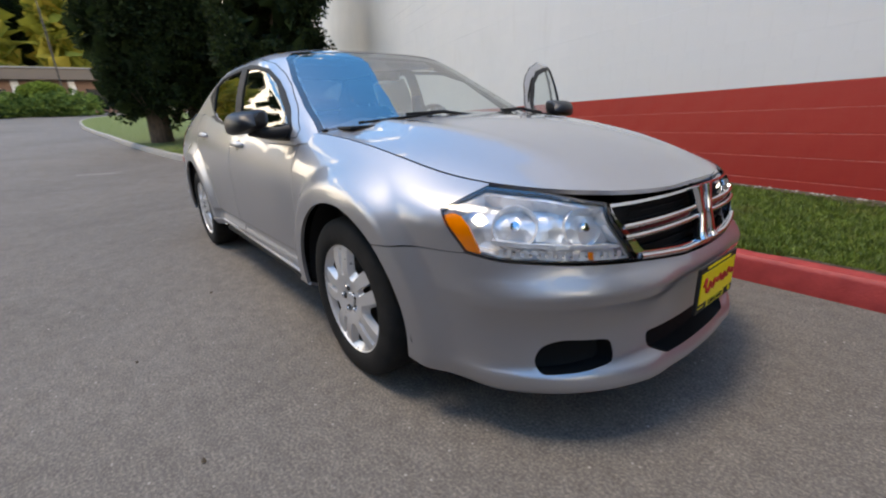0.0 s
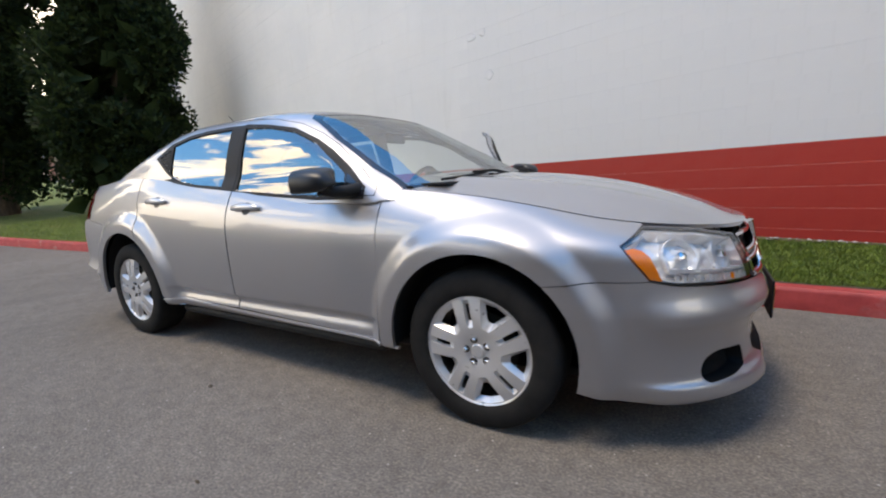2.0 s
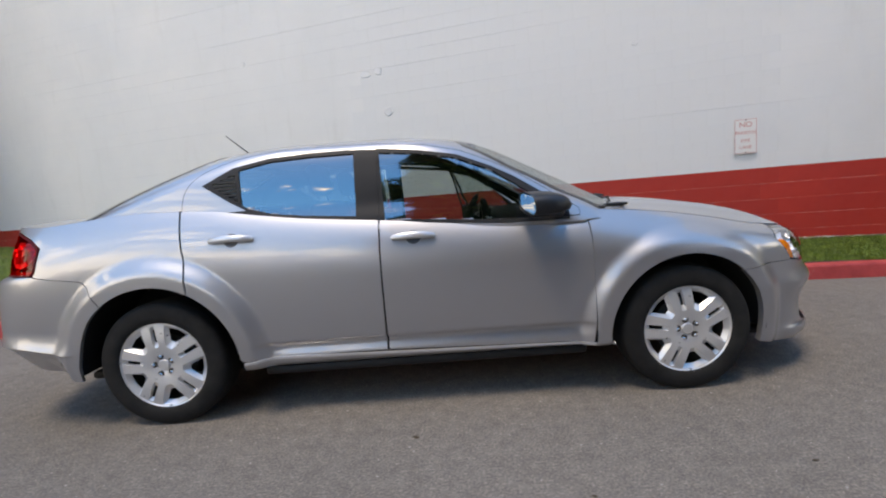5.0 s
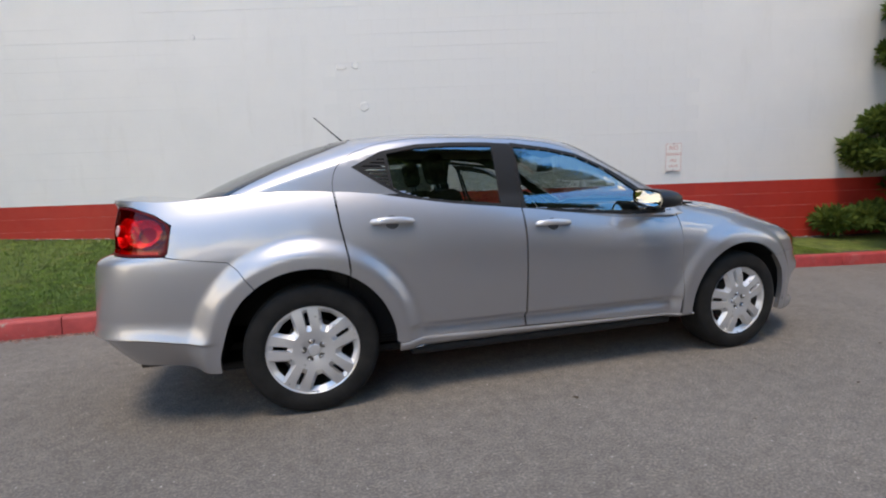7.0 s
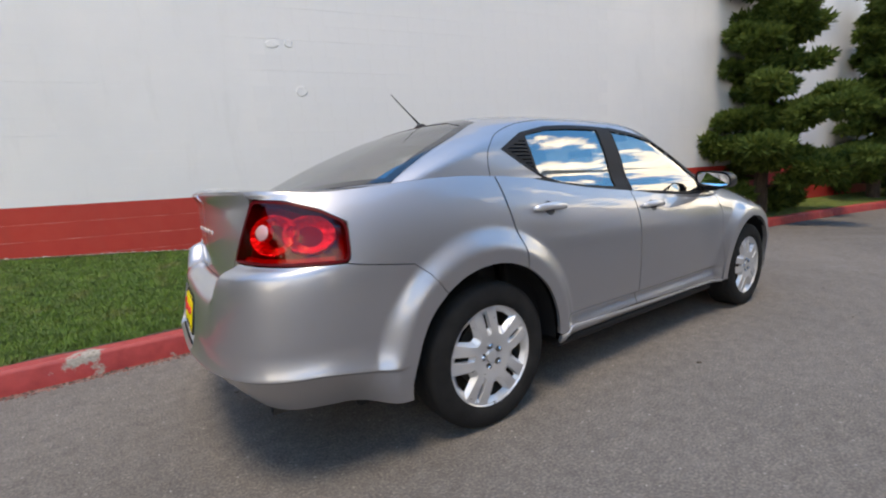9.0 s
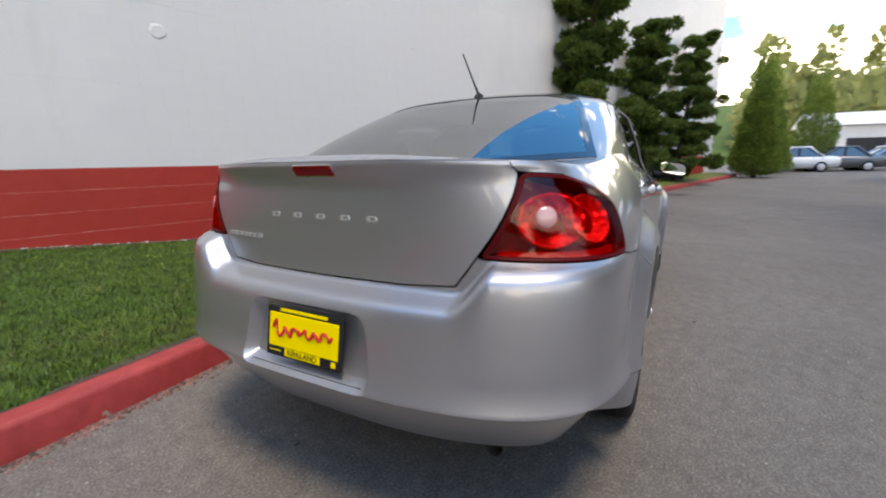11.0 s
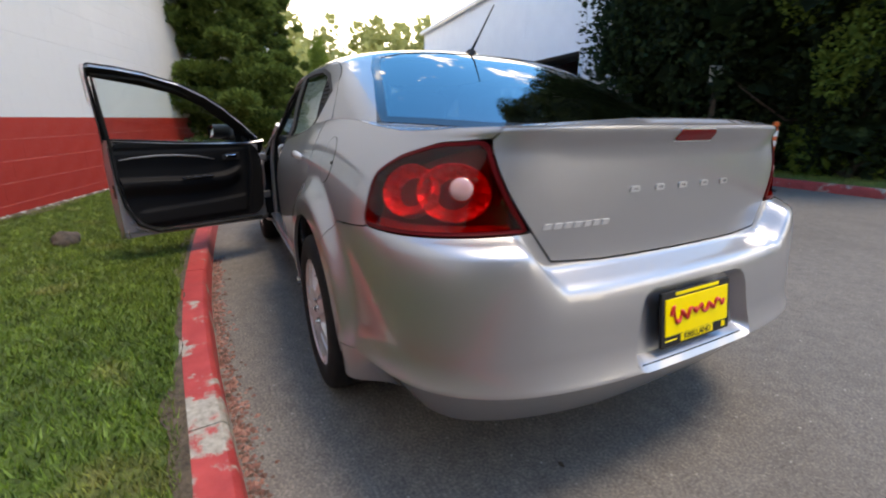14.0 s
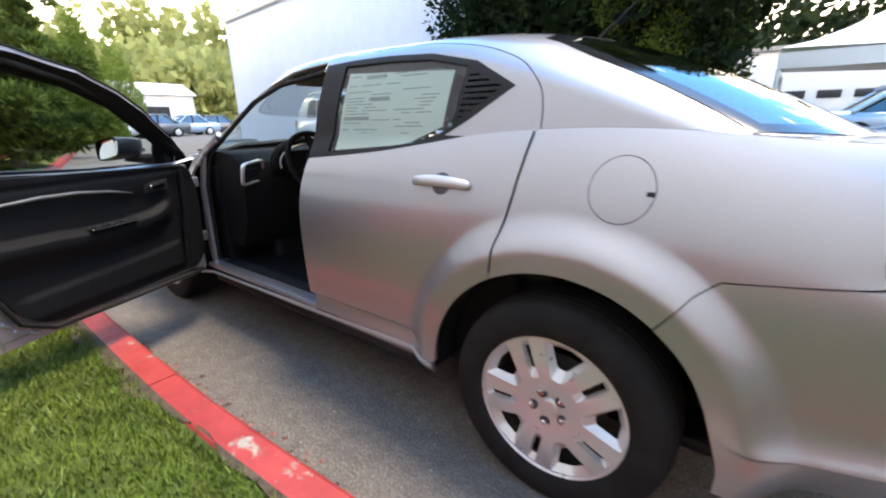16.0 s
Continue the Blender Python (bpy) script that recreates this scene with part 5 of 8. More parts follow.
def dealer_plate(m):
    """A dealer's plate in its black frame; local z looks outwards."""
    root = empty("dealer_plate")
    root.parent = CAR
    root.matrix_local = m
    fr = box(0.318, 0.162, 0.010, 0.004)
    part("plate_frame", fr, TRIM, root)
    part("plate", box(0.290, 0.108, 0.004, 0.0015, (0, 0.006, 0.0055)), YELLOW, root, "yellow plate with a red scrawl")
    pts, r = [], []
    for i in range(90):
        t = i / 89
        x = -0.125 + 0.25 * t
        y = 0.008 + 0.016 * math.sin(38 * t) * (1 - 0.4 * t) + 0.014 * (t - 0.5) + (0.02 * math.exp(-((t - 0.04) / 0.05) ** 2)) + 0.02 * math.exp(-((t - 0.45) / 0.02) ** 2)
        pts.append((x + 0.004 * math.sin(50 * t), y, 0.0078))
        r.append(0.0055 + 0.0015 * math.sin(60 * t))
    part("scrawl", tube(pts, r, 6), PLATERED, root)
    part("lower_band", box(0.150, 0.024, 0.004, 0.001, (0, -0.062, 0.0045)), YELLOW, root)
    text_mesh("lettering", "KIRKLAND", 0.026, TRIM, root, pose(0, -0.0615, 0.0072))
    part("upper_band", box(0.20, 0.010, 0.003, 0.001, (0, 0.071, 0.0045)), YELLOW, root)
    part("corner_mark", box(0.018, 0.018, 0.003, 0.003, (0.128, -0.062, 0.0045)), YELLOW, root)
    part("corner_bar", box(0.05, 0.004, 0.003, 0.001, (-0.118, -0.062, 0.0045)), YELLOW, root)


dealer_plate(Matrix.Translation((-2.458, 0.0, 0.588)) @ Matrix(((0, 0, -1), (-1, 0, 0), (0, 1, 0))).to_4x4() @ pose(0, 0, 0, -9, 0, 0))
dealer_plate(Matrix.Translation((2.412, 0.0, 0.45)) @ Matrix(((0, 0, 1), (1, 0, 0), (0, 1, 0))).to_4x4())
pipe = lathe([(0.028, -0.10), (0.033, -0.10), (0.033, 0.08), (0.028, 0.08), (0.028, -0.10)], 24, "x")
part("exhaust_tip", pipe, DARKMETAL, CAR, smooth=40, pose_=pose(-2.16, -0.55, 0.262))
# grille
gp = [tuple(p) for p in grille_poly]
GR_ = empty("grille")
GR_.parent = CAR
sheet("grille_mesh", inset(gp, -0.006), girth, CABIN, GR_, off=-0.045, thick=0.005)
for z in np.arange(0.60, 0.76, 0.022):
    bar = [(g0 + 0.01, z), (2 * MID_F - g0 - 0.01, z), (2 * MID_F - g0 - 0.01, z + 0.006), (g0 + 0.01, z + 0.006)]
    sheet("grille_rib", bar, girth, CABIN, GR_, off=-0.03, thick=0.012, step=0.06)
sheet("grille_surround", gp, girth, CHROME, GR_, holes=([(g0 + 0.022, 0.622), (MID_F - 0.18, 0.604), (MID_F, 0.599), (MID_F + 0.18, 0.604), (2 * MID_F - g0 - 0.022, 0.622), (2 * MID_F - g1 - 0.008, 0.757), (MID_F, 0.765), (g1 + 0.008, 0.757)],), off=0.003, thick=0.03)
def along(s0, s1, z0, z1, off, n=24):
    """Points on the nose along a line of the girth."""
    ss, zz_ = np.linspace(s0, s1, n), np.linspace(z0, z1, n)
    return [tuple(on_girth(float(a), float(b), off).translation) for a, b in zip(ss, zz_)]


for z0 in (0.674, 0.705):
    for sgn in (-1, 1):
        part("grille_bar", tube(along(MID_F + sgn * 0.43, MID_F + sgn * 0.05, z0 - 0.004, z0 + 0.003, 0.001), 0.0085, 12), CHROME, GR_, smooth=60)
sheet("grille_band", [(MID_F - 0.41, 0.679), (MID_F + 0.41, 0.679), (MID_F + 0.41, 0.697), (MID_F - 0.41, 0.697)], girth, GLOSSBLACK, GR_, off=-0.006, thick=0.02)
for sgn in (-1, 1):
    part("grille_post", tube(along(MID_F + sgn * 0.042, MID_F + sgn * 0.030, 0.592, 0.68, 0.004, 8) + along(MID_F + sgn * 0.030, MID_F + sgn * 0.045, 0.69, 0.768, 0.004, 8), [0.024 - 0.008 * math.sin(math.pi * k / 15) for k in range(16)], 14), CHROME, GR_, smooth=60)
foot_line = along(g0 + 0.006, MID_F - 0.18, 0.607, 0.590, 0.004, 10) + along(MID_F - 0.17, MID_F + 0.17, 0.5885, 0.5885, 0.004, 12) + along(MID_F + 0.18, 2 * MID_F - g0 - 0.006, 0.590, 0.607, 0.004, 10)
part("grille_foot_bead", tube(foot_line, 0.0105, 12), CHROME, GR_, smooth=60)
sheet("grille_spine", [(MID_F - 0.018, 0.60), (MID_F + 0.018, 0.60), (MID_F + 0.018, 0.766), (MID_F - 0.018, 0.766)], girth, GLOSSBLACK, GR_, off=0.004, thick=0.03)
for name, poly in (("fog_recess", fog_r), ("fog_recess", fog_l), ("lower_grille", low_r)):
    sheet(name, inset(poly, -0.006), girth, CABIN, FRONT_BUMPER, off=-0.05, thick=0.005)
    q = dense(poly, 0.03)
    A = girth(q[:, 0], q[:, 1])
    B = A - np.array([0.06, 0, 0])
    k = len(A)
    mesh_object("recess_wall", np.concatenate([A, B]), [(i, (i + 1) % k, k + (i + 1) % k, k + i) for i in range(k)], CABIN, FRONT_BUMPER, smooth=True)

# shade of the hollow behind each grip, coloured onto a flat disc
CUP = material("handle_cup_shade", (0.10, 0.10, 0.105), 0.45, 0.6)
# bright line along the sill, door handles, fuel flap, mirrors
for sign in (-1, 1):
    flip = (lambda q: q) if sign < 0 else mirrored
    sheet("sill_line", flip([(-0.94, 0.310), (-0.78, 0.318), (0.90, 0.284), (0.90, 0.294), (-0.78, 0.330), (-0.94, 0.321)]), girth, HANDLE, PANEL["sill", sign], off=0.008, thick=0.010, step=0.02)
    for x0, z0, owner in ((-0.955, 0.962, PANEL["rear_door", sign]), (-0.015, 0.913, DOOR_R if sign < 0 else DOOR_L)):
        m = on_girth(x0 if sign < 0 else 2 * MID_F - x0, z0, 0.0)
        dish = lathe([(0.0, -0.012), (0.03, -0.010), (0.040, -0.002), (0.042, 0.0012)], 28)
        dish.transform(Matrix.Diagonal((1.25, 0.9, 1, 1)) @ Matrix.Identity(4))
        handle = empty("door_handle")
        handle.parent = owner
        handle.matrix_local = m
        part("shade_disc", lathe([(0.0, 0.0006), (0.030, 0.0006), (0.034, 0.0012), (0.037, 0.0003)], 28), CUP, handle, smooth=40)
        pts = [(-0.112, 0, 0.012), (-0.104, 0, 0.022), (-0.05, 0.002, 0.034), (0.0, 0.003, 0.037), (0.05, 0.002, 0.034), (0.104, 0, 0.022), (0.112, 0, 0.012)]
        bar = tube(pts, [0.007, 0.012, 0.0145, 0.015, 0.0145, 0.012, 0.007], 12)
        bar.transform(Matrix.Diagonal((1, 1.25, 0.72, 1)))
        part("grip", bar, HANDLE, handle, smooth=60)
        part("post", box(0.026, 0.02, 0.024, 0.005, (-0.098, 0, 0.008)), PAINT, handle)
        part("post", box(0.026, 0.02, 0.024, 0.005, (0.098, 0, 0.008)), PAINT, handle)
    # mirror
    mir = empty("door_mirror")
    mir.parent = DOOR_R if sign < 0 else DOOR_L
    shell = bmesh.new()
    secs = []
    for t in np.linspace(0, 1, 9):
        x = 0.56 + 0.20 * t
        h = 0.050 * (1 - t**3.2) ** 0.5 + 0.004
        w = 0.098 * (1 - t**2.6) ** 0.5 + 0.004
        ring_ = []
        for k in range(20):
            a = 2 * math.pi * k / 20
            c, s_ = math.cos(a), math.sin(a)
            ring_.append(shell.verts.new((x + 0.02 * c, sign * (0.94 + w * math.copysign(abs(c) ** 0.6, c) + 0.01 * t), 1.045 + h * math.copysign(abs(s_) ** 0.6, s_) - 0.018 * c)))
        secs.append(ring_)
    for a_, b_ in zip(secs, secs[1:]):
        for k in range(20):
            shell.faces.new((a_[k], a_[(k + 1) % 20], b_[(k + 1) % 20], b_[k]))
    shell.faces.new(secs[-1])
    bmesh.ops.recalc_face_normals(shell, faces=shell.faces[:])
    part("mirror_shell", shell, MIRRORSHELL, mir, smooth=60)
    gl = bmesh.new()
    gl.faces.new([gl.verts.new((0.567 + 0.02 * math.cos(a) + (0.009 if sign > 0 else 0.0) * math.copysign(abs(math.sin(a)) ** 0.6, math.sin(a)), sign * (0.94 + 0.090 * math.copysign(abs(math.cos(a)) ** 0.6, math.cos(a))), 1.045 + 0.044 * math.copysign(abs(math.sin(a)) ** 0.6, math.sin(a)) - 0.018 * math.cos(a))) for a in np.linspace(0, 2 * math.pi, 24, endpoint=False)])
    part("mirror_glass", gl, MIRROR, mir)
    arm = tube([(0.66, sign * 0.955, 1.000), (0.70, sign * 0.90, 0.990), (0.74, sign * 0.85, 0.988), (0.76, sign * 0.79, 0.995)], [0.022, 0.026, 0.028, 0.032], 12)
    part("mirror_arm", arm, TRIM, mir, smooth=50)
    sail = [(0.70, 0.968), (0.675, 1.072), (0.80, 0.992), (0.81, 0.962)]
    sheet("mirror_sail", sail, side_of(sign), GLOSSBLACK, mir, off=0.0055, thick=0.01)
q = PANEL["quarter", 1]
flap_s = 2 * MID_F - (-1.512)
sheet("fuel_flap_seam", circle(flap_s, 0.985, 0.083, 40), girth, TRIM, q, holes=(circle(flap_s, 0.985, 0.0805, 40),), off=0.0012, thick=0.002, step=0.01)
sheet("fuel_flap", circle(flap_s, 0.985, 0.0805, 40), girth, PAINT, q, off=0.0016, thick=0.002, step=0.02)
part("flap_notch", box(0.02, 0.012, 0.004, 0.002), TRIM, q, pose_=on_girth(flap_s + 0.072, 0.98, 0.002))

# aerial on the roof
az = 1.447
ant = empty("aerial")
ant.parent = CAR
foot = lathe([(0.0, 0.030), (0.012, 0.028), (0.022, 0.018), (0.03, 0.006), (0.034, -0.006), (0.0, -0.006)], 24)
foot.transform(Matrix.Diagonal((1.7, 0.8, 1, 1)))
part("aerial_foot", foot, TRIM, ant, smooth=50, pose_=pose(-1.125, 0, az))
part("aerial_mast", tube([(-1.135, 0, az + 0.02), (-1.20, 0, az + 0.075), (-1.325, 0, az + 0.185)], [0.007, 0.0045, 0.003], 8), TRIM, ant, smooth=60)

# wipers and washers
for y0, y1, y2 in ((-0.60, -0.15, 0.05), (0.05, 0.48, 0.62)):
    w = empty("wiper")
    w.parent = CAR
    pts = []
    for t in np.linspace(0, 1, 9):
        y = y0 + (y1 - y0) * t
        z = 1.010 + 0.03 * t
        pts.append((float(cabin_front(np.array(y), np.array(z))) + 0.014, y, z + 0.008))
    part("wiper_blade", tube(pts, 0.006, 6), TRIM, w)
    part("wiper_arm", tube([(pts[-1][0] + 0.06, y2, 1.02), ((pts[-1][0] + pts[4][0]) / 2 + 0.03, (y2 + pts[4][1]) / 2, pts[4][2] + 0.018), (pts[4][0] + 0.004, pts[4][1], pts[4][2] + 0.014)], [0.012, 0.008, 0.006], 8), TRIM, w)
for y in (-0.28, 0.28):
    part("washer_nozzle", box(0.025, 0.018, 0.010, 0.004), TRIM, HOOD, pose_=pose(1.21, y, float(hood_at(1.21, y)[2]) + 0.004))
part("cowl", box(0.24, 1.36, 0.012, 0.004, (1.05, 0, 1.0)), TRIM, CAR)

# window sticker on the driver's side rear window
STK = empty("window_sticker")
STK.parent = PANEL["rear_door", 1]
paper = [(-0.885, 1.335), (-0.34, 1.362), (-0.345, 1.065), (-0.60, 1.072), (-0.80, 1.12), (-0.885, 1.16)]
paper = [(-0.89, 1.325), (-0.345, 1.352), (-0.34, 1.052), (-0.72, 1.08), (-0.88, 1.14)]
sheet("sticker_sheet", paper, side_of(1), PAPER, STK, off=-0.009, thick=0.0008, step=0.05, back=PAPER)
srng = random.Random(3)
for k in range(22):
    z = 1.335 - 0.012 * k
    lo_x = np.interp(z, [1.05, 1.08, 1.14, 1.33], [-0.36, -0.70, -0.86, -0.87])
    x = -0.36
    while x > lo_x + 0.05:
        wdt = srng.uniform(0.03, 0.16)
        if srng.random() < 0.62 and x - wdt > lo_x:
            hgt = 0.014 if srng.random() < 0.12 else 0.0035
            sheet("print_bar", [(x - wdt, z - hgt), (x, z - hgt), (x, z), (x - wdt, z)], side_of(1), INK, STK, off=-0.0078, thick=0, step=0.2)
        x -= wdt + srng.uniform(0.01, 0.05)

# ---- cabin ----
INT = empty("cabin")
INT.parent = CAR
part("carpet", box(2.6, 1.44, 0.06, 0.02, (-0.15, 0, 0.30)), CABIN, INT)
part("parcel_shelf", box(0.62, 1.30, 0.05, 0.02, (-1.52, 0, 1.095)), CABIN, INT)
dash = bmesh.new()
prof = [(0.54, 0.60), (0.51, 0.76), (0.505, 0.86), (0.53, 0.945), (0.60, 0.99), (0.78, 1.005), (1.0, 0.995), (1.0, 0.45), (0.62, 0.45)]
for y in np.linspace(-0.735, 0.735, 13):
    k = 0.03 * math.cos(math.pi * y / 1.44) - 0.02
    [dash.verts.new((x - k, y, z)) for x, z in prof]
dash.verts.ensure_lookup_table()
np_ = len(prof)
for i in range(12):
    for j in range(np_):
        a, b = i * np_ + j, i * np_ + (j + 1) % np_
        dash.faces.new([dash.verts[q] for q in (a, b, b + np_, a + np_)])
dash.faces.new([dash.verts[j] for j in range(np_)][::-1])
dash.faces.new([dash.verts[12 * np_ + j] for j in range(np_)])
bmesh.ops.recalc_face_normals(dash, faces=dash.faces[:])
part("dashboard", dash, CABIN, INT, smooth=35)


def air_vent(y, z, x, turn):
    v = empty("air_vent")
    v.parent = INT
    v.matrix_local = pose(x, y, z, 0, -10, turn) @ Matrix.Diagonal((1.4, 1.9, 1.45, 1))
    fr = rounded([(-0.055, -0.035), (0.055, -0.045), (0.06, 0.04), (-0.05, 0.05)], 0.02)
    out_ = np.array(fr)
    in_ = out_ * 0.84
    bm = bmesh.new()
    rows_ = [[bm.verts.new((d, p[0], p[1])) for p in pts] for pts, d in ((out_, 0.004), (out_, -0.006), ((out_ + in_) / 2, -0.010), (in_, -0.006), (in_, 0.004))]
    for a, b in zip(rows_, rows_[1:]):
        for i in range(len(a)):
            bm.faces.new((a[i], a[(i + 1) % len(a)], b[(i + 1) % len(a)], b[i]))
    bmesh.ops.recalc_face_normals(bm, faces=bm.faces[:])
    part("vent_ring", bm, WHEEL, v, smooth=40)
    for k in range(4):
        part("vent_slat", box(0.004, 0.088, 0.012, 0.001, (0, 0, -0.024 + 0.017 * k)), TRIM, v)


air_vent(0.69, 0.895, 0.500, 30)
air_vent(-0.69, 0.895, 0.500, -30)
air_vent(0.09, 0.88, 0.48, 0)
air_vent(-0.09, 0.88, 0.48, 0)
hood_arc = [(0.47, 0.37 + 0.20 * math.cos(a), 0.935 + 0.115 * math.sin(a)) for a in np.linspace(-0.25, math.pi + 0.25, 20)]
part("gauge_hood", tube(hood_arc, 0.026, 10), CABIN, INT, smooth=60)
part("gauge_bezel", tube([(x - 0.022, 0.37 + (y - 0.37) * 0.88, 0.935 + (z - 0.935) * 0.86) for x, y, z in hood_arc], 0.006, 8), WHEEL, INT, "satin silver gauge surround", smooth=60)
part("gauge_face", box(0.02, 0.34, 0.13, 0.02, (0.50, 0.37, 0.935)), TRIM, INT)
WHEEL_ = empty("steering_wheel")
WHEEL_.parent = INT
WHEEL_.matrix_local = pose(0.34, 0.37, 0.93, 0, -64, 0)
part("rim", tube([(0.185 * math.cos(a), 0.185 * math.sin(a), 0) for a in np.linspace(0, 2 * math.pi, 41)], 0.016, 10), CABIN, WHEEL_, smooth=60)
hubm = lathe([(0.0, 0.03), (0.05, 0.026), (0.075, 0.0), (0.06, -0.03), (0.0, -0.03)], 28)
part("hub", hubm, CABIN, WHEEL_, smooth=40)
for a in (0, 130, 230):
    part("spoke", box(0.12, 0.035, 0.018, 0.006, (0.12, 0, 0)), CABIN, WHEEL_, pose_=pose(0, 0, 0, 0, 0, a - 90 + 90))
part("column", tube([(0.36, 0.37, 0.92), (0.6, 0.37, 0.80)], 0.04, 12), CABIN, INT)


def cushion(sx, sy, sz, bevel):
    b = box(sx, sy, sz, bevel, segments=4)
    return b


def front_seat(y):
    s_ = empty("front_seat")
    s_.parent = INT
    s_.matrix_local = pose(-0.30, y, 0.33)
    part("seat_cushion", cushion(0.52, 0.50, 0.17, 0.06), CLOTH, s_, pose_=pose(0.16, 0, 0.17, 0, -6, 0))
    part("seat_back", cushion(0.15, 0.50, 0.62, 0.06), CLOTH, s_, pose_=pose(-0.18, 0, 0.50, 0, -16, 0))
    part("bolster", cushion(0.17, 0.09, 0.50, 0.04), CLOTH, s_, pose_=pose(-0.14, 0.21, 0.48, 0, -16, 0))
    part("bolster", cushion(0.17, 0.09, 0.50, 0.04), CLOTH, s_, pose_=pose(-0.14, -0.21, 0.48, 0, -16, 0))
    part("headrest", cushion(0.10, 0.26, 0.19, 0.045), CLOTH, s_, pose_=pose(-0.30, 0, 0.93, 0, -12, 0))
    for k in (-0.06, 0.06):
        part("headrest_post", tube([(-0.255, k, 0.74), (-0.295, k, 0.88)], 0.006, 8), CHROME, s_)
    part("seat_base", box(0.44, 0.42, 0.12, 0.03, (0.12, 0, 0.04)), CABIN, s_)


front_seat(0.37)
front_seat(-0.37)
part("rear_bench", cushion(0.52, 1.30, 0.20, 0.06), CLOTH, INT, pose_=pose(-0.98, 0, 0.55, 0, -5, 0))
part("rear_backrest", cushion(0.16, 1.30, 0.58, 0.06), CLOTH, INT, pose_=pose(-1.28, 0, 0.84, 0, -22, 0))
for y in (-0.42, 0.0, 0.42):
    part("rear_headrest", cushion(0.10, 0.25, 0.14, 0.04), CLOTH, INT, pose_=pose(-1.41, y, 1.17, 0, -18, 0))
part("console", box(0.9, 0.20, 0.26, 0.03, (0.0, 0, 0.46)), CABIN, INT)
part("rear_view_mirror", box(0.03, 0.22, 0.06, 0.015, (0.40, 0, 1.29)), TRIM, INT)
part("headliner", box(1.25, 1.02, 0.012, 0.004, (-0.45, 0, 1.405)), material("headliner_grey", (0.30, 0.30, 0.29), 0.9), INT)
for sgn in (-1, 1):
    part("visor", box(0.14, 0.34, 0.015, 0.006), material("visor_grey", (0.28, 0.28, 0.27), 0.9), INT, pose_=pose(0.22, sgn * 0.33, 1.375, 0, 20, 0))
part("brake_pedal", box(0.02, 0.08, 0.06, 0.008, (0.55, 0.36, 0.45)), TRIM, INT)
part("b_pillar_trim", box(0.10, 0.05, 0.85, 0.02, (-0.235, 0.70, 0.78)), CABIN, INT)
part("b_pillar_trim", box(0.10, 0.05, 0.85, 0.02, (-0.235, -0.70, 0.78)), CABIN, INT)
part("side_wall", box(0.95, 0.05, 0.68, 0.02, (-0.72, 0.745, 0.66)), CABIN, INT)
part("side_wall", box(0.95, 0.05, 0.68, 0.02, (-0.72, -0.745, 0.66)), CABIN, INT)
part("side_wall", box(1.05, 0.05, 0.64, 0.02, (0.36, -0.775, 0.62)), CABIN, INT)
part("kick_wall", box(0.5, 1.5, 0.6, 0.02, (1.05, 0, 0.62)), CABIN, INT)
part("sill_plate", box(1.08, 0.13, 0.03, 0.01, (0.35, 0.79, 0.325)), PAINT, INT)
part("sill_scuff", box(0.95, 0.07, 0.006, 0.002, (0.33, 0.755, 0.343)), TRIM, INT)
# painted jamb at the hinge side
jamb = tube([(0.885, 0.80, 0.33), (0.895, 0.80, 0.50), (0.905, 0.79, 0.80), (0.88, 0.765, 0.99), (0.72, 0.735, 1.10)], [0.028, 0.026, 0.024, 0.022, 0.02], 10)
part("door_jamb", jamb, PAINT, INT, smooth=60)
part("jamb_seal", tube([(0.86, 0.79, 0.345), (0.868, 0.785, 0.50), (0.875, 0.775, 0.80), (0.85, 0.75, 0.98), (0.69, 0.715, 1.095), (0.42, 0.672, 1.262), (0.2, 0.645, 1.335), (-0.18, 0.63, 1.375)], 0.012, 8), TRIM, INT, smooth=60)

# inner side of the open door, in the shut position's axes
outl = [(0.03, 0.378), (-0.075, 0.435), (-0.125, 0.56), (-0.150, 0.72), (-0.160, 0.985), (0.55, 0.955), (0.80, 0.945), (0.845, 0.80), (0.83, 0.45), (0.76, 0.378)]
outl = rounded(outl, 0.06, 6)
arm_top = spline([(-0.20, 0.742), (0.05, 0.735), (0.30, 0.722), (0.52, 0.735), (0.66, 0.775), (0.85, 0.80)])
pocket_top = spline([(-0.20, 0.50), (0.0, 0.515), (0.3, 0.525), (0.62, 0.545), (0.85, 0.57)])


def lining(x, z):
    """The lining in the shut position: belt roll, armrest ledge, hollow below it, map pocket at the foot."""
    x, z = np.asarray(x, float), np.asarray(z, float)
    a, p = arm_top(x), pocket_top(x)
    out_ = 0.014 * smooth01((z - 0.925) / 0.03)
    out_ = out_ + 0.012 * smooth01((z - a - 0.06) / 0.10) * smooth01((0.955 - z) / 0.05)
    ledge = smooth01((a - z + 0.016) / 0.034) * smooth01((z - a + 0.135) / 0.10) * smooth01((0.70 - x) / 0.10)
    out_ = out_ + 0.040 * ledge
    pouch = smooth01((p - z + 0.016) / 0.034) * smooth01((z - 0.385) / 0.05) * smooth01((0.72 - x) / 0.06) * smooth01((x + 0.10) / 0.08)
    out_ = out_ + 0.013 * pouch
    out_ = out_ + 0.020 * smooth01((x - 0.70) / 0.05)
    return np.stack([x, 0.748 - 0.03 * np.maximum(0, z - 0.6) - out_, z], -1)


sheet("door_trim", outl, lining, CABIN, DOOR_L, step=0.010, thick=0.03, label="black moulded door trim panel", centre=(0.35, 3.0, 0.7))
def on_lining(x, z, lift=0.004):
    q = lining(x, z)
    return float(q[0]), float(q[1]) - lift, float(q[2])


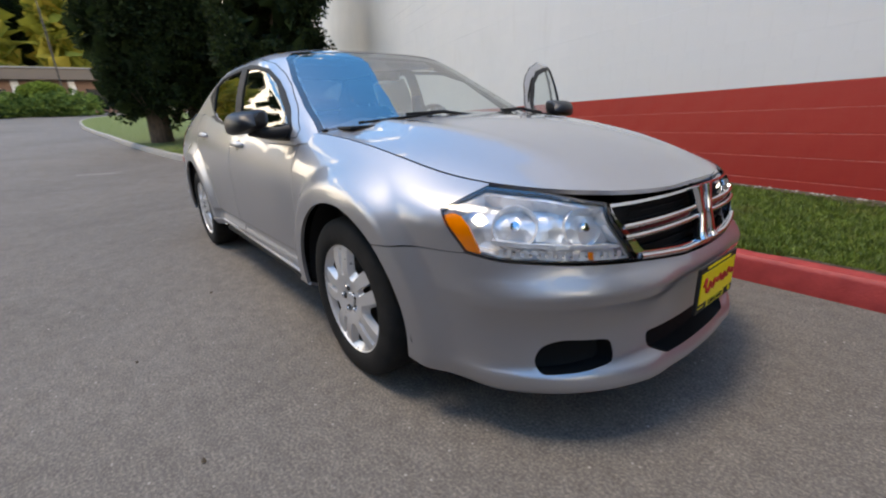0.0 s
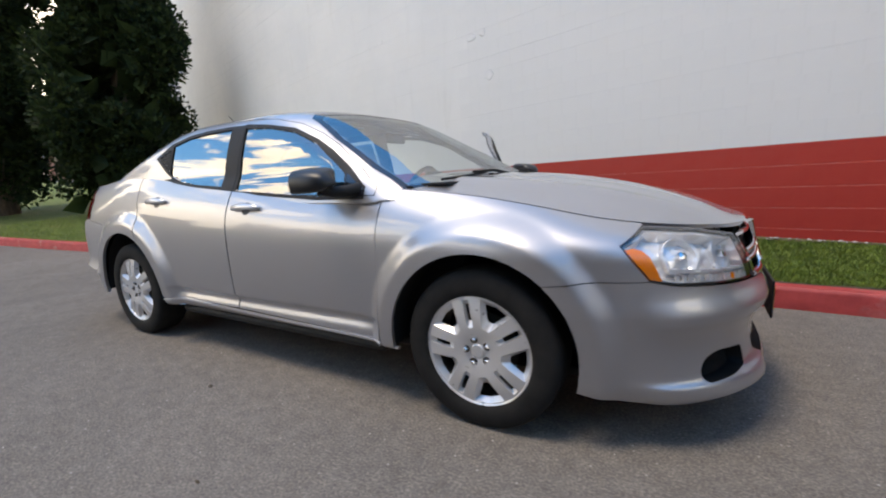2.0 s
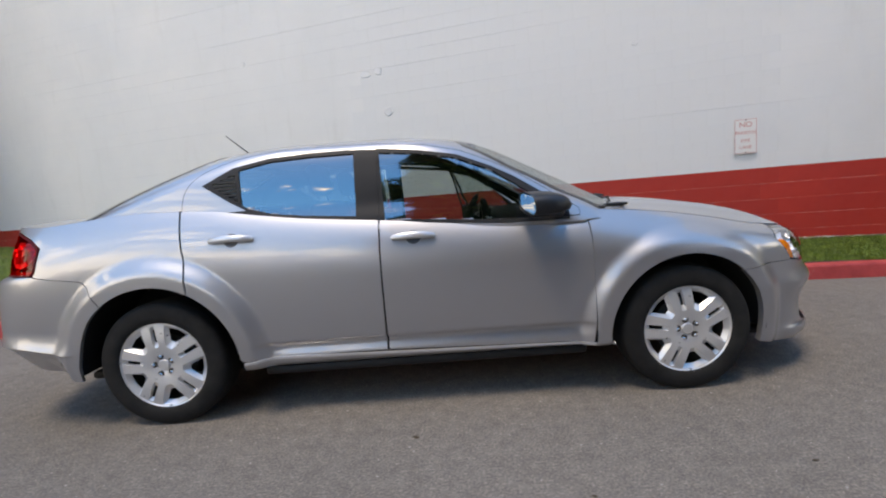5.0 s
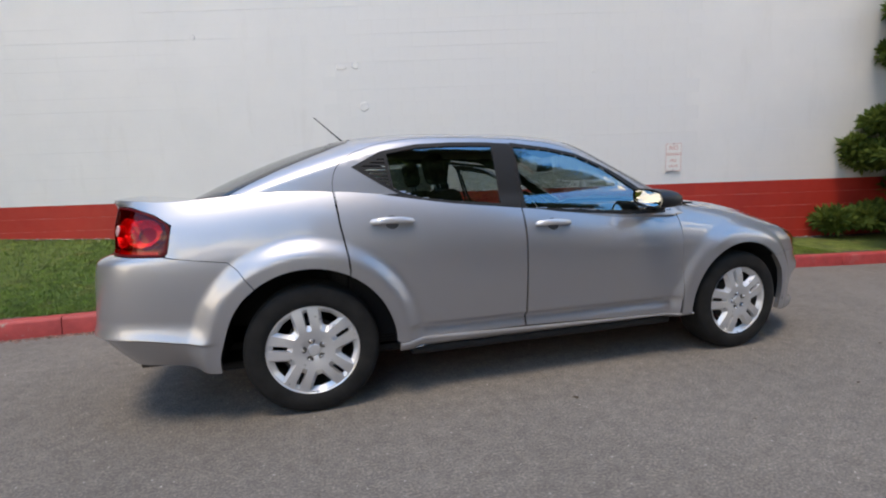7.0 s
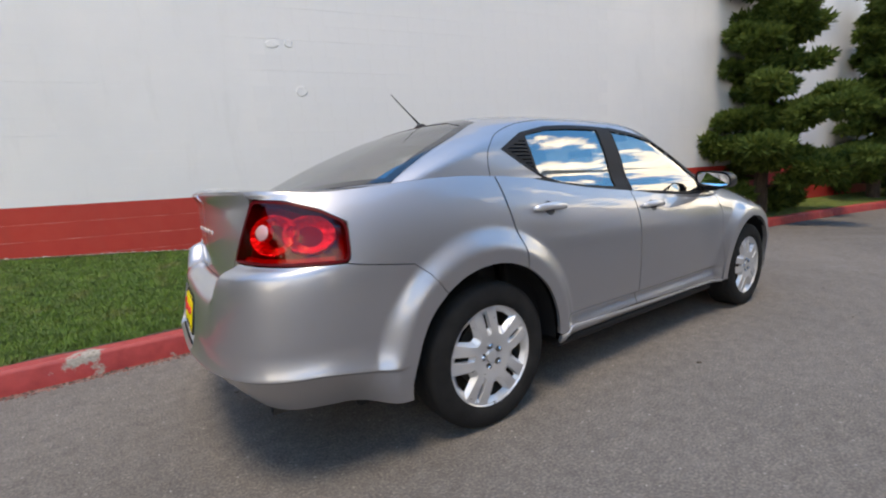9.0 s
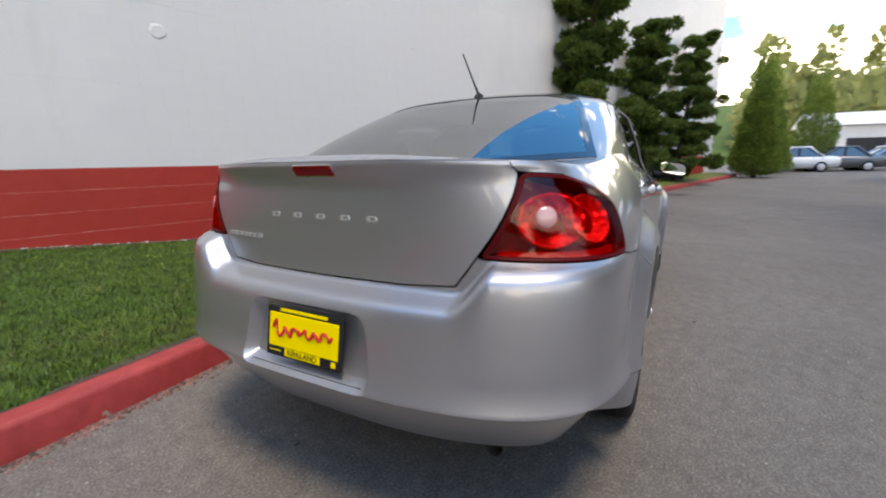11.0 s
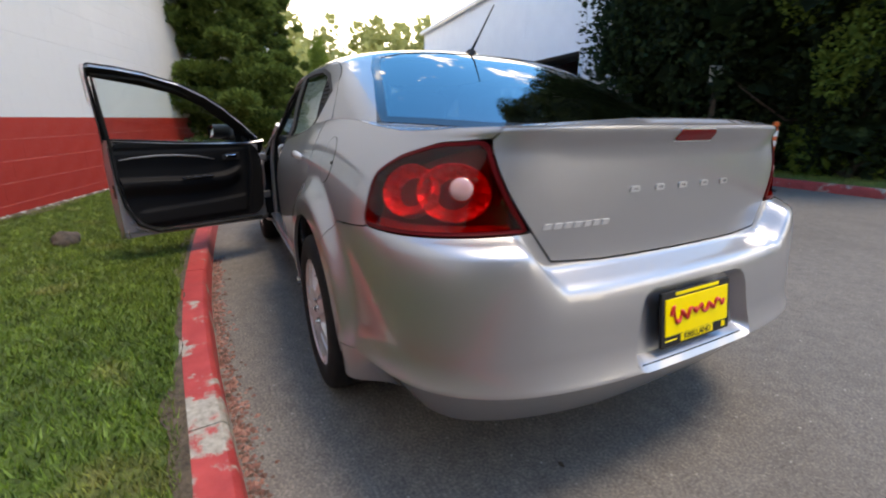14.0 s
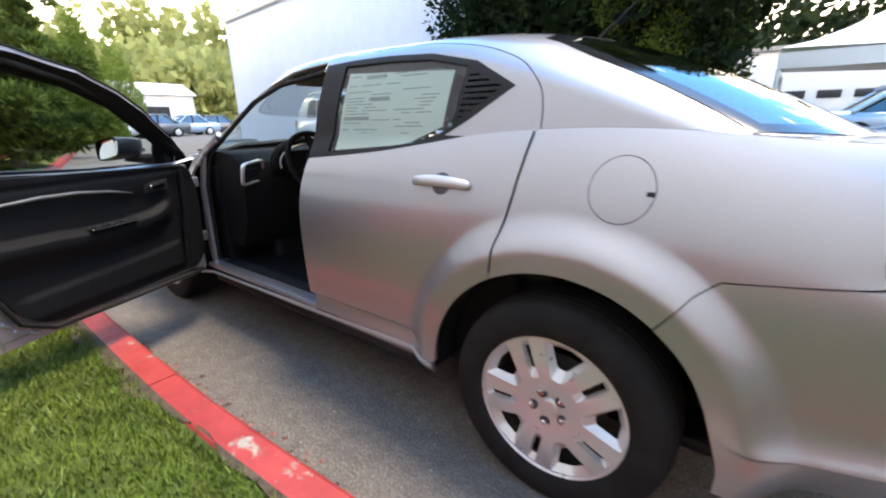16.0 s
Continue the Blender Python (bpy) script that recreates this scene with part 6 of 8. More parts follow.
part("trim_line", tube([on_lining(x, z) for x, z in ((-0.135, 0.872), (-0.05, 0.884), (0.08, 0.892), (0.22, 0.889), (0.36, 0.873), (0.47, 0.848))], [0.003, 0.006, 0.0075, 0.0075, 0.006, 0.002], 10), material("satin_grey_trim", (0.17, 0.17, 0.175), 0.45, 0.4), DOOR_L, smooth=60)
part("handle_cup", box(0.14, 0.008, 0.055, 0.004, segments=3), TRIM, DOOR_L, pose_=Matrix.Translation(on_lining(0.60, 0.862, 0.002)))
part("inner_handle", box(0.085, 0.02, 0.022, 0.008, segments=3), CHROME, DOOR_L, pose_=Matrix.Translation(on_lining(0.60, 0.864, 0.012)))
part("pull_grip", tube([on_lining(x, z, 0.012) for x, z in ((0.735, 0.93), (0.74, 0.84), (0.735, 0.72), (0.72, 0.58), (0.70, 0.46))], [0.008, 0.014, 0.017, 0.015, 0.008], 12), CABIN, DOOR_L, smooth=60)
part("switch_plate", box(0.22, 0.042, 0.010, 0.004, segments=3), GLOSSBLACK, DOOR_L, pose_=Matrix.Translation((0.33, 0.708, float(arm_top(0.33)) + 0.003)))
for k in range(3):
    part("window_switch", box(0.028, 0.018, 0.010, 0.003), TRIM, DOOR_L, pose_=Matrix.Translation((0.26 + 0.06 * k, 0.708, float(arm_top(0.33)) + 0.010)))
# painted inner panel behind the trim, with its plugs
pan = rounded([(-0.178, 0.336), (-0.178, 0.98), (0.84, 0.95), (0.855, 0.335)], 0.02)
panel_bm = bmesh.new()
pr = [[panel_bm.verts.new((p[0], y, p[1])) for p in pan] for y in (0.79, 0.765)]
for i in range(len(pan)):
    panel_bm.faces.new((pr[0][i], pr[0][(i + 1) % len(pan)], pr[1][(i + 1) % len(pan)], pr[1][i]))
panel_bm.faces.new(pr[1])
bmesh.ops.recalc_face_normals(panel_bm, faces=panel_bm.faces[:])
part("inner_panel", panel_bm, PAINT, DOOR_L, "silver painted inner panel", smooth=35)
for px_, pz_ in ((-0.125, 0.435), (-0.095, 0.395), (-0.045, 0.366)):
    part("panel_plug", box(0.032, 0.012, 0.016, 0.005, segments=3), PAINT, DOOR_L, pose_=pose(px_, 0.762, pz_, 0, 40, 0))
# door edge: painted shut face, seal and latch
edge = bmesh.new()
zz_ = np.linspace(0.33, 1.0, 20)
for z in zz_:
    yo = -girth(-0.186, z)[1]
    edge.verts.new((-0.187, yo - 0.012, z))
    edge.verts.new((-0.181, yo - 0.055, z))
    edge.verts.new((-0.150, yo - 0.095, z))
edge.verts.ensure_lookup_table()
for i in range(19):
    for j in range(2):
        a = 3 * i + j
        edge.faces.new([edge.verts[q] for q in (a, a + 1, a + 4, a + 3)])
part("shut_face", edge, PAINT, DOOR_L, smooth=40)
bot = bmesh.new()
xb = np.linspace(-0.186, 0.89, 24)
for x in xb:
    zb = np.interp(x, [-0.188, 0.893], [0.327, 0.298])
    yo = -girth(x, 0.34)[1]
    bot.verts.new((x, yo - 0.012, zb + 0.002))
    bot.verts.new((x, yo - 0.06, zb + 0.006))
    bot.verts.new((x, yo - 0.10, zb + 0.05))
bot.verts.ensure_lookup_table()
for i in range(23):
    for j in range(2):
        a = 3 * i + j
        bot.faces.new([bot.verts[q] for q in (a, a + 1, a + 4, a + 3)])
part("shut_face", bot, PAINT, DOOR_L, smooth=40)
seal_pts = [(0.80, 0.745, 0.345), (0.30, 0.745, 0.350), (0.02, 0.745, 0.362), (-0.088, 0.745, 0.425), (-0.142, 0.745, 0.56), (-0.160, 0.745, 0.72), (-0.168, 0.725, 0.98), (-0.200, 0.655, 1.28), (-0.212, 0.615, 1.39), (0.04, 0.622, 1.378), (0.24, 0.645, 1.33), (0.42, 0.675, 1.26), (0.60, 0.71, 1.16), (0.78, 0.75, 1.03)]
part("door_seal", tube(seal_pts, 0.011, 8), RUBBER, DOOR_L, smooth=60)
part("latch", box(0.012, 0.05, 0.09, 0.004, (-0.176, 0.80, 0.66)), DARKMETAL, DOOR_L)
part("latch_bolt", box(0.014, 0.02, 0.03, 0.003, (-0.182, 0.80, 0.67)), CHROME, DOOR_L)
part("hinge", box(0.07, 0.04, 0.06, 0.01, (0.885, 0.79, 0.52)), PAINT, DOOR_L)
part("hinge", box(0.07, 0.04, 0.06, 0.01, (0.885, 0.79, 0.84)), PAINT, DOOR_L)

# ---- kerbs ----
def kerb(x0, x1, line, zf, mat_of, inward, label, seg=1.78, rise=0.15, width=0.15):
    """A kerb in cast lengths along y = line(x); inward is the side of its back."""
    root = empty("kerb", label=label, category="kerb", kind="structure")
    x = x0
    while x < x1 - 0.1:
        xe = min(x + seg, x1)
        n = 7
        bm = bmesh.new()
        rows_ = []
        for q in np.linspace(x + 0.004, xe - 0.004, n):
            y, z = float(line(q)), float(zf(q))
            d = (float(line(q + 0.05)) - float(line(q - 0.05))) / 0.1
            nx, ny = -d / math.hypot(1, d) * inward, inward / math.hypot(1, d)
            prof = [(-0.012, -0.06), (-0.006, 0.0), (0.006, rise - 0.028), (0.012, rise - 0.012), (0.028, rise), (width - 0.02, rise), (width, rise - 0.02), (width, -0.06)]
            rows_.append([bm.verts.new((q + nx * u, y + ny * u, z + v)) for u, v in prof])
        for a, b in zip(rows_, rows_[1:]):
            for i in range(len(a) - 1):
                bm.faces.new((a[i], a[i + 1], b[i + 1], b[i]))
        bm.faces.new(rows_[0])
        bm.faces.new(rows_[-1])
        bmesh.ops.recalc_face_normals(bm, faces=bm.faces[:])
        part("kerb_stone", bm, mat_of((x + xe) / 2), root, smooth=35)
        x = xe
    return root


kerb(-48.0, 23, kerb_y, road_z, lambda x: KERBRED if x > -9.8 else CONCRETE, 1, "concrete kerb painted red, chipped and worn")
right_y = spline([(-40, -15.0), (-20, -11.0), (-12, -9.0), (-6, -8.1), (-1, -7.9), (2, -8.1), (4, -8.5), (5.2, -9.1), (5.8, -10.5)])
kerb(-30, 5.6, right_y, road_z, lambda x: KERBRED, -1, "concrete kerb painted red round the planted bed")
strip_sheet("planted_bed", np.linspace(-30, 5.6, 50), lambda x: right_y(x) - 12, lambda x: right_y(x) - 0.13, lambda x, y: lot_z(x, y) + 0.14 + 0.05 * smooth01((right_y(x) - y) / 3), GRASS, n=14,
            label="grass bed under the dark trees", category="lawn", kind="structure")
blades("grass", 16000, -9.0, 5.0, lambda x: right_y(x) - 2.2, lambda x: right_y(x) - 0.15, lambda x, y: lot_z(x, y) + 0.14 + 0.05 * smooth01((right_y(x) - y) / 3), BLADE, (0.05, 0.1), label="rough grass under the dark trees")

# flakes of red paint and grit in the gutter, pale crumbs below the wall, leaves on the road
crng = np.random.default_rng(11)


def crumbs(name, xy, zf, size, mat, label, category):
    n = len(xy)
    base = np.array([(-1, -0.7, 0), (1, -0.8, 0), (0.9, 0.8, 0), (-0.8, 0.9, 0), (0.1, 0.0, 0.8)])
    f0 = np.array([(0, 1, 4), (1, 2, 4), (2, 3, 4), (3, 0, 4)])
    a = crng.uniform(0, 2 * np.pi, n)
    s = crng.uniform(*size, n)
    R = np.stack([np.cos(a), -np.sin(a), np.sin(a), np.cos(a)], -1).reshape(n, 2, 2)
    b = base[None] * (crng.uniform(0.5, 1.2, (n, 5, 1)))
    v = np.empty((n, 5, 3))
    v[..., :2] = np.einsum("nij,nkj->nki", R, b[..., :2]) * s[:, None, None] + xy[:, None]
    v[..., 2] = zf(xy[:, 0], xy[:, 1])[:, None] - 0.001 + b[..., 2] * s[:, None]
    f = (f0[None] + 5 * np.arange(n)[:, None, None]).reshape(-1, 3)
    return tagged(mesh_object(name, v.reshape(-1, 3), f, mat), label, category, kind="stuff")


FLAKE = material("flake_red", (0.15, 0.075, 0.06), 0.9)
feed(FLAKE, "Base Color", ramp(FLAKE, island(FLAKE), [(0.0, (0.06, 0.045, 0.035)), (0.5, (0.16, 0.07, 0.055)), (1.0, (0.30, 0.15, 0.12))]))
x = crng.uniform(-4.8, 0.8, 2600)
crumbs("paint_flakes", np.stack([x, kerb_y(x) - 0.012 - np.abs(crng.normal(0, 0.034, 2600))], -1), lambda x, y: road_z(x), (0.004, 0.016), FLAKE, "chips of red paint and brick in the gutter", "debris")
x = crng.uniform(-4.5, 5.0, 1500)
crumbs("grit", np.stack([x, kerb_y(x) - 0.01 - np.abs(crng.normal(0, 0.10, 1500))], -1), lambda x, y: road_z(x), (0.002, 0.007), material("grit_grey", (0.20, 0.18, 0.15), 0.95), "grit and dry dirt along the kerb", "debris")
x = crng.uniform(-6, 7, 420)
crumbs("wall_crumbs", np.stack([x, wall_y(x) - 0.02 - np.abs(crng.normal(0, 0.05, 420))], -1), lambda x, y: grass_z(x, y) + 0.012, (0.006, 0.022), material("pale_crumb", (0.33, 0.30, 0.28), 0.9), "pale crumbs of paint and mortar below the wall", "debris")
x = crng.uniform(-6, 7, 1400)
y = crng.uniform(-6.5, 1.2, 1400)
crumbs("road_chips", np.stack([x, np.minimum(y, kerb_y(x) - 0.1)], -1), lambda x, y: road_z(x), (0.0025, 0.006), material("stone_chip", (0.36, 0.34, 0.31), 0.9), "loose pale stone chips on the asphalt", "gravel")
LEAFMAT = material("dead_leaf", (0.06, 0.045, 0.03), 0.9)
for lx, ly in ((-0.06, -1.16), (-0.05, -1.15 - 0.02), (1.51, -1.51), (-2.28, 0.29), (0.62, -1.62), (2.35, -1.15), (-1.9, -1.9)):
    lf = bmesh.new()
    lr_ = random.Random(int(lx * 100 + ly * 10))
    ring_ = [lf.verts.new((0.016 * math.cos(a) * lr_.uniform(0.6, 1.2), 0.009 * math.sin(a) * lr_.uniform(0.6, 1.2), 0.003 + 0.006 * lr_.random())) for a in np.linspace(0, 2 * math.pi, 8, endpoint=False)]
    top_ = lf.verts.new((0, 0, 0.009))
    for i in range(8):
        lf.faces.new((ring_[i], ring_[(i + 1) % 8], top_))
    me = bpy.data.meshes.new("leaf")
    lf.to_mesh(me)
    lf.free()
    me.materials.append(LEAFMAT)
    lo = tagged(new("fallen_leaf", me), "small dark dried leaf lying on the asphalt", "leaf", "fallen leaves")
    lo.location = (lx, ly, -0.002)


def lump(name, x, y, size, mat, label, category, seed=1):
    bm = bmesh.new()
    bmesh.ops.create_icosphere(bm, subdivisions=3, radius=1)
    for v in bm.verts:
        v.co *= 1 + 0.35 * noise.noise(v.co * 1.6 + Vector((seed, 0, 0)))
        v.co = Vector((v.co.x * size[0], v.co.y * size[1], v.co.z * size[2]))
    me = bpy.data.meshes.new(name)
    for f in bm.faces:
        f.smooth = True
    bm.to_mesh(me)
    bm.free()
    me.materials.append(mat)
    ob = tagged(new(name, me), label, category)
    ob.location = (x, y, float(grass_z(x, y)) + size[2] * 0.3)
    return ob


lump("stump", 1.09, 2.36, (0.13, 0.09, 0.07), BARK, "low brown tree stump in the lawn", "stump", 4)
STRAW = material("dry_straw_soil", (0.3, 0.24, 0.15), 0.95)
feed(STRAW, "Base Color", ramp(STRAW, noise_node(STRAW, 26, 5, 0.7), [(0.3, (0.11, 0.080, 0.050)), (0.7, (0.23, 0.165, 0.10))]))
bump(STRAW, noise_node(STRAW, 70, 4, 0.7), 0.8, 0.015)


def bare_patch(x, y, rx, ry, turn, seed):
    """A ragged bare patch lying on the lawn."""
    pr_ = random.Random(seed)
    bm, n = bmesh.new(), 40
    c_, s_ = math.cos(radians(turn)), math.sin(radians(turn))
    rings_ = []
    for k, f in ((0, 0.35), (1, 0.7), (2, 1.0)):
        row = []
        for i in range(n):
            a = 2 * math.pi * i / n
            q = f * (0.8 + 0.22 * math.sin(3 * a + seed) + 0.12 * math.sin(7 * a) + (pr_.uniform(-0.16, 0.16) if k == 2 else 0))
            u, v = rx * q * math.cos(a), ry * q * math.sin(a)
            px_, py_ = x + c_ * u - s_ * v, y + s_ * u + c_ * v
            row.append(bm.verts.new((px_, py_, float(grass_z(px_, py_)) + (0.048, 0.040, 0.000)[k])))
        rings_.append(row)
    mid_v = bm.verts.new((x, y, float(grass_z(x, y)) + 0.050))
    for i in range(n):
        bm.faces.new((mid_v, rings_[0][i], rings_[0][(i + 1) % n]))
    for p, q in zip(rings_, rings_[1:]):
        for i in range(n):
            bm.faces.new((p[i], q[i], q[(i + 1) % n], p[(i + 1) % n]))
    me = bpy.data.meshes.new("soil_patch")
    for f in bm.faces:
        f.smooth = True
    bm.to_mesh(me)
    bm.free()
    me.materials.append(STRAW)
    tagged(new("soil_patch", me), "bare patch of dry straw-coloured soil in the lawn", "soil", kind="structure")


bare_patch(-0.22, 2.96, 0.58, 0.21, 6, 9)


# ---- trees ----
def leaf_cloud(name, centres, radii, count, size, mat, parent=None, seed=1, aspect=0.45, droop=0.0, shell=0.55, points=3):
    """Many small leaf sprays filling clumps, nearer their skins; one mesh."""
    g = np.random.default_rng(seed)
    C, Rd = np.asarray(centres, float), np.asarray(radii, float)
    if Rd.ndim == 1:
        Rd = np.repeat(Rd[:, None], 3, 1)
    wgt = (Rd[:, 0] * Rd[:, 1]) ** 0.9
    k = g.choice(len(C), count, p=wgt / wgt.sum())
    d = g.normal(size=(count, 3))
    d /= np.linalg.norm(d, axis=1)[:, None]
    r = 1 - (1 - shell) * g.random(count) ** 1.6
    pos = C[k] + d * r[:, None] * Rd[k]
    out = d + 0.7 * g.normal(size=(count, 3)) + np.array([0, 0, 0.35 - droop])
    out /= np.linalg.norm(out, axis=1)[:, None]
    side = np.cross(out, g.normal(size=(count, 3)))
    side /= np.linalg.norm(side, axis=1)[:, None]
    s = g.uniform(*size, count)[:, None]
    w = s * aspect
    up = np.cross(side, out)
    if points == 3:
        v = np.stack([pos - side * w * 0.5, pos + side * w * 0.5, pos + out * s + up * w * 0.2], 1)
        f = np.arange(3 * count).reshape(-1, 3)
    else:
        v = np.stack([pos, pos + out * s * 0.5 + side * w * 0.5, pos + out * s, pos + out * s * 0.5 - side * w * 0.5 + up * w * 0.25], 1)
        f = np.arange(4 * count).reshape(-1, 4)
    return mesh_object(name, v.reshape(-1, 3), f, mat, parent)


def dense_tree(x, y, z, h, r, seed, mat, count, label, category="tree", stems=1, foot=0.9, size=(0.10, 0.22), taper=1.0, name="tree"):
    """An upright evergreen: trunk, bare lower limbs, and a dense crown with an uneven outline."""
    g = np.random.default_rng(seed)
    root = empty(name, pose(x, y, z), label=label, category=category)
    for k in range(stems):
        dx, dy = g.normal(0, 0.18, 2) * (stems > 1)
        pts = [(dx * 0.6, dy * 0.6, -0.1), (dx, dy, h * 0.2), (dx * 1.8, dy * 1.8, h * 0.55), (dx * 2, dy * 2, h * 0.9)]
        rad = 0.045 * h**0.9 / max(1, stems**0.5)
        part("trunk", tube(pts, [rad, rad * 0.8, rad * 0.45, rad * 0.1], 12), BARK, root, smooth=60)
    for k in range(7):
        a, zz = g.uniform(0, 2 * np.pi), g.uniform(foot * 0.5, foot * 1.3)
        q = r * g.uniform(0.45, 0.8)
        part("limb", tube([(0, 0, zz), (q * 0.5 * math.cos(a), q * 0.5 * math.sin(a), zz + 0.12 * g.normal()), (q * math.cos(a), q * math.sin(a), zz + 0.6)], [0.035, 0.025, 0.01], 6), BARK, root)
    cs, rs = [], []
    n = int(90 * max(1.0, h / 10.5) ** 1.3)
    for k in range(n):
        t = (k + g.random()) / n
        zz = foot + (h - foot) * t
        prof = (math.sin(math.pi * min(1, t * 1.15 + 0.16)) ** 0.55 if t < 0.73 else max(0.06, (1 - t) / 0.27) ** 0.75) * (1 - (1 - taper) * t)
        a, q = g.uniform(0, 2 * np.pi), r * prof * g.uniform(0.35, 0.86)
        cs.append((q * math.cos(a), q * math.sin(a), zz))
        b = r * g.uniform(0.22, 0.36) * (0.55 + 0.45 * prof)
        rs.append((b, b, b * 1.7))
    leaf_cloud("crown", cs, rs, count, size, mat, root, seed, points=4, aspect=0.6, shell=0.45)
    leaf_cloud("inner_foliage", np.array(cs) * (0.8, 0.8, 1.0), np.array(rs) * 0.75, max(600, count // 26), (size[0] * 4.5, size[1] * 4.5), mat, root, seed + 500, points=4, aspect=0.8, shell=0.1)
    return root


def tier_tree(x, y, z, h, r, seed, mat, count, label, lean=(0, 0)):
    """A loose old cypress: bowed trunk, spreading limbs, cloud-like flat pads of foliage with gaps."""
    g = np.random.default_rng(seed)
    root = empty("cypress_tree", pose(x, y, z), label=label, category="tree")
    bend = lambda t: (lean[0] * t + 0.10 * math.sin(3 * t), lean[1] * t + 0.08 * math.sin(4 * t + 1), h * t)
    part("trunk", tube([(*bend(t)[:2], bend(t)[2] - 0.08 * (t == 0)) for t in np.linspace(0, 0.98, 9)], list(np.linspace(0.13, 0.02, 9)), 12), BARK, root, smooth=60)
    cs, rs = [], []
    for k in range(30):
        t = 0.03 + 0.95 * (k + 0.4 * g.random()) / 30
        bx, by, bz = bend(t)
        a = k * 2.4 + g.uniform(-0.4, 0.4)
        q = r * (1.06 - 0.74 * t) * g.uniform(0.62, 1.14)
        tip = (bx + q * math.cos(a), by + q * math.sin(a), bz + q * g.uniform(-0.12, 0.42))
        mid_ = (bx + q * 0.5 * math.cos(a), by + q * 0.5 * math.sin(a), bz + q * 0.05)
        part("limb", tube([(bx, by, bz), mid_, tip], [0.028, 0.018, 0.006], 6), BARK, root)
        for u in (0.34, 0.58, 0.80, 1.0):
            px = bx + (tip[0] - bx) * u + g.normal(0, 0.12)
            py = by + (tip[1] - by) * u + g.normal(0, 0.12)
            pz = bz + (tip[2] - bz) * u + g.normal(0.04, 0.07)
            b = r * g.uniform(0.08, 0.21) * (0.65 + 0.5 * (1 - t)) * (1.16 - 0.36 * u)
            cs.append((px, py, pz))
            rs.append((b * 1.25, b * 1.25, b * 0.62))
    leaf_cloud("crown", cs, rs, count, (0.06, 0.19), mat, root, seed, points=4, shell=0.55, aspect=0.32)
    return root


# cypresses by the wall, ahead of the car
tier_tree(7.5, 1.0, 0.22, 5.6, 1.50, 21, PINELEAF, 84000, "old cypress with cloud-like green pads beside the wall", (0.3, 0.1))
tier_tree(11.4, 0.05, 0.32, 4.8, 1.10, 22, PINELEAF, 56000, "old cypress with cloud-like green pads beside the wall", (-0.4, 0.0))
tier_tree(15.2, -1.0, 0.40, 5.4, 1.35, 23, PINELEAF, 56000, "old leaning cypress with dark green pads beside the wall", (0.9, -0.3))
# low dark hedge behind the planted bed
def hedge(x0, x1, y, h, seed):
    g = np.random.default_rng(seed)
    n = int((x1 - x0) * 6)
    root = empty("hedge", pose((x0 + x1) / 2, y, 0.15), label="low dark evergreen hedge behind the planted bed", category="hedge")
    cs = np.stack([g.uniform(x0, x1, n) - (x0 + x1) / 2, g.normal(0, 0.28, n), g.uniform(0.15, h - 0.3, n)], -1)
    rs = np.repeat(g.uniform(0.25, 0.45, n)[:, None], 3, 1)
    leaf_cloud("foliage", cs, rs, n * 260, (0.08, 0.2), DARKLEAF, root, seed, points=4, aspect=0.6)
    for k in range(n // 4):
        x = (x1 - x0) * ((k + 0.5) / (n // 4) - 0.5)
        part("stem", tube([(x, 0, -0.1), (x + g.normal(0, 0.1), g.normal(0, 0.1), h * 0.6)], [0.03, 0.012], 6), BARK, root)


hedge(-0.4, 5.4, -9.25, 1.5, 51)
hedge(1.0, 5.6, -10.4, 2.2, 52)
hedge(4.5, 6.1, -7.95, 1.35, 53)
# dark evergreens behind the car and over the planted bed
dense_tree(-15.5, 1.95, float(grass_z(-15.5, 1.95)) - 0.02, 12.0, 2.5, 31, DARKLEAF, 80000, "tall dark cypress on the lawn with bare lower limbs", stems=2, foot=1.3, size=(0.08, 0.17))
dense_tree(-11.5, 3.6, float(grass_z(-11.5, 3.6)) - 0.02, 11.0, 1.85, 32, DARKLEAF, 70000, "tall dark cypress on the lawn reaching low beside the wall", stems=2, foot=0.55, size=(0.08, 0.17))
dense_tree(-16.0, 0.58, float(grass_z(-16.0, 0.58)) - 0.02, 10.8, 1.9, 33, DARKLEAF, 62000, "tall dark cypress on the lawn with bare lower limbs", stems=1, foot=1.5, size=(0.08, 0.17))
dense_tree(4.25, -9.75, 0.17, 15.0, 3.0, 41, DARKLEAF, 97000, "broad dark evergreen in the planted bed", stems=3, foot=1.0, size=(0.08, 0.19))
dense_tree(1.0, -9.75, 0.2, 15.5, 2.8, 42, DARKLEAF, 105000, "broad dark evergreen in the planted bed", stems=2, foot=1.0, size=(0.08, 0.19))
dense_tree(2.4, -10.8, 0.2, 15.0, 2.6, 44, DARKLEAF, 24000, "broad dark evergreen in the planted bed", stems=1, foot=0.9)
dense_tree(0.5, -9.5, 0.18, 11.5, 1.6, 43, CONELEAF, 85000, "green evergreen at the end of the planted bed", stems=1, foot=0.25, size=(0.045, 0.11))

# ---- corrugated shed across the drive ----
# white cladding; the blue of sky-lit shade is put into its paint
SHEDPAINT = material("shed_paint", (0.70, 0.74, 0.80), 0.5, 0.0)
feed(SHEDPAINT, "Base Color", ramp(SHEDPAINT, noise_node(SHEDPAINT, 1.5, 5), [(0.3, (0.74, 0.78, 0.86)), (0.7, (0.80, 0.84, 0.91))]))
DARKROOM = material("shed_inside", (0.05, 0.045, 0.04), 0.9)
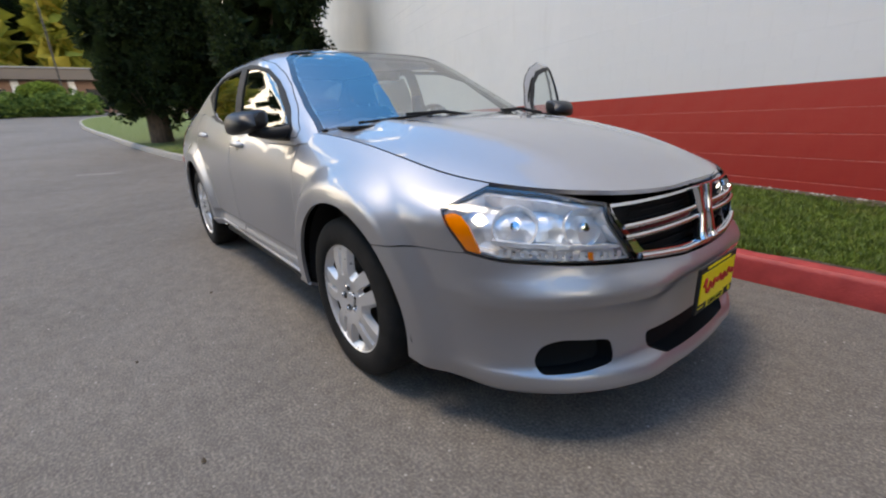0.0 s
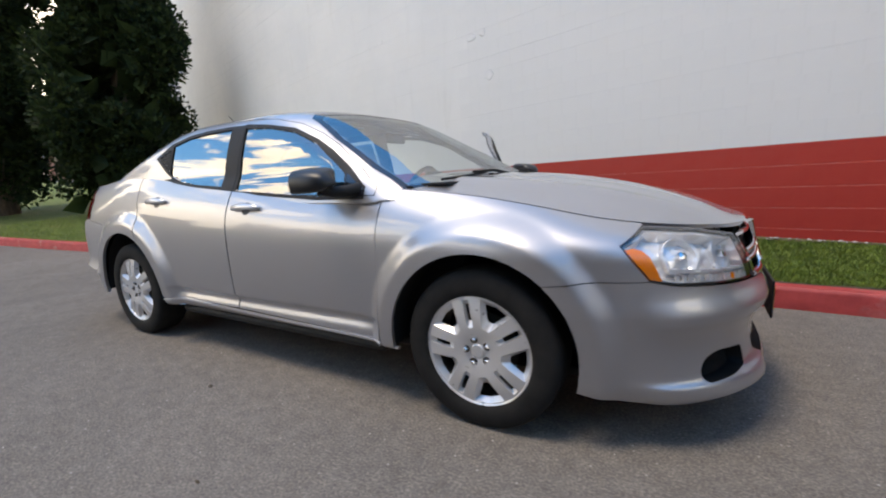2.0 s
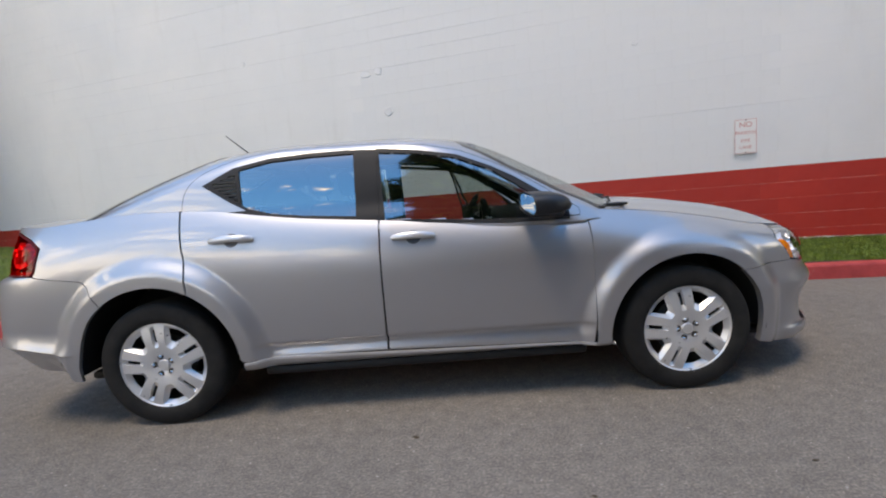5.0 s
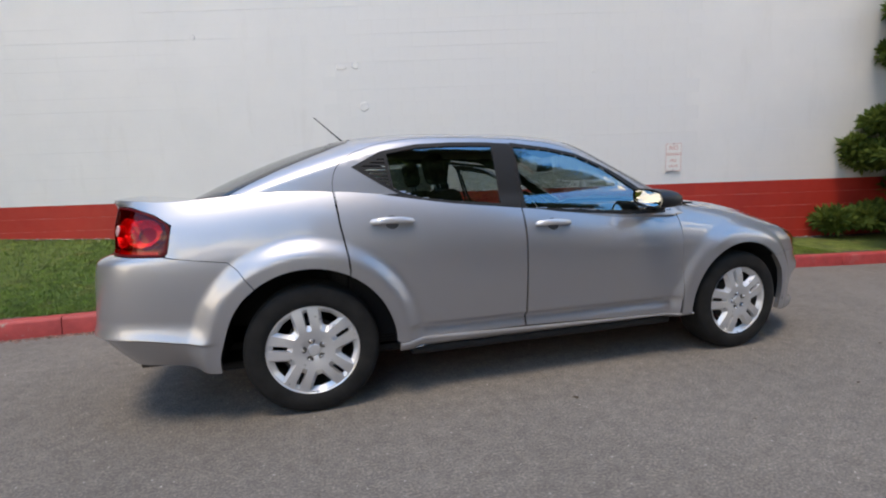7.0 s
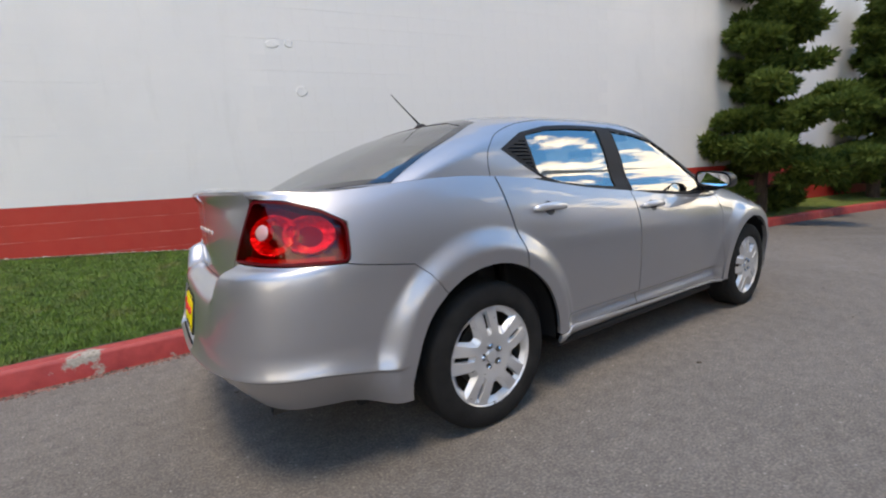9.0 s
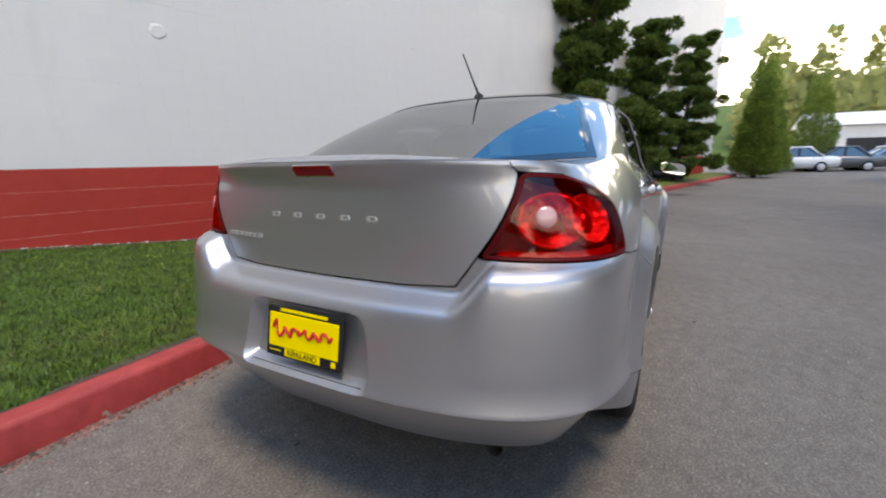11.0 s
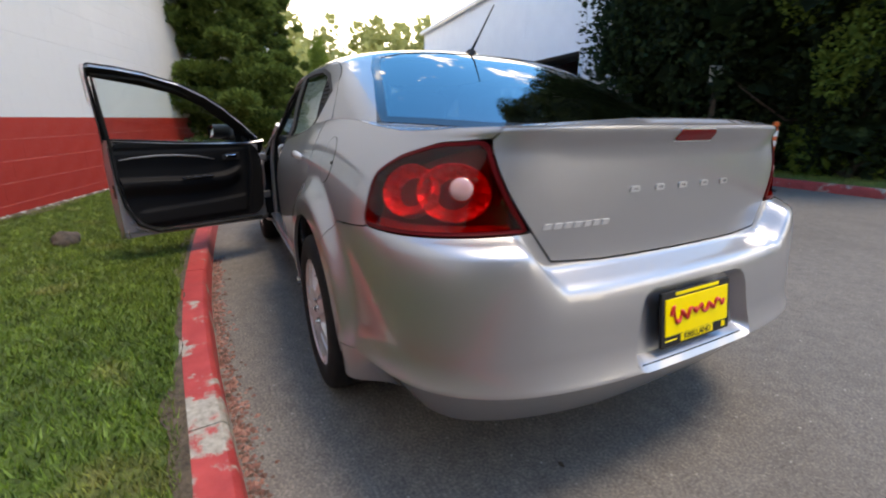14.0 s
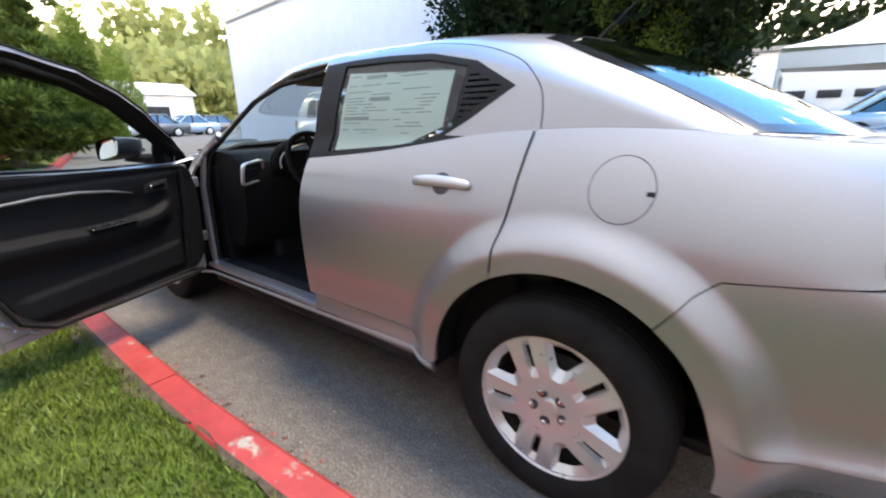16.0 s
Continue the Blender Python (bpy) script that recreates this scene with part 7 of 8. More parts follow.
SHED = empty("metal_shed", pose(20.3, -9.7, 0.12, 0, 0, 174.3), label="pale corrugated metal shed with an open vehicle bay", category="building")
SL, SH = 15.2, 5.75


def corrugated(u0, u1, z0, z1, pitch=0.15):
    """A ribbed sheet from u0 to u1; local y looks outwards to the drive (negative)."""
    bm = bmesh.new()
    us, x = [], u0
    while x < u1 - 1e-6:
        us += [(x, 0.0), (min(x + pitch * 0.62, u1), 0.0), (min(x + pitch * 0.72, u1), -0.012), (min(x + pitch * 0.9, u1), -0.012)]
        x += pitch
    us.append((u1, 0.0))
    a = [bm.verts.new((u, d, z0)) for u, d in us]
    b = [bm.verts.new((u, d, z1)) for u, d in us]
    for i in range(len(us) - 1):
        bm.faces.new((a[i], a[i + 1], b[i + 1], b[i]))
    return bm


# local x runs from the far corner towards the planted bed; local y is the bay's inside
B0, B1, BH_ = 10.6, 13.7, 3.0
for u0, u1, z0, z1 in ((0, B0, 0, SH), (B1, SL, 0, SH), (B0, B1, BH_, SH)):
    part("cladding", corrugated(u0, u1, z0, z1), SHEDPAINT, SHED)
part("end_wall", box(0.1, 14, SH, 0, (0.05, 7.0, SH / 2)), SHEDPAINT, SHED)
part("end_wall", box(0.1, 14, SH, 0, (SL - 0.05, 7.0, SH / 2)), SHEDPAINT, SHED)
part("back_wall", box(SL, 0.1, SH, 0, (SL / 2, 14, SH / 2)), DARKROOM, SHED)
part("shed_roof", box(SL + 0.3, 14.4, 0.12, 0.02, (SL / 2, 7.0, SH + 0.02)), SHEDPAINT, SHED)
part("gutter", box(SL + 0.3, 0.14, 0.16, 0.03, (SL / 2, -0.10, SH - 0.02)), WHEEL, SHED)
part("bay_frame", box(0.10, 0.16, BH_, 0.01, (B0, 0.0, BH_ / 2)), SHEDPAINT, SHED)
part("bay_frame", box(0.10, 0.16, BH_, 0.01, (B1, 0.0, BH_ / 2)), SHEDPAINT, SHED)
part("bay_floor", box(SL - 0.3, 13.6, 0.02, 0, (SL / 2, 7.0, 0.02)), CONCRETE, SHED)
part("rolled_door", box(B1 - B0, 0.9, 0.35, 0.1, ((B0 + B1) / 2, 0.6, BH_ + 0.1)), DARKMETAL, SHED)
part("rack_beam", box(2.4, 0.1, 0.12, 0.01, ((B0 + B1) / 2, 4.0, 1.9)), YELLOW, SHED)
part("rack_beam", box(2.4, 0.1, 0.12, 0.01, ((B0 + B1) / 2 + 0.6, 5.0, 2.6)), WHEEL, SHED)
part("rack_post", box(0.12, 0.12, 2.8, 0.01, (B0 + 1.3, 4.0, 1.4)), DARKMETAL, SHED)
part("wall_lamp", box(0.28, 0.2, 0.14, 0.03, (7.2, -0.14, 2.75)), TRIM, SHED)


# ---- parked vehicles ----
VEHICLEGLASS = material("dark_vehicle_glass", (0.03, 0.04, 0.05), 0.05, 0.0, IOR=2.2)
def simple_vehicle(name, m, length, width, height, paint, label, plate=True):
    """A parked vehicle, nose along +x: body, cabin with glass, wheels, lamps."""
    root = empty(name, m, label=label, category="car", group="parked vehicles")
    hl_, hw = length / 2, width / 2
    belt_ = height * 0.62
    hood_z = belt_ - 0.08
    st = [(-hl_, 0.45, belt_ * 0.86, 0.80), (-hl_ + 0.06, 0.34, belt_ * 0.95, 0.92), (-hl_ + 0.4, 0.26, belt_, 0.98), (-0.6, 0.24, belt_, 1.0), (0.55, 0.24, belt_ - 0.01, 1.0), (hl_ - 1.0, 0.26, hood_z, 0.985), (hl_ - 0.35, 0.28, hood_z - 0.06, 0.95), (hl_ - 0.08, 0.32, hood_z - 0.14, 0.88), (hl_, 0.42, hood_z - 0.24, 0.80)]
    bm = bmesh.new()
    rows_ = []
    for x, zb, zt, k in st:
        w = hw * k
        prof = [(0.86, zb), (0.97, zb + 0.10), (1.0, zb + 0.3), (0.985, zt - 0.14), (0.93, zt - 0.035), (0.80, zt + 0.005), (0.4, zt + 0.025), (0, zt + 0.03)]
        half_ = [(y * w, z) for y, z in prof]
        rows_.append([bm.verts.new((x, y, z)) for y, z in half_ + [(-y, z) for y, z in half_[-2::-1]]])
    for a, b in zip(rows_, rows_[1:]):
        for i in range(len(a) - 1):
            bm.faces.new((a[i], a[i + 1], b[i + 1], b[i]))
        bm.faces.new((a[-1], a[0], b[0], b[-1]))
    bm.faces.new(rows_[0])
    bm.faces.new(rows_[-1])
    bmesh.ops.recalc_face_normals(bm, faces=bm.faces[:])
    body = part("body", bm, paint, root, smooth=50)
    wheel_r = 0.32
    # cabin
    xf0, xf1 = 1.05, 0.25
    xr0, xr1 = -hl_ + 0.75, -hl_ + 1.45
    rows_ = []
    cab = bmesh.new()
    for t in np.linspace(0, 1, 5):
        z = belt_ - 0.02 + (height - 0.04 - belt_) * t
        w = hw * (0.92 - 0.16 * t)
        xf, xr = xf0 + (xf1 - xf0) * t, xr0 + (xr1 - xr0) * t
        ring_ = [(xf, 0), (xf - 0.03, w * 0.55), (xf - 0.16, w * 0.93), (xf - 0.34, w), (xr + 0.3, w), (xr + 0.08, w * 0.9), (xr, w * 0.5), (xr - 0.01, 0), (xr, -w * 0.5), (xr + 0.08, -w * 0.9), (xr + 0.3, -w), (xf - 0.34, -w), (xf - 0.16, -w * 0.93), (xf - 0.03, -w * 0.55)]
        rows_.append([cab.verts.new((x, y, z)) for x, y in ring_])
    for a, b in zip(rows_, rows_[1:]):
        for i in range(len(a)):
            cab.faces.new((a[i], a[(i + 1) % len(a)], b[(i + 1) % len(a)], b[i]))
    bmesh.ops.recalc_face_normals(cab, faces=cab.faces[:])
    part("cabin_glass", cab, VEHICLEGLASS, root, smooth=45)
    rf = box(xf1 - xr1 + 0.12, hw * 1.58, 0.10, 0.045, ((xf1 + xr1) / 2, 0, height - 0.03), 3)
    part("roof", rf, paint, root, smooth=50)
    for sgn in (-1, 1):
        for xa, xb, pm in ((xf0 - 0.2, xf1 - 0.14, paint), (-0.2, -0.25, TRIM), (xr0 + 0.12, xr1 + 0.10, paint)):
            part("pillar", tube([(xa, sgn * hw * 0.925, belt_ - 0.02), (xb, sgn * hw * 0.775, height - 0.04)], 0.05, 8), pm, root)
        part("mirror", box(0.12, 0.2, 0.13, 0.04, (xf0 - 0.25, sgn * (hw + 0.06), belt_ + 0.08)), paint, root)
        part("headlight", box(0.10, 0.36, 0.13, 0.03, (hl_ - 0.10, sgn * hw * 0.66, hood_z - 0.17)), REFLECTOR, root, "clear headlight")
        part("tail_lamp", box(0.08, 0.26, 0.20, 0.03, (-hl_ + 0.05, sgn * hw * 0.72, belt_ - 0.14)), REDLENS, root, "red tail lamp")
        part("fog_lamp", box(0.05, 0.16, 0.07, 0.02, (hl_ - 0.03, sgn * hw * 0.62, 0.52)), REFLECTOR, root)
        for xw in (hl_ - 0.88, -hl_ + 0.98):
            tyre = lathe([(0.0, -0.10), (wheel_r * 0.62, -0.105), (wheel_r * 0.95, -0.10), (wheel_r, -0.06), (wheel_r, 0.1), (0.0, 0.1)], 28, "y")
            w = part("wheel", tyre, RUBBER, root, smooth=40, pose_=pose(xw, sgn * (hw - 0.10), wheel_r, 0, 0, 0 if sgn < 0 else 180))
            part("hubcap", lathe([(0.0, -0.125), (wheel_r * 0.5, -0.118), (wheel_r * 0.62, -0.105)], 24, "y"), WHEEL, w, smooth=40)
    if plate:
        part("number_plate", box(0.02, 0.31, 0.15, 0.004, (hl_ + 0.03, 0, 0.60)), PAPER, root)
    return root


SUVPAINT = material("pale_blue_paint", (0.66, 0.72, 0.79), 0.28, 0.5, Coat_Weight=1.0)


def off_roader(m, paint, label):
    """A rounded off-road estate, nose along +x: lofted body, greenhouse with panes, slotted grille."""
    root = empty("suv", m, label=label, category="car", group="parked vehicles")
    hw = 0.965
    st = spline([(-2.40, 0.62, 0.96, 0.84), (-2.36, 0.46, 1.04, 0.92), (-2.2, 0.40, 1.10, 0.97), (-1.4, 0.37, 1.13, 1.0), (0.0, 0.35, 1.11, 1.0), (0.9, 0.35, 1.10, 1.0), (1.4, 0.37, 1.09, 0.99), (1.9, 0.40, 1.06, 0.97), (2.15, 0.42, 1.02, 0.945), (2.30, 0.45, 0.985, 0.915), (2.37, 0.48, 0.93, 0.885), (2.41, 0.52, 0.80, 0.85)])
    bm, rows_ = bmesh.new(), []
    for x in np.concatenate([np.linspace(-2.40, 1.9, 24), np.linspace(1.95, 2.41, 14)]):
        zb, zt, k = st(x)
        w = hw * k
        prof = [(0.80, zb), (0.94, zb + 0.05), (0.99, zb + 0.16), (1.0, zb + 0.30), (0.995, zt - 0.22), (0.975, zt - 0.10), (0.94, zt - 0.04), (0.86, zt), (0.62, zt + 0.022), (0.56, zt + 0.036), (0.3, zt + 0.042), (0, zt + 0.044)]
        half_ = [(y * w, z) for y, z in prof]
        rows_.append([bm.verts.new((x, y, z)) for y, z in half_ + [(-y, z) for y, z in half_[-2::-1]]])
    for a, b in zip(rows_, rows_[1:]):
        for i in range(len(a) - 1):
            bm.faces.new((a[i], a[i + 1], b[i + 1], b[i]))
        bm.faces.new((a[-1], a[0], b[0], b[-1]))
    bm.faces.new(rows_[0])
    bm.faces.new(rows_[-1])
    bmesh.ops.recalc_face_normals(bm, faces=bm.faces[:])
    part("body", bm, paint, root, smooth=40)
    # greenhouse: half width, front and rear end at height z
    gh = spline([(1.06, 0.90, 1.24, -2.30), (1.20, 0.875, 1.02, -2.26), (1.40, 0.825, 0.70, -2.18), (1.58, 0.765, 0.40, -2.06), (1.66, 0.72, 0.24, -1.96), (1.71, 0.66, 0.10, -1.84), (1.745, 0.54, -0.10, -1.62), (1.765, 0.34, -0.35, -1.30), (1.77, 0.05, -0.70, -0.95)])

    def ring_at(z, grow=0.0):
        w, xf, xr = gh(z)
        w, xf, xr = w + grow, xf + grow, xr - grow
        ys = np.linspace(-1, 1, 13)
        front = [(xf - 0.30 * abs(y) ** 3 * (xf - xr) / 3.3, y * w) for y in ys]
        back = [(xr + 0.16 * abs(y) ** 3 * (xf - xr) / 3.3, y * w) for y in ys[::-1]]
        return front, back

    shell, rows_ = bmesh.new(), []
    for z in (1.06, 1.13, 1.20, 1.30, 1.40, 1.50, 1.58, 1.63, 1.67, 1.71, 1.73, 1.745, 1.757, 1.765, 1.77):
        f_, b_ = ring_at(z)
        rows_.append([shell.verts.new((x, y, z)) for x, y in f_ + b_])
    for a, b in zip(rows_, rows_[1:]):
        for i in range(len(a)):
            shell.faces.new((a[i], a[(i + 1) % len(a)], b[(i + 1) % len(a)], b[i]))
    shell.faces.new(rows_[-1])
    bmesh.ops.recalc_face_normals(shell, faces=shell.faces[:])
    part("roof", shell, paint, root, smooth=50)

    def pane(name, pts_of, zs, n):
        g_ = bmesh.new()
        grid = [[g_.verts.new(pts_of(z, k / (n - 1))) for k in range(n)] for z in zs]
        for a, b in zip(grid, grid[1:]):
            for i in range(n - 1):
                g_.faces.new((a[i], a[i + 1], b[i + 1], b[i]))
        part(name, g_, VEHICLEGLASS, root, smooth=60)

    def screen(z, t):
        w, xf, xr = gh(z)
        y = (2 * t - 1) * 0.86
        return (xf - 0.30 * abs(y) ** 3 * (xf - xr) / 3.3 + 0.012, y * w, z)

    pane("windshield", screen, np.linspace(1.15, 1.655, 8), 13)
    for sgn in (-1, 1):
        for a0, a1 in ((0.34, 0.62), (0.64, 0.83), (0.05, 0.32)):
            def side(z, t, a0=a0, a1=a1):
                w, xf, xr = gh(z)
                x0, x1 = xr + 0.20, xf - 0.42
                return (x0 + (x1 - x0) * (1 - (a0 + (a1 - a0) * t)), sgn * (w + 0.006), z)
            pane("side_window", side, np.linspace(1.17, 1.60, 5), 4)
        part("roof_rail", tube([(-1.75, sgn * 0.66, 1.72), (-1.6, sgn * 0.665, 1.775), (-0.4, sgn * 0.665, 1.785), (-0.1, sgn * 0.66, 1.735)], 0.016, 8), CHROME, root, smooth=60)
        part("mirror", box(0.15, 0.22, 0.16, 0.05, (0.80, sgn * 1.04, 1.17), 4), paint, root, smooth=60)
        part("mirror_arm", box(0.06, 0.14, 0.05, 0.015, (0.84, sgn * 0.93, 1.12)), TRIM, root)
        part("headlight", box(0.20, 0.30, 0.15, 0.05, segments=4), REFLECTOR, root, "clear headlight", smooth=60, pose_=pose(2.285, sgn * 0.735, 0.925, 0, 0, sgn * -24))
        part("fog_lamp", lathe([(0.0, 0.03), (0.045, 0.025), (0.055, 0.0), (0.06, -0.04)], 20, "x"), REFLECTOR, root, smooth=50, pose_=pose(2.375, sgn * 0.70, 0.64))
        part("tail_lamp", box(0.10, 0.22, 0.26, 0.04, (-2.34, sgn * 0.76, 0.98)), REDLENS, root, "red tail lamp")
        for xw in (1.50, -1.42):
            part("wheel_arch", lathe([(0.0, 0.03), (0.445, 0.03), (0.455, 0.0), (0.455, -0.02), (0.44, -0.03), (0.40, -0.01)], 40, "y"), TRIM, root, smooth=40, pose_=pose(xw, sgn * 0.955, 0.40, 0, 0, 0 if sgn < 0 else 180))
            w_ = part("wheel", lathe([(0.0, -0.08), (0.24, -0.085), (0.25, -0.11), (0.31, -0.12), (0.36, -0.11), (0.375, -0.08), (0.375, 0.12), (0.0, 0.12)], 36, "y"), RUBBER, root, smooth=40, pose_=pose(xw, sgn * 0.865, 0.375, 0, 0, 0 if sgn < 0 else 180))
            part("hubcap", lathe([(0.0, -0.10), (0.08, -0.105), (0.20, -0.095), (0.245, -0.10), (0.25, -0.085)], 30, "y"), WHEEL, w_, smooth=40)
    grille_ = part("grille", box(0.07, 1.06, 0.27, 0.045, segments=4), CHROME, root, "chrome grille with seven slots", smooth=60, pose_=pose(2.375, 0, 0.905, 0, -10, 0))
    for k in range(7):
        part("grille_slot", box(0.03, 0.088, 0.150, 0.012, (0.028, -0.405 + 0.135 * k, 0)), GLOSSBLACK, grille_)
    part("lower_bumper", box(0.16, 1.60, 0.17, 0.05, (2.345, 0, 0.475), 4), TRIM, root, smooth=60)
    part("skid_strip", box(0.05, 1.05, 0.028, 0.010, (2.43, 0, 0.505)), CHROME, root)
    part("number_plate", box(0.02, 0.31, 0.15, 0.004, (2.44, 0, 0.665)), PAPER, root)
    return root


off_roader(pose(6.80, -6.05, 0.03, 0, 0, 172) @ Matrix.Diagonal((1, 1, 1.06, 1)), SUVPAINT, "pale blue-grey off-road vehicle with a slotted chrome grille")
BLUEPAINT = material("sky_blue_paint", (0.36, 0.50, 0.66), 0.3, 0.3, Coat_Weight=1.0)
simple_vehicle("coupe", pose(-4.35, -12.2, 0.34, 0, 0, 184), 4.5, 1.8, 1.38, BLUEPAINT, "light blue coupe parked by the white canopy")
GREYPAINT = material("dark_grey_paint", (0.10, 0.11, 0.12), 0.3, 0.5, Coat_Weight=1.0)
WHITEPAINT = material("white_paint", (0.70, 0.72, 0.74), 0.3, 0.0, Coat_Weight=1.0)
for vx, vy, turn, pnt, lab in ((31.5, -9.4, 95, GREYPAINT, "dark grey car parked at the end of the drive"), (33.0, -12.2, 95, BLUEPAINT, "blue car parked at the end of the drive"), (30.0, -6.9, 100, WHITEPAINT, "pale car parked at the end of the drive"), (36, -15.5, 90, GREYPAINT, "dark car parked at the end of the drive")):
    simple_vehicle("car", pose(vx, vy, 0.33, 0, 0, turn), 4.6, 1.8, 1.5, pnt, lab, plate=False)

# ---- cones, posts and sign in front of the planted bed ----
ORANGE = material("cone_orange", (0.80, 0.13, 0.02), 0.5)
feed(ORANGE, "Base Color", ramp(ORANGE, noise_node(ORANGE, 12, 4), [(0.3, (0.62, 0.09, 0.015)), (0.7, (0.85, 0.16, 0.03))]))
REFLWHITE = material("reflective_white", (0.72, 0.72, 0.70), 0.4)


def traffic_cone(x, y, h, band, label):
    root = empty("traffic_cone", pose(x, y, 0, 0, 0, random.uniform(0, 90)), label=label, category="cone", group="cones by the bed")
    part("base", box(h * 0.52, h * 0.52, 0.035, 0.012, (0, 0, 0.018)), ORANGE, root)
    r0, r1 = h * 0.19, h * 0.045
    at_ = lambda t: r0 + (r1 - r0) * t
    part("cone", lathe([(r0 * 1.06, 0.03), (r0, 0.05), (r1, h - 0.01), (r1 * 0.8, h), (r1 * 0.6, h - 0.02)], 28), ORANGE, root, smooth=50)
    if band:
        for t0, t1 in ((0.48, 0.62), (0.74, 0.88)):
            part("band", lathe([(at_(t0) + 0.003, 0.05 + (h - 0.06) * t0), (at_(t1) + 0.003, 0.05 + (h - 0.06) * t1)], 28), REFLWHITE, root, "white reflective band", smooth=50)


for x, y, h, b, lab in ((4.65, -7.4, 0.55, False, "small faded orange traffic cone"), (3.35, -7.0, 0.72, False, "orange traffic cone on the asphalt"), (2.1, -6.97, 0.72, True, "orange traffic cone with white bands"), (1.73, -7.37, 0.48, False, "small faded orange traffic cone"), (1.28, -7.15, 0.75, True, "orange traffic cone with white bands")):
    traffic_cone(x, y, h, b, lab)


def delineator(x, y):
    root = empty("delineator_post", pose(x, y, 0), label="tall orange delineator post on a black rubber base", category="post", group="posts by the bed")
    part("base", lathe([(0.0, 0.05), (0.12, 0.045), (0.20, 0.02), (0.21, 0.0)], 24), RUBBER, root, smooth=40)
    part("tube", lathe([(0.05, 0.03), (0.05, 1.03), (0.03, 1.06), (0.03, 1.09), (0.045, 1.10), (0.045, 1.15), (0.0, 1.17)], 24), ORANGE, root, smooth=40)
    for z in (0.76, 0.92):
        part("band", lathe([(0.0525, z), (0.0525, z + 0.09)], 24), REFLWHITE, root, "white reflective band")


delineator(2.3, -6.75)
delineator(0.88, -7.2)
PSIGN = empty("post_sign", pose(2.72, -8.35, 0.14, 0, 0, 70), label="small white sign on a dark post before the trees", category="sign")
part("post", box(0.09, 0.09, 1.75, 0.01, (0, 0, 0.85)), BARK, PSIGN)
part("plate", box(0.30, 0.02, 0.42, 0.004, (0, -0.06, 1.95)), REFLWHITE, PSIGN)
for k in range(4):
    part("text_bar", box(0.2, 0.004, 0.03, 0, (0, -0.072, 2.08 - 0.08 * k)), INK, PSIGN)

# ---- white canopy and low building past the bed ----
CANVAS = material("white_canvas", (0.78, 0.78, 0.80), 0.6)
TENT = empty("canopy_tent", pose(-7.45, -20.2, 0.30), label="white peaked canvas canopy on white posts", category="tent")
bm = bmesh.new()
tn = 16
for i in range(tn + 1):
    for j in range(tn + 1):
        u, v = i / tn * 2 - 1, j / tn * 2 - 1
        m_ = max(abs(u), abs(v))
        bm.verts.new((u * 6, v * 5, 2.5 + 4.2 * (1 - m_) ** 1.4 + 0.25 * m_ * (1 - abs(abs(u) - abs(v)))))
bm.verts.ensure_lookup_table()
for i in range(tn):
    for j in range(tn):
        a = i * (tn + 1) + j
        bm.faces.new([bm.verts[q] for q in (a, a + tn + 1, a + tn + 2, a + 1)])
part("canvas", bm, CANVAS, TENT, smooth=60)
part("valance", box(12.0, 0.03, 0.45, 0, (0, 5.0, 2.38)), CANVAS, TENT)
part("valance", box(0.03, 10.0, 0.45, 0, (6.0, 0, 2.38)), CANVAS, TENT)
for a in (-5.95, 5.95):
    for b in (-4.95, 4.95):
        part("post", tube([(a, b, -0.5), (a, b, 2.55)], 0.06, 10), CANVAS, TENT)
LOWB = empty("workshop", pose(-9, -36, 1.0), label="low white building with a row of dark openings", category="building")
part("wall", box(34, 6, 4.2, 0.05, (0, -3, 2.1)), WHITEWALL, LOWB)
for k in range(15):
    part("window", box(1.2, 0.1, 0.5, 0.02, (-13 + 1.8 * k, 0.03, 1.35)), GLOSSBLACK, LOWB)
part("roof", box(34.6, 6.6, 0.3, 0.05, (0, -3, 4.3)), CONCRETE, LOWB)

# ---- end of the drive: clipped cones, white hut, wooded hill ----
for k, (x, y, h, r) in enumerate(((22.0, -4.2, 6.2, 1.05), (32.4, -8.45, 7.3, 1.5), (27.0, -5.2, 6.9, 1.3))):
    g = np.random.default_rng(60 + k)
    root = empty("arborvitae", pose(x, y, 0.33), label="tall clipped green arborvitae at the end of the drive", category="tree", group="row of arborvitae")
    part("trunk", tube([(0, 0, -0.1), (0, 0, h * 0.5)], [0.12, 0.05], 10), BARK, root)
    cs = [(0.06 * r * g.normal(), 0.06 * r * g.normal(), 0.45 + (h - 0.75) * t) for t in np.linspace(0, 1, 40)]
    rs = [(max(0.07, r * (1 - t) ** 0.85 * q), max(0.07, r * (1 - t) ** 0.85 * q), 0.40) for t, q in zip(np.linspace(0, 1, 40), g.uniform(0.92, 1.06, 40))]
    leaf_cloud("crown", cs, rs, 30000, (0.06, 0.13), CONELEAF, root, 70 + k, points=4, shell=0.80)
HUT = empty("white_hut", pose(44, -13.5, 0.5, 0, 0, 95), label="small white hut with a dark doorway", category="building")
part("wall", box(7, 4, 3.2, 0.05, (0, 0, 1.6)), WHITEWALL, HUT)
rfm = bmesh.new()
v_ = [rfm.verts.new(p) for p in ((-3.7, -2.3, 3.2), (3.7, -2.3, 3.2), (3.7, 2.3, 3.2), (-3.7, 2.3, 3.2), (-3.7, 0, 4.3), (3.7, 0, 4.3))]
for q in ((0, 1, 5, 4), (2, 3, 4, 5), (0, 4, 3), (1, 2, 5)):
    rfm.faces.new([v_[i] for i in q])
part("roof", rfm, WHITEWALL, HUT)
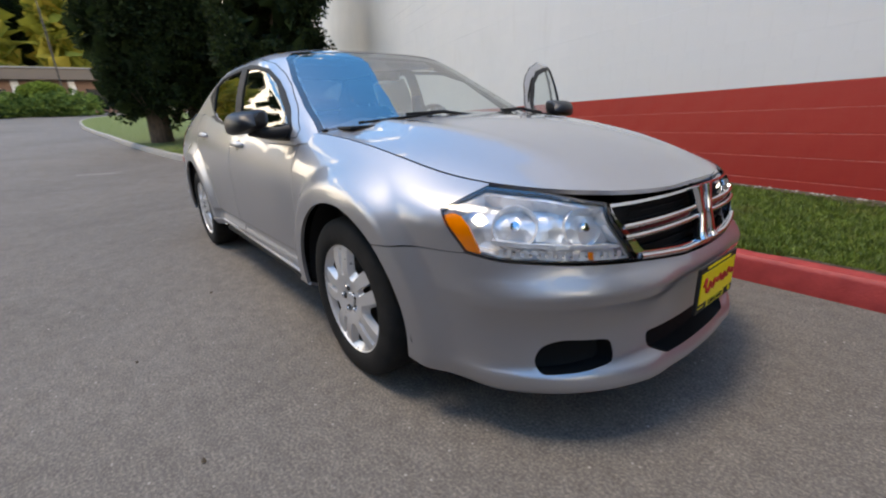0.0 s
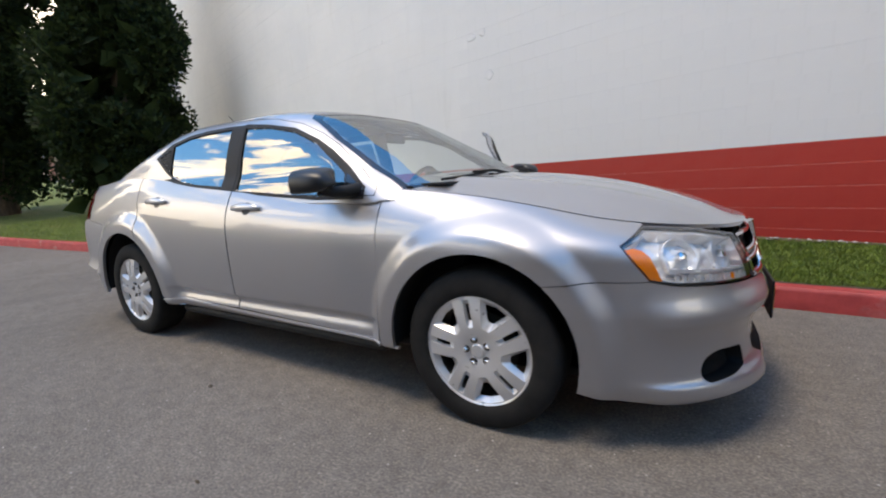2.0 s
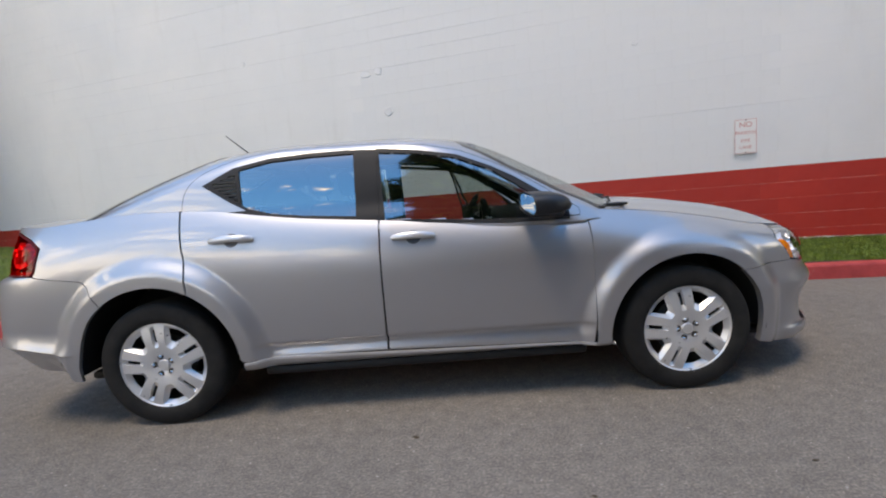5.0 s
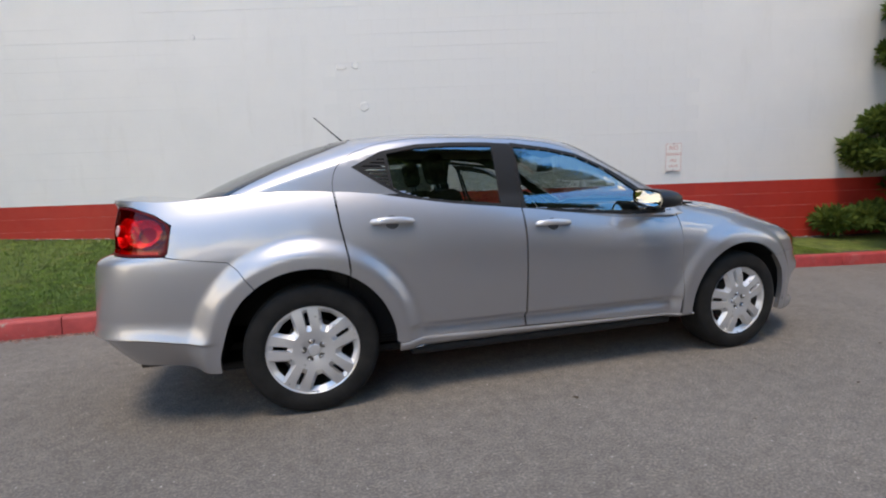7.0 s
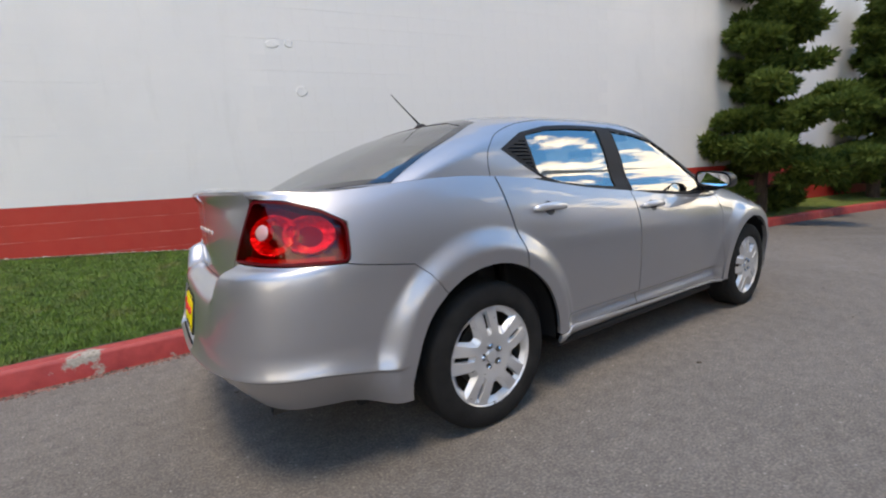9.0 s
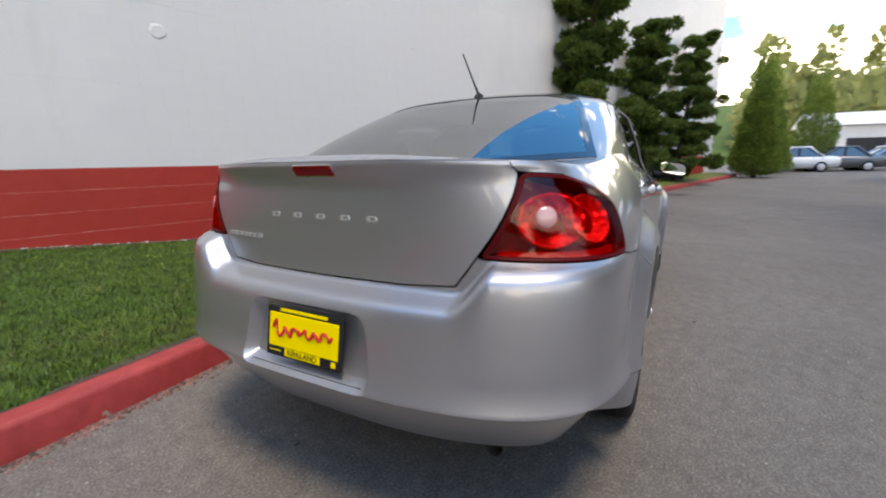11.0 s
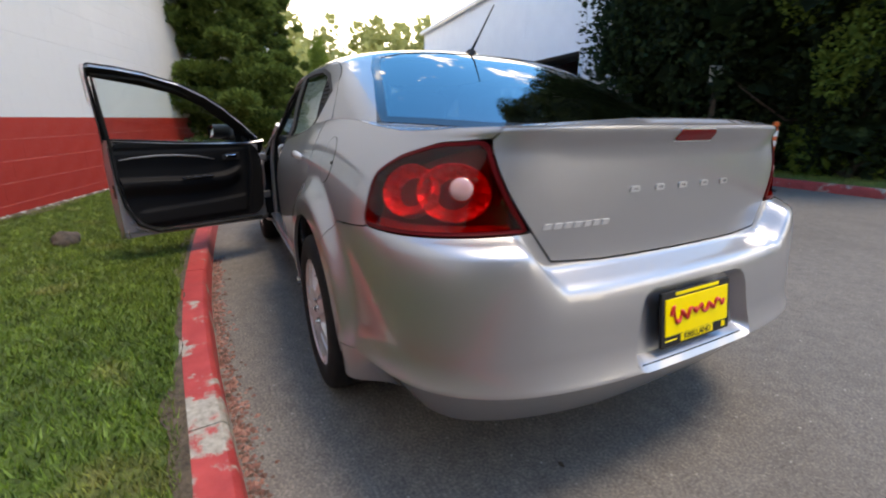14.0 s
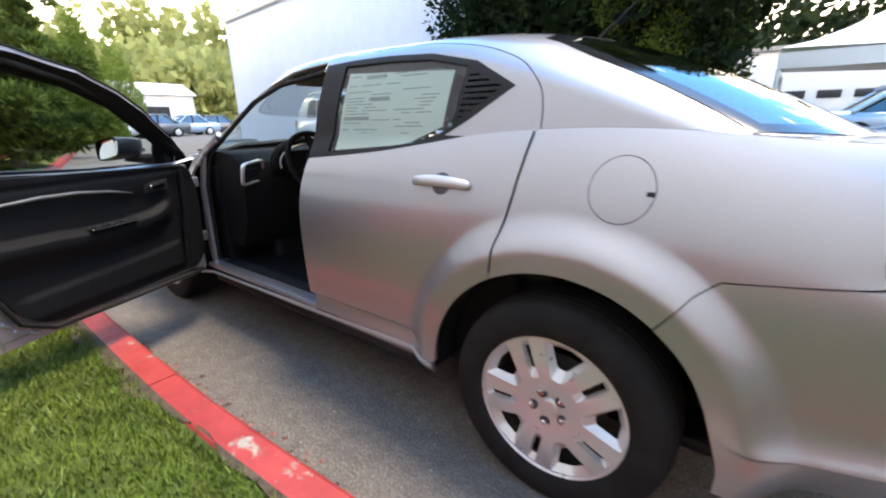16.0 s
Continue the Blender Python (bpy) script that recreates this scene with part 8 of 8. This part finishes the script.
part("door", box(2.4, 0.1, 2.2, 0.02, (0, 2.0, 1.1)), GLOSSBLACK, HUT)
part("door", box(0.1, 2.0, 2.2, 0.02, (3.5, 0, 1.1)), GLOSSBLACK, HUT)
g = np.random.default_rng(99)
cs, rs = [], []
for k in range(230):
    a = radians(g.uniform(-70, -8))
    d = g.uniform(60, 115)
    z = 1.0 + (d - 60) * 0.16 + g.uniform(0, 4)
    b = g.uniform(2.2, 4.6)
    cs.append((d * math.cos(a), d * math.sin(a), z))
    rs.append((b, b, b * g.uniform(0.9, 1.7)))
for k in range(26):
    a = radians(g.uniform(-65, -9))
    d = g.uniform(75, 115)
    b = g.uniform(2.0, 3.2)
    for j in range(4):
        cs.append((d * math.cos(a) + g.normal(), d * math.sin(a) + g.normal(), 5 + (d - 60) * 0.17 + j * 2.6))
        rs.append((b * (1 - 0.15 * j), b * (1 - 0.15 * j), 2.4))
hill = leaf_cloud("wooded_hill", cs, rs, 70000, (0.85, 1.7), HILLLEAF, None, 5, aspect=0.95, points=4, shell=0.5)
tagged(hill, "sunlit wooded hillside with yellow-green trees", "woods", kind="stuff")
strip_sheet("hill_ground", np.linspace(55, 160, 20), lambda x: -60 - 1.0 * x, lambda x: 70 + 0 * x, lambda x, y: 0.2 + (x - 55) * 0.17, IVYLEAF, n=30, label="green slope below the trees", category="hill", kind="structure")
g = np.random.default_rng(101)
cs, rs = [], []
for x in np.arange(-60, 34, 1.5):
    for j in range(4):
        b = g.uniform(1.6, 3.0)
        cs.append((x + g.normal(0, 0.8), -50 - 0.12 * x + g.normal(0, 1.5), 2.2 + j * g.uniform(1.6, 2.9)))
        rs.append((b, b, b * 1.2))
edge_wood = leaf_cloud("tree_line", cs, rs, 20000, (0.6, 1.3), DARKLEAF, None, 6, aspect=0.7, points=4, shell=0.6)
tagged(edge_wood, "line of dark trees along the far side of the lot", "woods", kind="stuff")
RP = empty("red_sign_post", pose(24.5, -4.6, 0.3), label="low sign on two wooden posts at the end of the drive", category="sign")
for k in (-0.16, 0.16):
    part("post", box(0.09, 0.09, 1.0, 0.01, (0, k, 0.5)), material("post_wood", (0.30, 0.16, 0.06), 0.8), RP)
part("plate", box(0.04, 0.5, 0.35, 0.01, (-0.05, 0, 1.05)), REDWALL, RP)

# ---- behind: bank of ground cover, low building, lamp post, trees ----
g = np.random.default_rng(12)
cs = [(-53 + g.uniform(-2.5, 2.5), -0.9 - 22 * g.random(), float(road_z(-53.0)) + 0.3 + 1.1 * g.random()) for k in range(120)]
cover = leaf_cloud("ground_cover", cs, [(1.4, 1.4, 0.75)] * len(cs), 20000, (0.2, 0.45), IVYLEAF, None, 13, points=4, shell=0.7, aspect=0.8)
tagged(cover, "bank of low green ground cover across the drive", "shrub", kind="stuff")
bush = leaf_cloud("round_bush", [(0, 0, 0.6), (0.7, 0.5, 0.5), (-0.6, -0.5, 0.5)], [(1.3, 1.3, 0.9)] * 3, 6000, (0.14, 0.28), CONELEAF, None, 14, points=4, shell=0.8, aspect=0.8)
tagged(bush, "clipped round green bush before the low building", "shrub")
bush.location = (-54.0, -3.9, float(road_z(-54.0)) + 1.5)
BROWN = material("brown_fascia", (0.16, 0.13, 0.11), 0.7)
OFFICE = empty("low_building", pose(-64, -6, float(road_z(-64)), 0, 0, 0) @ Matrix.Diagonal((1.25, 1.25, 1.25, 1)), label="low building with a wide flat brown roof edge", category="building")
part("wall", box(8, 46, 3.0, 0.05, (-4, 0, 1.5)), material("brown_wall", (0.22, 0.13, 0.10), 0.8), OFFICE)
part("roof_edge", box(10, 48, 0.9, 0.05, (-4, 0, 3.3)), BROWN, OFFICE)
part("roof_cap", box(10.2, 48.4, 0.14, 0.03, (-4, 0, 3.82)), CONCRETE, OFFICE)
for k in range(12):
    part("window", box(0.1, 2.2, 1.7, 0.02, (0.03, -21 + 3.8 * k, 1.3)), GLOSSBLACK, OFFICE)
    part("pilaster", box(0.25, 0.5, 2.9, 0.02, (0.1, -23 + 3.8 * k, 1.45)), WHITEWALL, OFFICE)
LP = empty("lamp_post", pose(-54.5, -2.3, float(road_z(-54.5))) @ Matrix.Diagonal((1.5, 1.5, 1.5, 1)), label="tall grey lamp post beside the drive", category="lamp post")
part("pole", tube([(0, 0, -0.2), (0, 0, 7.6)], [0.06, 0.04], 12), DARKMETAL, LP, smooth=60)
part("arm", tube([(0, 0, 7.5), (0.5, -0.2, 7.8), (1.2, -0.4, 7.8)], 0.035, 8), WHEEL, LP, smooth=60)
part("lamp_head", box(0.6, 0.22, 0.12, 0.04, (1.4, -0.45, 7.78)), WHEEL, LP)
for k, (x, y, h, r, mt, lab) in enumerate(((-72, -8.9, 14, 3.0, YELLOWLEAF, "autumn tree with yellow-green leaves"), (-72, -1.3, 15, 2.4, YELLOWLEAF, "autumn tree with orange and yellow leaves"), (-73, -13.5, 14, 3.2, YELLOWLEAF, "autumn tree with yellow-green leaves"), (-80, -5.0, 24, 4.2, DARKLEAF, "tall dark conifer behind the low building"), (-82, -14, 24, 5, DARKLEAF, "tall dark conifer behind the low building"), (-80, 5, 22, 4.6, DARKLEAF, "tall dark conifer behind the low building"), (-77, 14, 18, 4.5, CONELEAF, "tall green tree behind the low building"), (-80, -26, 22, 5.5, DARKLEAF, "tall dark conifer behind the low building"))):
    dense_tree(x, y, float(road_z(x)) - 0.05, h, r, 80 + k, mt, 15000, lab, foot=1.6, size=(0.4, 0.8))

# worn white line across the drive
line_bm = bmesh.new()
la, lb = Vector((-9.72, -1.93, 0)), Vector((-9.36, -1.10, 0))
lr_ = random.Random(4)
rows_ = []
for k in range(13):
    p = la.lerp(lb, k / 12)
    w = 0.05 * (1 + 0.25 * lr_.uniform(-1, 1))
    rows_.append([line_bm.verts.new((p.x + d * w, p.y, float(lot_z(p.x + d * w, p.y)) + 0.005)) for d in (-1, 1)])
for a, b in zip(rows_, rows_[1:]):
    line_bm.faces.new((a[0], a[1], b[1], b[0]))
line_me = bpy.data.meshes.new("road_line")
line_bm.to_mesh(line_me)
line_me.materials.append(CONCRETE)
tagged(new("road_line", line_me), "short worn white line on the asphalt", "road marking", kind="structure")

# ---- block wall: pieces last ----
WALL = empty("wall_north", pose(0, 3.69, 0, 0, 0, math.degrees(WALL_TURN)) @ pose(0, 0, 0, 0, -0.54, 0), label="painted concrete block wall, white above a red band", category="wall", kind="structure")
BL, BH, RED_TOP, W_END0, W_END1 = 0.4064, 0.2032, 1.135, -25.0, 24.0


# upper block edges: worn paint, plus caught sky light put into the colour
EDGERED = material("worn_skylit_red_edge", (0.5, 0.16, 0.13), 0.7)
feed(EDGERED, "Base Color", ramp(EDGERED, noise_node(EDGERED, 5, 5, 0.7), [(0.44, (0.40, 0.035, 0.022)), (0.64, (0.52, 0.18, 0.15))]))


def block_mesh(name, mats, lip=0.002, bevel=0.005):
    """One painted block: a face with an eased upper edge, and sides going back into the wall."""
    j, d = 0.0003, 0.12
    x0, x1, z0, z1 = 0.0, BL, j / 2, BH - j / 2
    v = [(x0, d, z0), (x1, d, z0), (x1, d, z1), (x0, d, z1), (x0, 0.0004, z0), (x1, 0.0004, z0), (x1, lip, z1), (x0, lip, z1),
         (x0, 0, z0 + 0.001), (x1, 0, z0 + 0.001), (x1, 0, z1 - bevel), (x0, 0, z1 - bevel)]
    f = [(0, 1, 5, 4), (1, 2, 6, 5), (2, 3, 7, 6), (3, 0, 4, 7), (4, 5, 9, 8), (5, 6, 10, 9), (6, 7, 11, 10), (7, 4, 8, 11), (8, 9, 10, 11)]
    me = bpy.data.meshes.new(name)
    me.from_pydata(v, [], f)
    for mat in mats:
        me.materials.append(mat)
    me.polygons[6].material_index = len(mats) - 1
    me.update()
    return me, np.array(v), f


white_kinds = [block_mesh("block", [WHITEWALL], lip) for lip in (0.0006, 0.0017, 0.0034)]
red_kinds = [block_mesh("block", [REDWALL, EDGERED], lip, 0.008) for lip in (0.003, 0.004, 0.005)]
BF = white_kinds[0][2]
rest_v, rest_f, rest_m = [], [], []
brng = random.Random(5)
for k in range(-6, 38):
    z = RED_TOP + k * BH
    red = k < 0
    n0 = int((W_END0 - 0.5) / BL)
    kind, left_ = 0, 0
    for i in range(n0, int(W_END1 / BL)):
        u = i * BL + (BL / 2 if k % 2 else 0)
        if left_ == 0:
            kind, left_ = brng.choice((0, 0, 1, 1, 2)), brng.randint(2, 9)
        left_ -= 1
        dy = brng.uniform(-0.0005, 0.0005)
        m = red and u < 22.4
        me, bv_, _ = (red_kinds if m else white_kinds)[kind]
        if -1.25 < u < 4.45 and -5 <= k < 16:
            ob = new("block", me)
            ob.parent = WALL
            ob.location = (u, dy, z)
        else:
            o = 12 * (len(rest_m) // len(BF))
            rest_v.append(bv_ + (u, dy, z))
            rest_f += [tuple(q + o for q in f) for f in BF]
            rest_m += [(2 if j_ == 6 else 1) if m else 0 for j_ in range(len(BF))]
blocks = mesh_object("blocks", np.concatenate(rest_v), rest_f, [WHITEWALL, REDWALL, EDGERED], WALL, index=np.array(rest_m, int))
tagged(blocks, "painted concrete blocks", kind="stuff")
core = box(W_END1 - W_END0, 0.3, 9.2, 0, ((W_END0 + W_END1) / 2, 0.155, 4.2))
part("wall_core", core, WHITEWALL, WALL)

# sign, patches and vents on the wall
SIGN = empty("parking_sign", WALL.matrix_basis @ pose(4.29, -0.02, 1.555, 90, 0, 0), label="faded white no-parking sign with red lettering on the wall", category="sign")
SIGNWHITE = material("faded_sign_white", (0.70, 0.69, 0.68), 0.5)
SIGNRED = material("faded_sign_red", (0.55, 0.22, 0.20), 0.6)
part("sign_plate", box(0.255, 0.44, 0.004, 0.0015), SIGNWHITE, SIGN)
edge_ = box(0.245, 0.43, 0.001, 0, (0, 0, 0.0026))
for sx, sy, px, py in ((0.245, 0.005, 0, 0.212), (0.245, 0.005, 0, -0.212), (0.005, 0.42, 0.12, 0), (0.005, 0.42, -0.12, 0)):
    part("sign_border", box(sx, sy, 0.001, 0, (px, py, 0.0026)), SIGNRED, SIGN)
edge_.free()
for words, size, y in (("NO", 0.095, 0.145), ("PARKING", 0.058, 0.045), ("FIRE", 0.058, -0.055), ("LANE", 0.058, -0.14)):
    text_mesh("lettering", words, size, SIGNRED, SIGN, pose(0, y, 0.0026))
for x in (0.0,):
    for y in (0.205, -0.205):
        part("sign_bolt", lathe([(0.0, 0.006), (0.006, 0.005), (0.008, 0.002)], 12), DARKMETAL, SIGN, pose_=pose(x, y, 0))


def wall_patch(u, z, w, h):
    """A smear of filler on the blocks."""
    prng = random.Random(int(u * 100) + 999)
    n = 18
    ring_ = [(w / 2 * math.cos(2 * math.pi * i / n) * prng.uniform(0.75, 1.1), h / 2 * math.sin(2 * math.pi * i / n) * prng.uniform(0.75, 1.1)) for i in range(n)]
    bm = bmesh.new()
    a = [bm.verts.new((x, 0.0, y)) for x, y in ring_]
    b = [bm.verts.new((x * 0.8, -0.007, y * 0.8)) for x, y in ring_]
    for i in range(n):
        bm.faces.new((a[i], a[(i + 1) % n], b[(i + 1) % n], b[i]))
    bm.faces.new(b)
    bmesh.ops.recalc_face_normals(bm, faces=bm.faces[:])
    part("filler_patch", bm, WHITEWALL, WALL, "painted-over filler patch", pose_=pose(u, 0.0, z))


wall_patch(-0.60, 2.50, 0.17, 0.16)
wall_patch(-0.92, 3.10, 0.20, 0.10)
wall_patch(-0.70, 3.12, 0.12, 0.14)
wall_patch(-3.15, 3.60, 0.09, 0.09)
wall_patch(3.0, 2.92, 0.10, 0.04)
